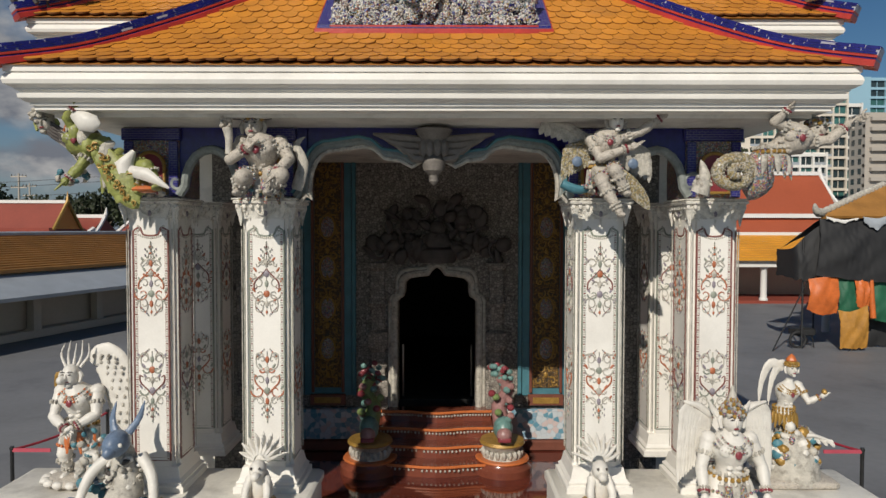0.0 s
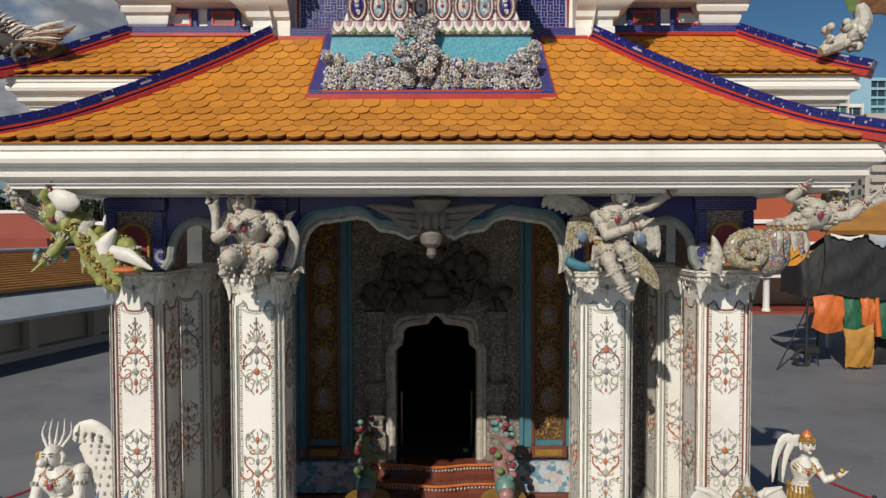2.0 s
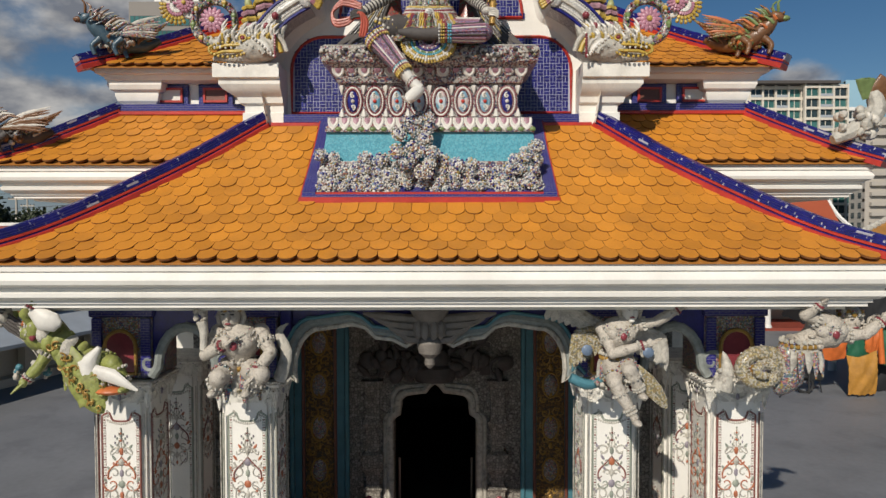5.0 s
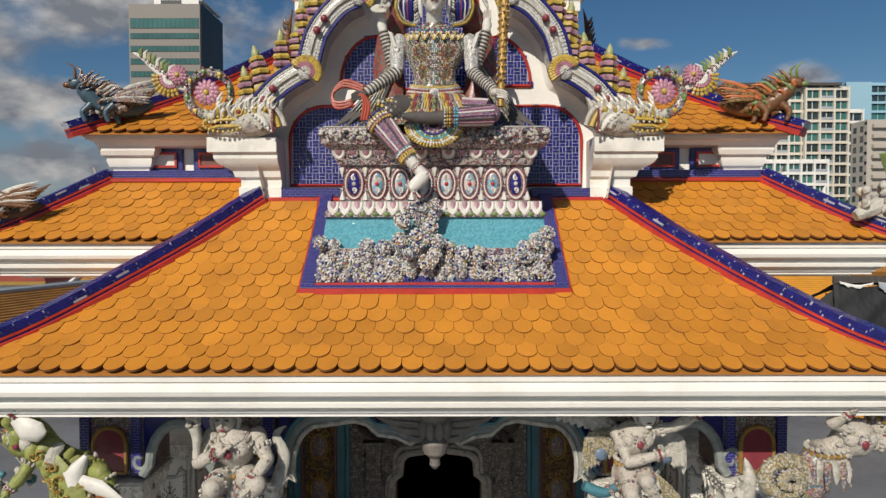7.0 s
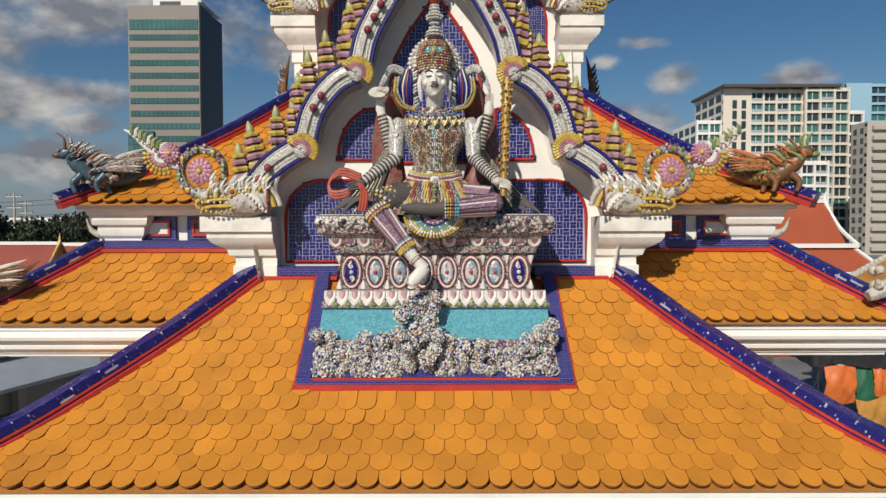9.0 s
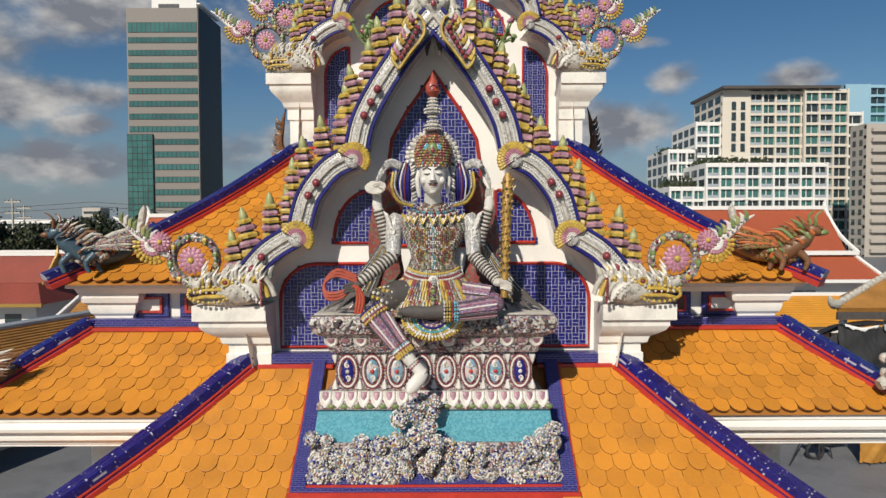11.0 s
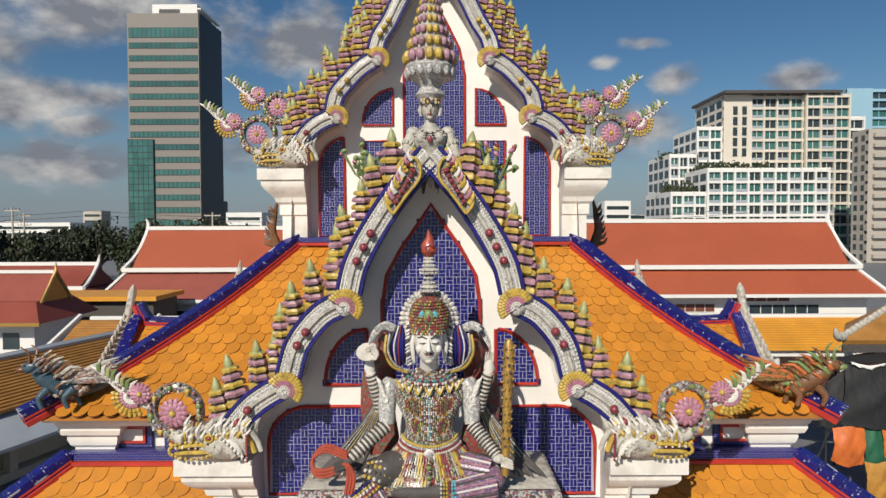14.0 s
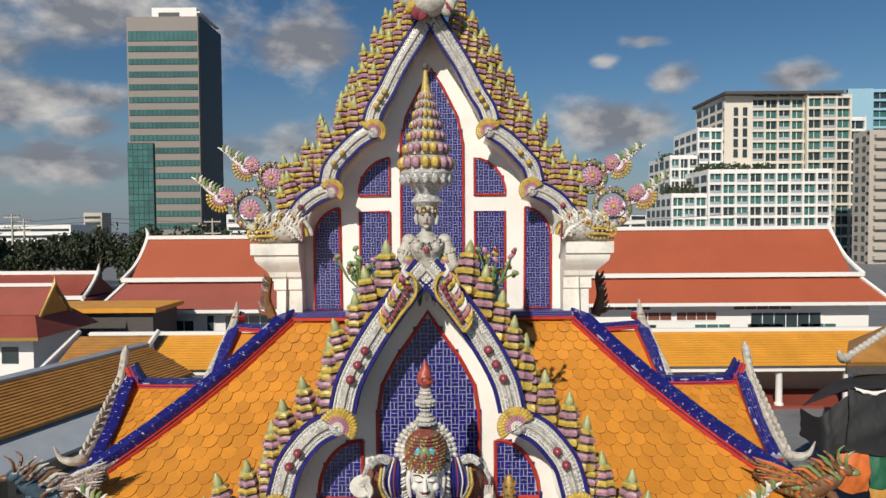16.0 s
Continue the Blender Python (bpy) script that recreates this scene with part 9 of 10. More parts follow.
def courses(x0, x1, lo, hi, n, axis="x", w=0.05):
    """A roof slope of stepped tile courses; lo, hi: (y, z)."""
    b = Build()
    prof = []
    for i in range(n):
        for f, up in ((i / n, w), ((i + 1) / n, 0.0)):
            prof.append((lo[0] + (hi[0] - lo[0]) * f, lo[1] + (hi[1] - lo[1]) * f + up))
    prof += [(hi[0], hi[1] - 0.15), (lo[0], lo[1] - 0.12)]
    b.prism(prof, "x", x0, x1)
    return b


g = thing("gallery", "low cloister gallery with ochre tiled roof and a grey metal canopy", "gallery", (-17.45, 25.4, 0), kind="structure")
g.rotation_euler = (0, 0, radians(-15.6))
part("wall", Build().box((-3.2, -16, 0), (-0.6, 13, 2.9)), BEIGE, g, smooth=False)
part("base", Build().box((-0.6, -16, 0), (0.0, 13, 0.35), 0, 0.02), BEIGE, g)
for i in range(9):
    part("pillar", Build().square([(0.22, 0.35), (0.18, 0.45), (0.18, 2.3), (0.24, 2.5)], (-0.25, -15 + i * 3.4, 0)), BEIGE, g)
part("canopy", Build().prism([(1.7, 1.85), (1.75, 2.0), (-0.3, 2.85), (-0.3, 2.75), (1.6, 1.85)], "y", -16, 13), GREY_SHEET, g, "grey metal sheet canopy", smooth=False)
e = Build()
prof = []
for i in range(16):
    for f, up in ((i / 16, 0.06), ((i + 1) / 16, 0.0)):
        prof.append((0.15 - 3.05 * f, 2.9 + 1.4 * f + up))
prof += [(-3.0, 4.0), (-3.0, 2.8), (0.1, 2.8)]
e.prism(prof, "y", -16, 13)
part("roof", e, GALLERY_TILE, g, "ochre tile courses", smooth=False)
part("ridge_cap", Build().box((-3.35, -16.1, 4.2), (-2.75, 13.1, 4.45), 0, 0.05), GREY_SHEET, g)
part("rear_roof", Build().prism([(-3.0, 4.3), (-6.2, 2.9), (-6.2, 2.7), (-3.0, 2.7)], "y", -16, 13), GALLERY_TILE, g, smooth=False)

g = thing("gallery", "rear cloister gallery with a bright ochre roof on white columns", "gallery", kind="structure")
# brown tile here puts the return's shaded side into the colour
part("return_roof", courses(-22.4, -17.9, (38.6, 2.6), (42.0, 4.3), 14, w=0.04), GALLERY_TILE, g, "tile courses of the cloister's return, coloured brown for their shade", smooth=False)
for x, lean in ((-17.6, 0.0), (-22.5, -0.4)):
    part("verge", Build().tube([(x + lean, 38.4, 2.75), (x, 42.2, 4.55)], 0.16, 0, 6), FAR_WHITE, g)
part("floor_slab", Build().box((-14, 40.2, 0), (46, 44.2, 0.18)), MAROON_ROOF, g, smooth=False)
part("rear_wall", Build().box((-14, 44.2, 0), (46, 44.5, 4.0)), BEIGE, g, smooth=False)
part("fascia", Build().box((-17.4, 40.0, 2.25), (46, 40.3, 2.78), 0, 0.03), FAR_WHITE, g)
for i in range(14):
    part("column", Build().lathe([(0.26, 0.18), (0.26, 0.3), (0.2, 0.35), (0.19, 2.1), (0.26, 2.25)], (-8 + i * 4.0, 40.4, 0), 12), FAR_WHITE, g)
part("roof", courses(-17.4, 46, (39.7, 2.8), (43.0, 4.25), 14, w=0.04), BRIGHT_TILE, g, "bright ochre tile courses", smooth=False)
part("ridge_cap", Build().box((-22.3, 42.8, 4.15), (46, 43.2, 4.4), 0, 0.05), FAR_WHITE, g)

pav = thing("pavilion", "open pavilion with a brown tiled roof and pale serpent eave", "pavilion", (16.8, 28.8, 0))
b = Build()
b.rings([[(0, 0, 5.0), (14, 0, 5.0), (16, 4.6, 5.0), (3.0, 4.6, 5.0)], [(-0.1, -0.1, 5.2), (14.1, -0.1, 5.2), (16.1, 4.7, 5.2), (3.0, 4.7, 5.2)], [(4.2, 2.3, 6.7), (13, 2.3, 6.7), (13, 2.5, 6.7), (4.2, 2.5, 6.7)]])
part("roof", b, GALLERY_TILE, pav, smooth=False)
part("eave_board", Build().box((-0.05, -0.12, 4.7), (14, 0.0, 5.02)), DARK, pav, smooth=False)
b = Build()
for k in range(16):
    f = k / 15
    b.ell((-0.2 + 4.4 * f, -0.1 + 2.4 * f, 5.3 + 1.45 * f), (0.2, 0.12, 0.16), 0, 7, 5)
b.tube(curve([(0.0, 0, 5.35), (-0.35, -0.2, 5.4), (-0.5, -0.3, 5.75)], 4), [0.2, 0.2, 0.2, 0.18, 0.16, 0.14, 0.12, 0.08, 0.02], 0, 8)
part("serpent_ridge", b, CARVED, pav, "pale scaled serpent along the hip")
for x, y in ((0.5, 0.4), (5, 0.4), (9.5, 0.4), (5, 4.2), (9.5, 4.2)):
    part("post", Build().lathe([(0.16, 0), (0.16, 4.75)], (x, y, 0), 10), FAR_WHITE, pav)


def hall(x0, x1, y, ridge_z, mid_z, eave_z, skew, label, tint, wins):
    """A long hall with a two-tier roof trimmed in white."""
    h = thing("temple_hall", label, "hall", (0, y, 0), "roofed halls")
    part("wall", Build().box((x0 + 1.5, 0, 0), (x1 - 1.5, 10, eave_z)), FAR_WHITE, h, smooth=False)
    part("upper_roof", Build().prism([(0.8, mid_z), (5, ridge_z), (9.2, mid_z)], "x", x0 + 2.2 + skew, x1 - 2.2 - skew), tint, h, smooth=False)
    part("lower_roof", Build().rings([[(x0, -1.4, eave_z), (x1, -1.4, eave_z), (x1, 11.4, eave_z), (x0, 11.4, eave_z)], [(x0 + 2, 1.0, mid_z - 0.1), (x1 - 2, 1.0, mid_z - 0.1), (x1 - 2, 9, mid_z - 0.1), (x0 + 2, 9, mid_z - 0.1)]]), tint if tint is RED_ROOF and x0 > 0 else MAROON_ROOF, h, smooth=False)
    part("ridge_trim", Build().box((x0 + 2 + skew, 4.8, ridge_z - 0.05), (x1 - 2 - skew, 5.2, ridge_z + 0.35)), FAR_WHITE, h, smooth=False)
    part("mid_trim", Build().box((x0 + 1.6, 0.5, mid_z - 0.12), (x1 - 1.6, 0.9, mid_z + 0.3)), FAR_WHITE, h, smooth=False)
    part("eave_trim", Build().box((x0, -1.55, eave_z - 0.2), (x1, -1.4, eave_z + 0.12)), FAR_WHITE, h, smooth=False)
    for e, xe in ((-1, x0), (1, x1)):
        part("verge", Build().tube(curve([(xe - e * 1.6, 0.6, mid_z + 0.1), (xe - e * 2.0 - e * skew * 0.6, 2.8, (mid_z + ridge_z) / 2 - 0.4), (xe - e * (2.1 + skew), 5, ridge_z + 0.1), (xe - e * (1.9 + skew), 5, ridge_z + 1.2)], 4), [0.22] * 9 + [0.2, 0.15, 0.1, 0.03], 0, 6), FAR_WHITE, h)
        part("hip_trim", Build().tube([(xe, -1.4, eave_z + 0.1), (xe - e * 2, 1.0, mid_z)], 0.18, 0, 6), FAR_WHITE, h)
    for wx, ww, z0, z1, glass in wins:
        w = part("window", Build().box((wx, -0.06, z0), (wx + ww, 0.0, z1)), FAR_WHITE, h, smooth=False)
        n = max(1, round(ww / 1.1))
        for k in range(n):
            part("pane", Build().box((wx + 0.08 + k * (ww - 0.08) / n, -0.08, z0 + 0.08), (wx + (k + 1) * (ww - 0.08) / n, -0.061, z1 - 0.08)), glass, w, smooth=False)
    return h


WR = []
for k, x in enumerate((12.0, 17.5, 24.8, 30.0, 35.2, 48.0)):
    WR += [(x, 3.6, 0.25, 1.2, DGLASS if k % 2 else GGLASS)]
hall(6, 43.5, 66, 10.45, 5.85, 3.3, 0.4, "long white hall with a two-tier terracotta roof trimmed white", RED_ROOF, WR[:5] + [(38.5 - 8.2, 7, 0.3, 2.3, DGLASS), (14.5, 6.0, 2.55, 3.1, BROWN), (28.6, 5.8, 2.5, 3.1, BROWN), (23, 4, 1.5, 2.4, BROWN), (19, 3.6, 1.5, 2.4, BROWN)])
hall(-33.5, -5, 66, 9.85, 5.75, 2.95, 0.2, "white hall with a two-tier red tile roof trimmed white", RED_ROOF, [(-30.4, 1.2, 0.2, 2.2, DGLASS), (-27.5, 3, 0.6, 1.9, DGLASS), (-21.5, 7, 0.5, 2.4, DGLASS), (-23.3, 0.8, 0.4, 2.4, DGLASS)])
hall(-64, -37.5, 72, 5.8, 3.4, 1.9, 0.2, "dark red roofed hall behind the cloister", MAROON_ROOF, [])

shrine = thing("shrine", "white shrine with a red roof and a gilded gable", "shrine", (-30.2, 49, 0))
part("wall", Build().box((-6, 0, 0), (0.5, 6, 3.4)), FAR_WHITE, shrine, smooth=False)
part("lower_roof", Build().rings([[(-7, -1.2, 3.2), (1.6, -1.2, 3.2), (1.6, 7, 3.2), (-7, 7, 3.2)], [(-6, 0.6, 4.6), (0.3, 0.6, 4.6), (0.3, 5.4, 4.6), (-6, 5.4, 4.6)]]), MAROON_ROOF, shrine, smooth=False)
part("upper_roof", Build().prism([(1.0, 4.4), (3, 6.6), (5.0, 4.4)], "x", -6.5, 0.2), MAROON_ROOF, shrine, smooth=False)
part("gable", Build().prism([(1.4, 4.5), (3, 6.4), (4.6, 4.5)], "x", 0.2, 0.4), GOLD, shrine, smooth=False)
for y in (1.0, 5.0):
    part("verge", Build().tube([(0.4, y, 4.4), (0.4, 3, 6.7), (0.4, 3, 7.5)], [0.14, 0.14, 0.02], 0, 6), GOLD, shrine)
part("eave_trim", Build().box((-7, -1.35, 3.05), (1.7, -1.2, 3.3)), GOLD, shrine, smooth=False)
part("ridge_trim", Build().box((-6.6, 2.85, 6.55), (0.3, 3.15, 6.8)), FAR_WHITE, shrine, smooth=False)
part("doorway", Build().box((-4.6, -0.04, 0.3), (-3.6, 0.0, 2.6)), BROWN, shrine, smooth=False)
part("window", Build().box((-1.8, -0.04, 1.2), (-0.6, 0.0, 2.4)), DGLASS, shrine, smooth=False)
shed = thing("shed", "low sheds with yellow fascia and dark openings", "shed", (-33, 58, 0))
part("body", Build().box((-4, 0, 0), (8, 5, 3.6)), DARK, shed, smooth=False)
part("fascia", Build().box((-4.5, -0.6, 3.75), (8.5, 5.5, 4.15)), BRIGHT_TILE, shed, smooth=False)

# ---- distant buildings ----
tower = thing("office_tower", "grey-brown office tower with green ribbon windows, its shaded side coloured near-black", "building")
TOWER_WALL = mat("tan_cladding", (0.20, 0.178, 0.155), 0.6, 0.08, 0.05, 0)
TOWER_DARK = mat("dark_glass_and_shaded_wall", (0.012, 0.014, 0.018), 0.5, 0.2, 0.1, 0)
part("wall", Build().box((-90, 190, 0), (-69.6, 209, 71.5)), TOWER_WALL, tower, smooth=False)
# this flank's shade is put into its near-black colour
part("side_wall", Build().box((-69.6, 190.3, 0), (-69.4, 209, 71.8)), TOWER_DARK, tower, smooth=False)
for i in range(17):
    z = 66.0 - i * 3.62
    hgt = 2.9 if i == 0 else 1.7
    x0 = -89.6 if z > 36 else -82.6
    w = part("window", Build().box((x0, 189.9, z - hgt / 2), (-69.9, 190.0, z + hgt / 2)), TOWER_DARK, tower, "green ribbon window", smooth=False)
    n = int((-69.9 - x0) / 1.25)
    b = Build()
    for k in range(n):
        xa = x0 + 0.1 + k * (-69.9 - x0) / n
        b.box((xa, 189.86, z - hgt / 2 + 0.12), (xa + (-69.9 - x0) / n - 0.22, 189.899, z + hgt / 2 - 0.12))
    tagged(part("panes", b, GGLASS, w, smooth=False), kind="stuff")
bay = part("glass_bay", Build().box((-90.2, 189.4, 0), (-82.8, 190.0, 35.6)), TOWER_DARK, tower, "green glass bay", smooth=False)
for j in range(19):
    for k in range(5):
        part("pane", Build().box((-90.05 + k * 1.45, 189.34, 1.0 + j * 1.82), (-88.75 + k * 1.45, 189.399, 2.6 + j * 1.82)), GGLASS, bay, smooth=False)
part("roof_house", Build().box((-84, 193, 71.5), (-71, 205, 75)), FAR_WHITE, tower, smooth=False)
part("roof_opening", Build().box((-82, 192.9, 71.9), (-76, 193.0, 73.6)), TOWER_DARK, tower, smooth=False)
part("parapet_rail", Build().box((-70.6, 192, 73.2), (-69.6, 208, 73.6)), FAR_WHITE, tower, smooth=False)

CREAM = mat("cream_render", (0.62, 0.56, 0.47), 0.7, 0.05, 0.05, 0)
PALE_BLUE = mat("pale_blue_paint", (0.28, 0.46, 0.56), 0.6, 0.05, 0.05, 0)
BEIGE_FAR = mat("beige_render", (0.40, 0.36, 0.31), 0.7, 0.06, 0.05, 0)


def block(parent, x0, x1, y0, y1, z1, bays, storeys, wall, seed, blank=0.0, z0=0.0, side=True):
    """A framed facade: glass set back between floor slabs and piers; its camera-side flank alike."""
    rn = random.Random(seed)
    part("wall", Build().box((x0, y0 + 1.0, z0), (x1, y1, z1)), wall, parent, smooth=False)
    sh, bw = (z1 - z0 - 1.0) / storeys, (x1 - x0 - blank) / bays
    for k in range(storeys + 1):
        part("floor_slab", Build().box((x0, y0, z0 + k * sh - 0.3), (x1, y0 + 1.0, z0 + k * sh + 0.55)), wall, parent, smooth=False)
    for i in range(bays + 1):
        part("pier", Build().box((x0 + blank + i * bw - 0.28, y0 - 0.12, z0), (x0 + blank + i * bw + 0.28, y0 + 1.0, z1)), wall, parent, smooth=False)
    if blank:
        part("blank_wall", Build().box((x0, y0 - 0.05, z0), (x0 + blank, y0 + 1.0, z1)), wall, parent, smooth=False)
    for k in range(storeys):
        for i in range(bays):
            xa, za = x0 + blank + i * bw + 0.28, z0 + k * sh + 0.55
            part("window", Build().box((xa, y0 + 0.7, za), (xa + bw - 0.56, y0 + 0.99, za + sh - 0.85)), DGLASS if rn.random() < 0.45 else GGLASS, parent, smooth=False)
            part("mullion", Build().box((xa + bw * 0.5 - 0.38, y0 + 0.55, za), (xa + bw * 0.5 - 0.18, y0 + 0.69, za + sh - 0.85)), wall, parent, smooth=False)
            if (i + seed) % 2:
                part("balcony_rail", Build().box((xa, y0 - 0.1, za), (xa + bw - 0.56, y0 - 0.04, za + 0.75)), GREY_SHEET, parent, smooth=False)
    if side:
        n = max(2, int((y1 - y0) / 5))
        for k in range(storeys):
            for i in range(n):
                ya, za = y0 + 1.5 + i * (y1 - y0 - 1) / n, z0 + k * sh + 0.6
                part("side_window", Build().box((x0 - 0.05, ya, za), (x0, ya + (y1 - y0 - 1) / n - 1.6, za + sh - 1.1)), DGLASS, parent, smooth=False)


condo = thing("apartment_block", "cream stepped apartment block with green windows and roof gardens", "building", group="apartment blocks")
block(condo, 79, 115, 196, 215, 27.5, 9, 8, FAR_WHITE, 91)
block(condo, 68.5, 78.9, 197, 222, 20.5, 3, 6, FAR_WHITE, 92)
block(condo, 92, 118, 216, 240, 53, 4, 15, CREAM, 93, 9.0)
block(condo, 118.1, 132, 214, 240, 53, 3, 15, CREAM, 94)
block(condo, 84, 91.9, 217, 240, 43, 2, 12, FAR_WHITE, 95)
block(condo, 132.1, 138, 216, 240, 46, 1, 13, FAR_WHITE, 96)
block(condo, 75, 83.9, 217, 240, 34, 3, 9, FAR_WHITE, 97)
part("roof_slab", Build().box((91, 213, 53), (129, 241, 53.9)), DARK, condo, "dark flat roof", smooth=False)
for k in range(5):
    for q in range(2):
        part("slot_window", Build().box((95 + q * 3, 215.7, 33 + k * 3.4), (96.4 + q * 3, 215.94, 35.6 + k * 3.4)), DGLASS, condo, smooth=False)
b2 = thing("apartment_block", "pale blue tower block behind the cream flats", "building", group="apartment blocks")
block(b2, 147, 180, 240, 262, 60, 4, 18, PALE_BLUE, 98, 9)
b3 = thing("apartment_block", "beige apartment slab with stacked balconies", "building", group="apartment blocks")
block(b3, 116, 150, 180, 187, 36.5, 5, 13, BEIGE_FAR, 99, 6)
for k in range(13):
    part("balcony", Build().box((117.2, 178.9, 1.2 + k * 2.75), (121.8, 180.0, 2.2 + k * 2.75)), BEIGE_FAR, b3, smooth=False)
rn = random.Random(101)
for x, y, w, h, c in ((-230, 430, 12, 22, BEIGE_FAR), (-220, 480, 14, 24, TOWER_DARK), (-190, 430, 14, 24, BEIGE_FAR), (-250, 400, 45, 14, FAR_WHITE), (-118, 330, 12, 24, TOWER_DARK), (-100, 330, 18, 18, FAR_WHITE), (80, 300, 12, 22, FAR_WHITE), (95, 320, 9, 16, FAR_WHITE)):
    bd = thing("far_building", "small hazy building on the skyline", "building", (x, y, 0), "skyline buildings")
    part("wall", Build().box((-w / 2, 0, 0), (w / 2, w, h)), c, bd, smooth=False)
    for k in range(int(h / 4)):
        part("window", Build().box((-w / 2 + 1, -0.1, 2 + k * 4), (w / 2 - 1, 0, 3.6 + k * 4)), DGLASS, bd, smooth=False)

# ---- trees and poles ----
LEAF = mat("dark_foliage", (0.024, 0.034, 0.01), 0.6, 0.5, 0.6, 0, rand=0.3)
BARK = mat("grey_bark", (0.12, 0.09, 0.06), 0.8, 0.3, 4, 0.3)


def tree(x, y, h, r, seed):
    rn = random.Random(seed)
    t = thing("tree", "dense dark green tree behind the temple halls", "tree", (x, y, 0), "background trees")
    b = Build()
    b.tube([(0, 0, 0), (0.1, 0, h * 0.35), (0.2, 0.1, h * 0.7)], [0.35, 0.25, 0.12], 0, 8)
    for k in range(5):
        a = k * 1.26
        b.tube([(0.1, 0, h * 0.35), (r * 0.4 * math.cos(a), r * 0.4 * math.sin(a), h * 0.6), (r * 0.7 * math.cos(a), r * 0.7 * math.sin(a), h * 0.75)], [0.16, 0.1, 0.03], 0, 6)
    part("trunk", b, BARK, t)
    b = Build()
    heads = [(rn.uniform(-0.7, 0.7) * r, rn.uniform(-0.7, 0.7) * r, h * rn.uniform(0.5, 0.86), r * rn.uniform(0.28, 0.5)) for _ in range(11)]
    for cx, cy, cz, cr in heads:
        for _ in range(75):
            v = Vector((rn.gauss(0, 1), rn.gauss(0, 1), rn.gauss(0, 0.8))).normalized() * cr * rn.uniform(0.6, 1.1)
            p = Vector((cx, cy, cz)) + v
            m = Euler((rn.uniform(0, 3), rn.uniform(0, 3), rn.uniform(0, 3))).to_matrix()
            q = rn.uniform(0.18, 0.4)
            b.add([p + m @ Vector(c) * q for c in ((-1, -0.6, 0), (1, -0.6, 0.1), (1, 0.6, 0), (-1, 0.6, -0.1), (0, 0, 0.5))], [(0, 1, 4), (1, 2, 4), (2, 3, 4), (3, 0, 4)])
    tagged(part("crown", b, LEAF, t, "", False), kind="stuff")


rn = random.Random(7)
for i in range(17):
    tree(-86 + i * 3.1 + rn.uniform(-1, 1), 108 + rn.uniform(-10, 18), rn.uniform(9.5, 12.0), rn.uniform(3.8, 5.6), 200 + i)
for i in range(5):
    tree(-42 + i * 2.6, 92 + rn.uniform(-4, 6), rn.uniform(5, 7.5), 2.6, 240 + i)
for x, y, z in ((76, 205, 21), (72, 208, 21), (86, 203, 27.5), (92, 204, 27.5), (82, 206, 27.5), (98, 204, 27.5), (77, 225, 33)):
    b, rq = Build(), random.Random(int(x))
    for _ in range(90):
        p = Vector((rq.gauss(0, 1.7), rq.gauss(0, 1.0), abs(rq.gauss(0.6, 0.9))))
        m = Euler((rq.uniform(0, 3), rq.uniform(0, 3), 0)).to_matrix()
        b.add([Vector((x, y, z)) + p + m @ Vector(c) * 0.5 for c in ((-1, -0.6, 0), (1, -0.6, 0.1), (1, 0.6, 0), (-1, 0.6, -0.1), (0, 0, 0.5))], [(0, 1, 4), (1, 2, 4), (2, 3, 4), (3, 0, 4)])
    solid("roof_garden", b, LEAF, "green planting on an apartment terrace", "plant", "roof gardens", smooth=False)
for x, y, h in ((-70, 108, 13.5), (-36, 104, 12.5), (-44, 120, 12), (-79, 125, 13)):
    p = thing("utility_pole", "tall grey utility pole with crossarms", "pole", (x, y, 0), "utility poles")
    part("mast", Build().lathe([(0.22, 0), (0.14, h)], n=8), BEIGE, p)
    for z in (h - 0.6, h - 2.4):
        part("crossarm", Build().box((-1.3, -0.08, z), (1.3, 0.08, z + 0.18)), BEIGE, p, smooth=False)
        for s in (-1.2, -0.6, 0.6, 1.2):
            part("insulator", Build().lathe([(0.06, 0.18), (0.09, 0.3), (0.05, 0.45)], (s, 0, z), 6), DARK, p)
for k, z in enumerate((12.9, 12.2, 10.6, 9.4)):
    solid("power_line", Build().tube([(-110 + 160 * f, 107 + k, z - 1.2 * math.sin(math.pi * ((f * 3) % 1))) for f in [i / 24 for i in range(25)]], 0.035, 0, 4), DARK, "sagging black power line", "cable", "power lines")

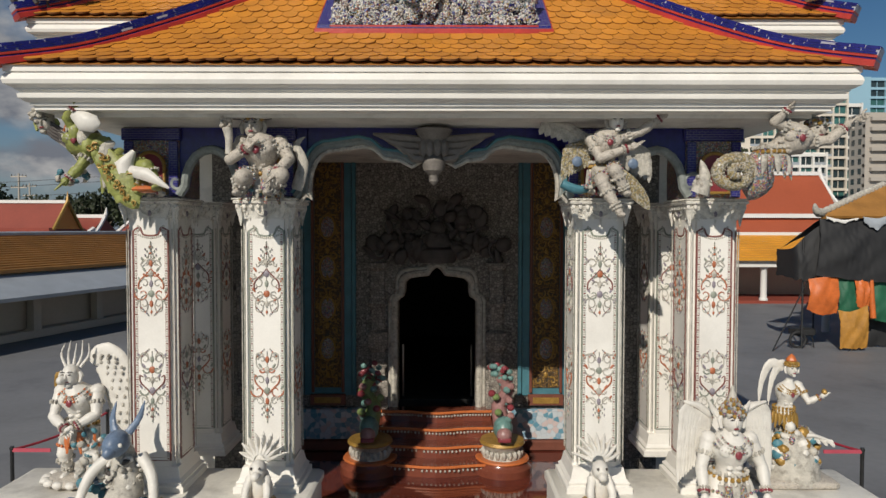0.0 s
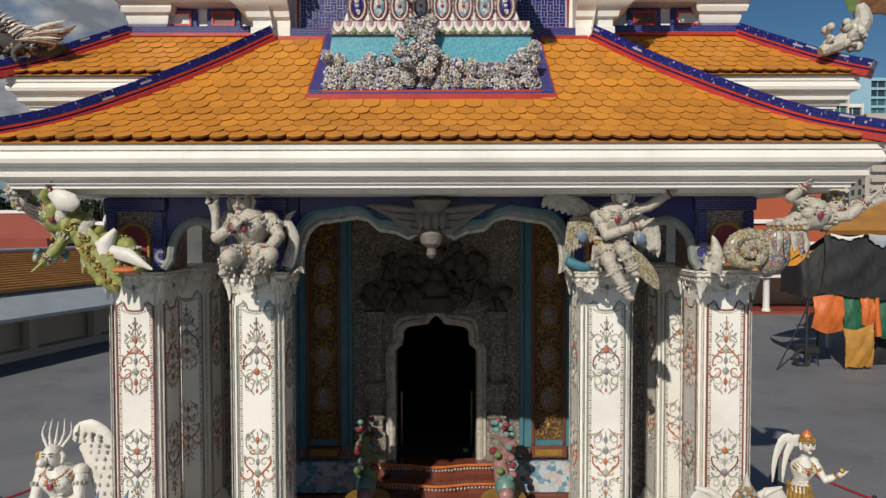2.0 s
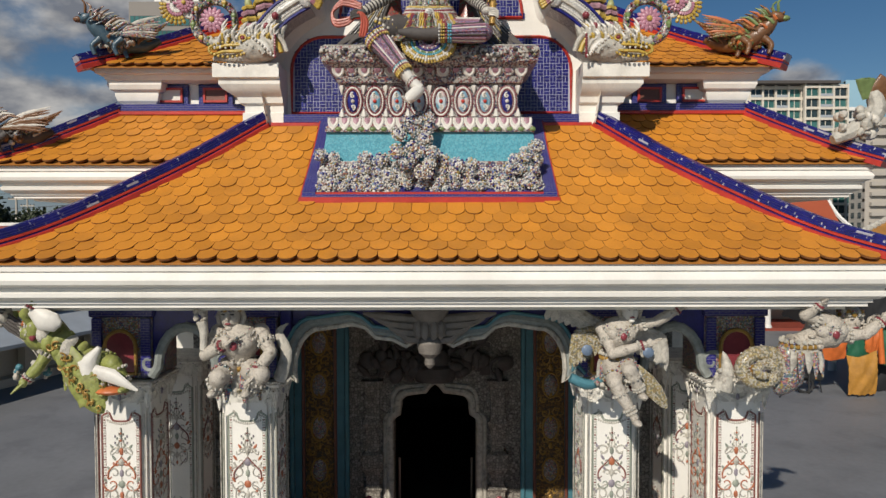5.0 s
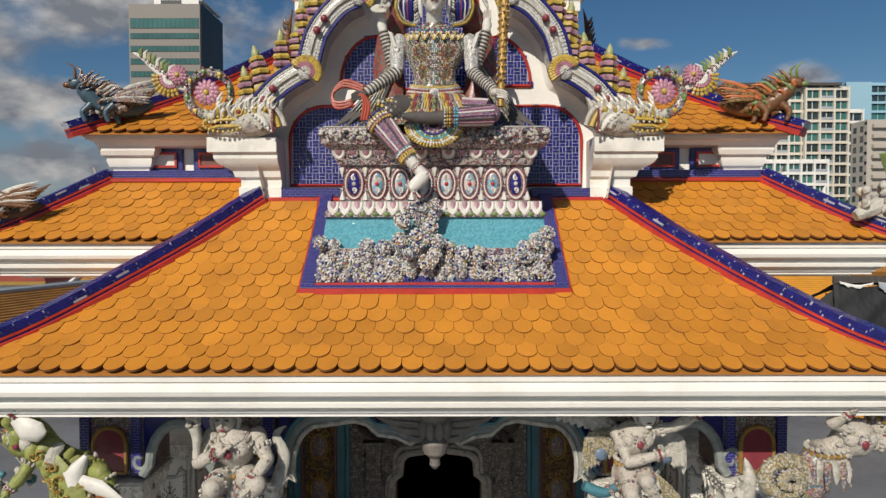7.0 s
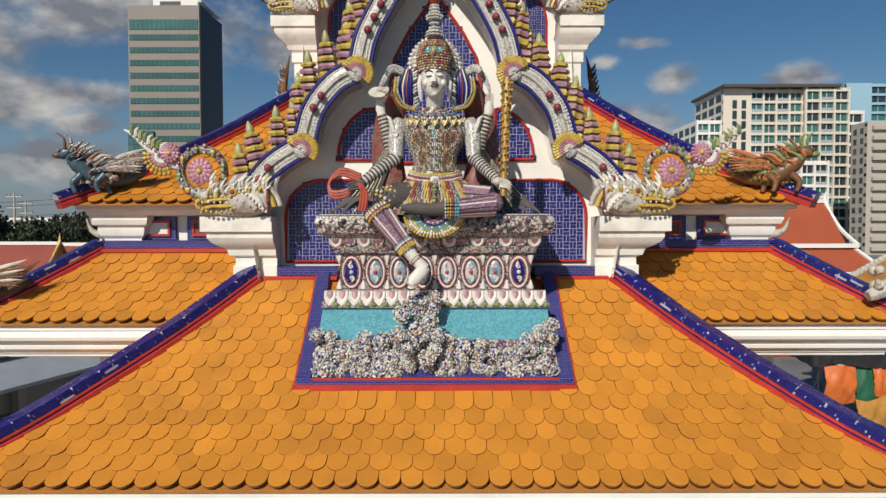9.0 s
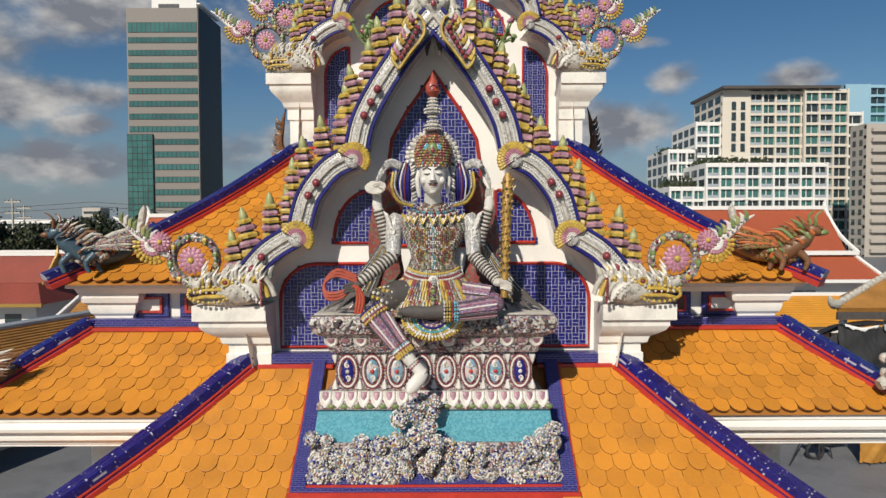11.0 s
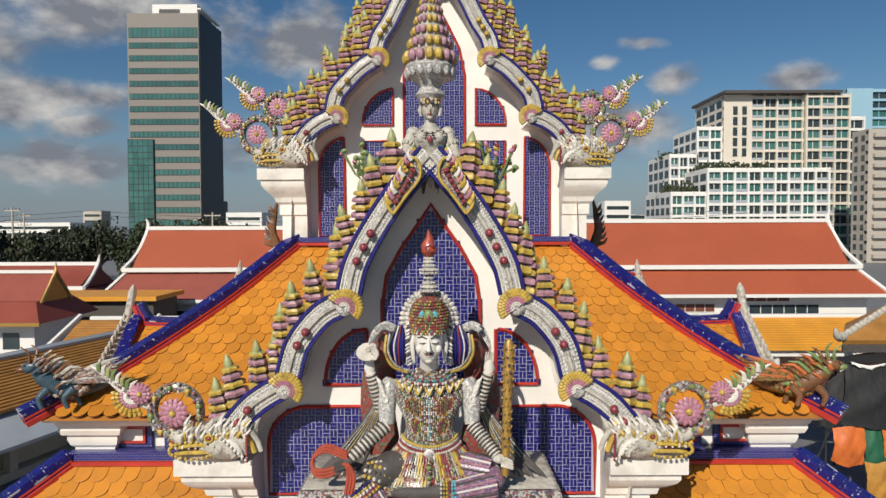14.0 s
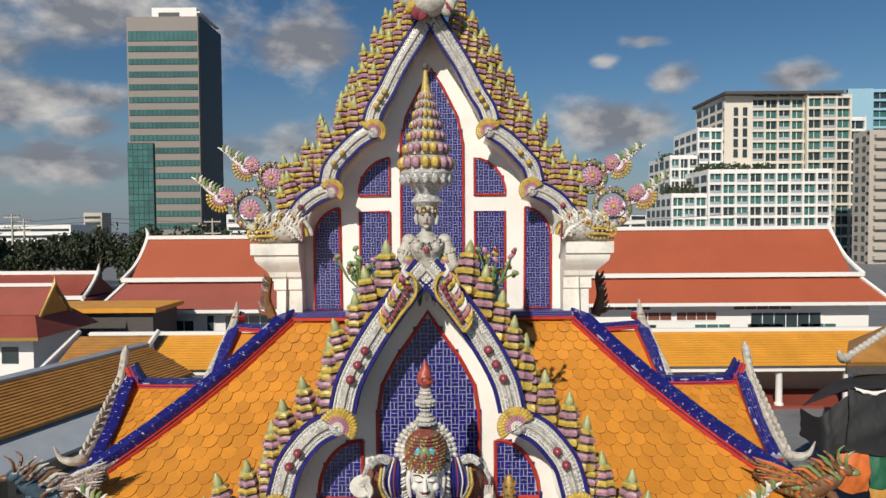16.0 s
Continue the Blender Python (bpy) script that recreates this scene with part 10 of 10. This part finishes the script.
# chiselled relief on the sculpture: every surface a little uneven
for ob in list(scene.objects):
    amp = {"bracket_statue": 0.016, "plinth_statue": 0.016, "guardian_statue": 0.014, "roof_beast": 0.014, "seated_statue": 0.006, "crowned_statue": 0.007,
           "apex_ornament": 0.01, "apex_finial": 0.014, "roof_ornament": 0.014}.get(ob.name.split(".")[0])
    if amp is None and ob.parent and ob.name.split(".")[0] in ("head", "curl", "crest", "leaf_wing", "pendant", "scaled_body", "serpent_ridge"):
        amp = 0.008
    if amp is None or ob.type != "MESH":
        continue
    bm = bmesh.new()
    bm.from_mesh(ob.data)
    if len(bm.faces) < 16000:
        bmesh.ops.subdivide_edges(bm, edges=bm.edges, cuts=1, use_grid_fill=True)
        bmesh.ops.smooth_vert(bm, verts=bm.verts, factor=0.5, use_axis_x=True, use_axis_y=True, use_axis_z=True)
    bm.normal_update()
    for v in bm.verts:
        p = v.co * 48
        v.co += v.normal * amp * (0.5 * abs(noise.noise(p)) - 0.12 + 0.22 * noise.noise(p * 2.3))
    bm.to_mesh(ob.data)
    bm.free()
# ---- single roof tiles: the nearest of each roof by themselves, those past them joined ----
for roof in {p.name: p for p, _ in ROOF_TILES}.values():
    laid = sorted((m for p, m in ROOF_TILES if p is roof), key=lambda m: (round(m.translation.y, 2), abs(m.translation.x)))
    for m in laid[:300]:
        t = new("tile", TILE_MESH)
        t.parent = roof
        t.matrix_basis = m
    if laid[300:]:
        co = np.array([v.co for v in TILE_MESH.vertices])
        faces = [tuple(f.vertices) for f in TILE_MESH.polygons]
        b = Build()
        for m in laid[300:]:
            a = np.array(m)
            b.add((co @ a[:3, :3].T + a[:3, 3]).tolist(), faces)
        me = bpy.data.meshes.new("upper_tiles")
        me.from_pydata(b.v, [], b.f)
        me.materials.append(TILE_REST)
        me.materials.append(TILE_EDGE)
        edge = [f.material_index for f in TILE_MESH.polygons]
        me.polygons.foreach_set("material_index", edge * len(laid[300:]))
        me.polygons.foreach_set("use_smooth", [True] * len(me.polygons))
        me.set_sharp_from_angle(angle=radians(50))
        o = new("upper_tiles", me)
        o.parent = roof
        tagged(o, "orange glazed tiles further up the roof", kind="stuff")
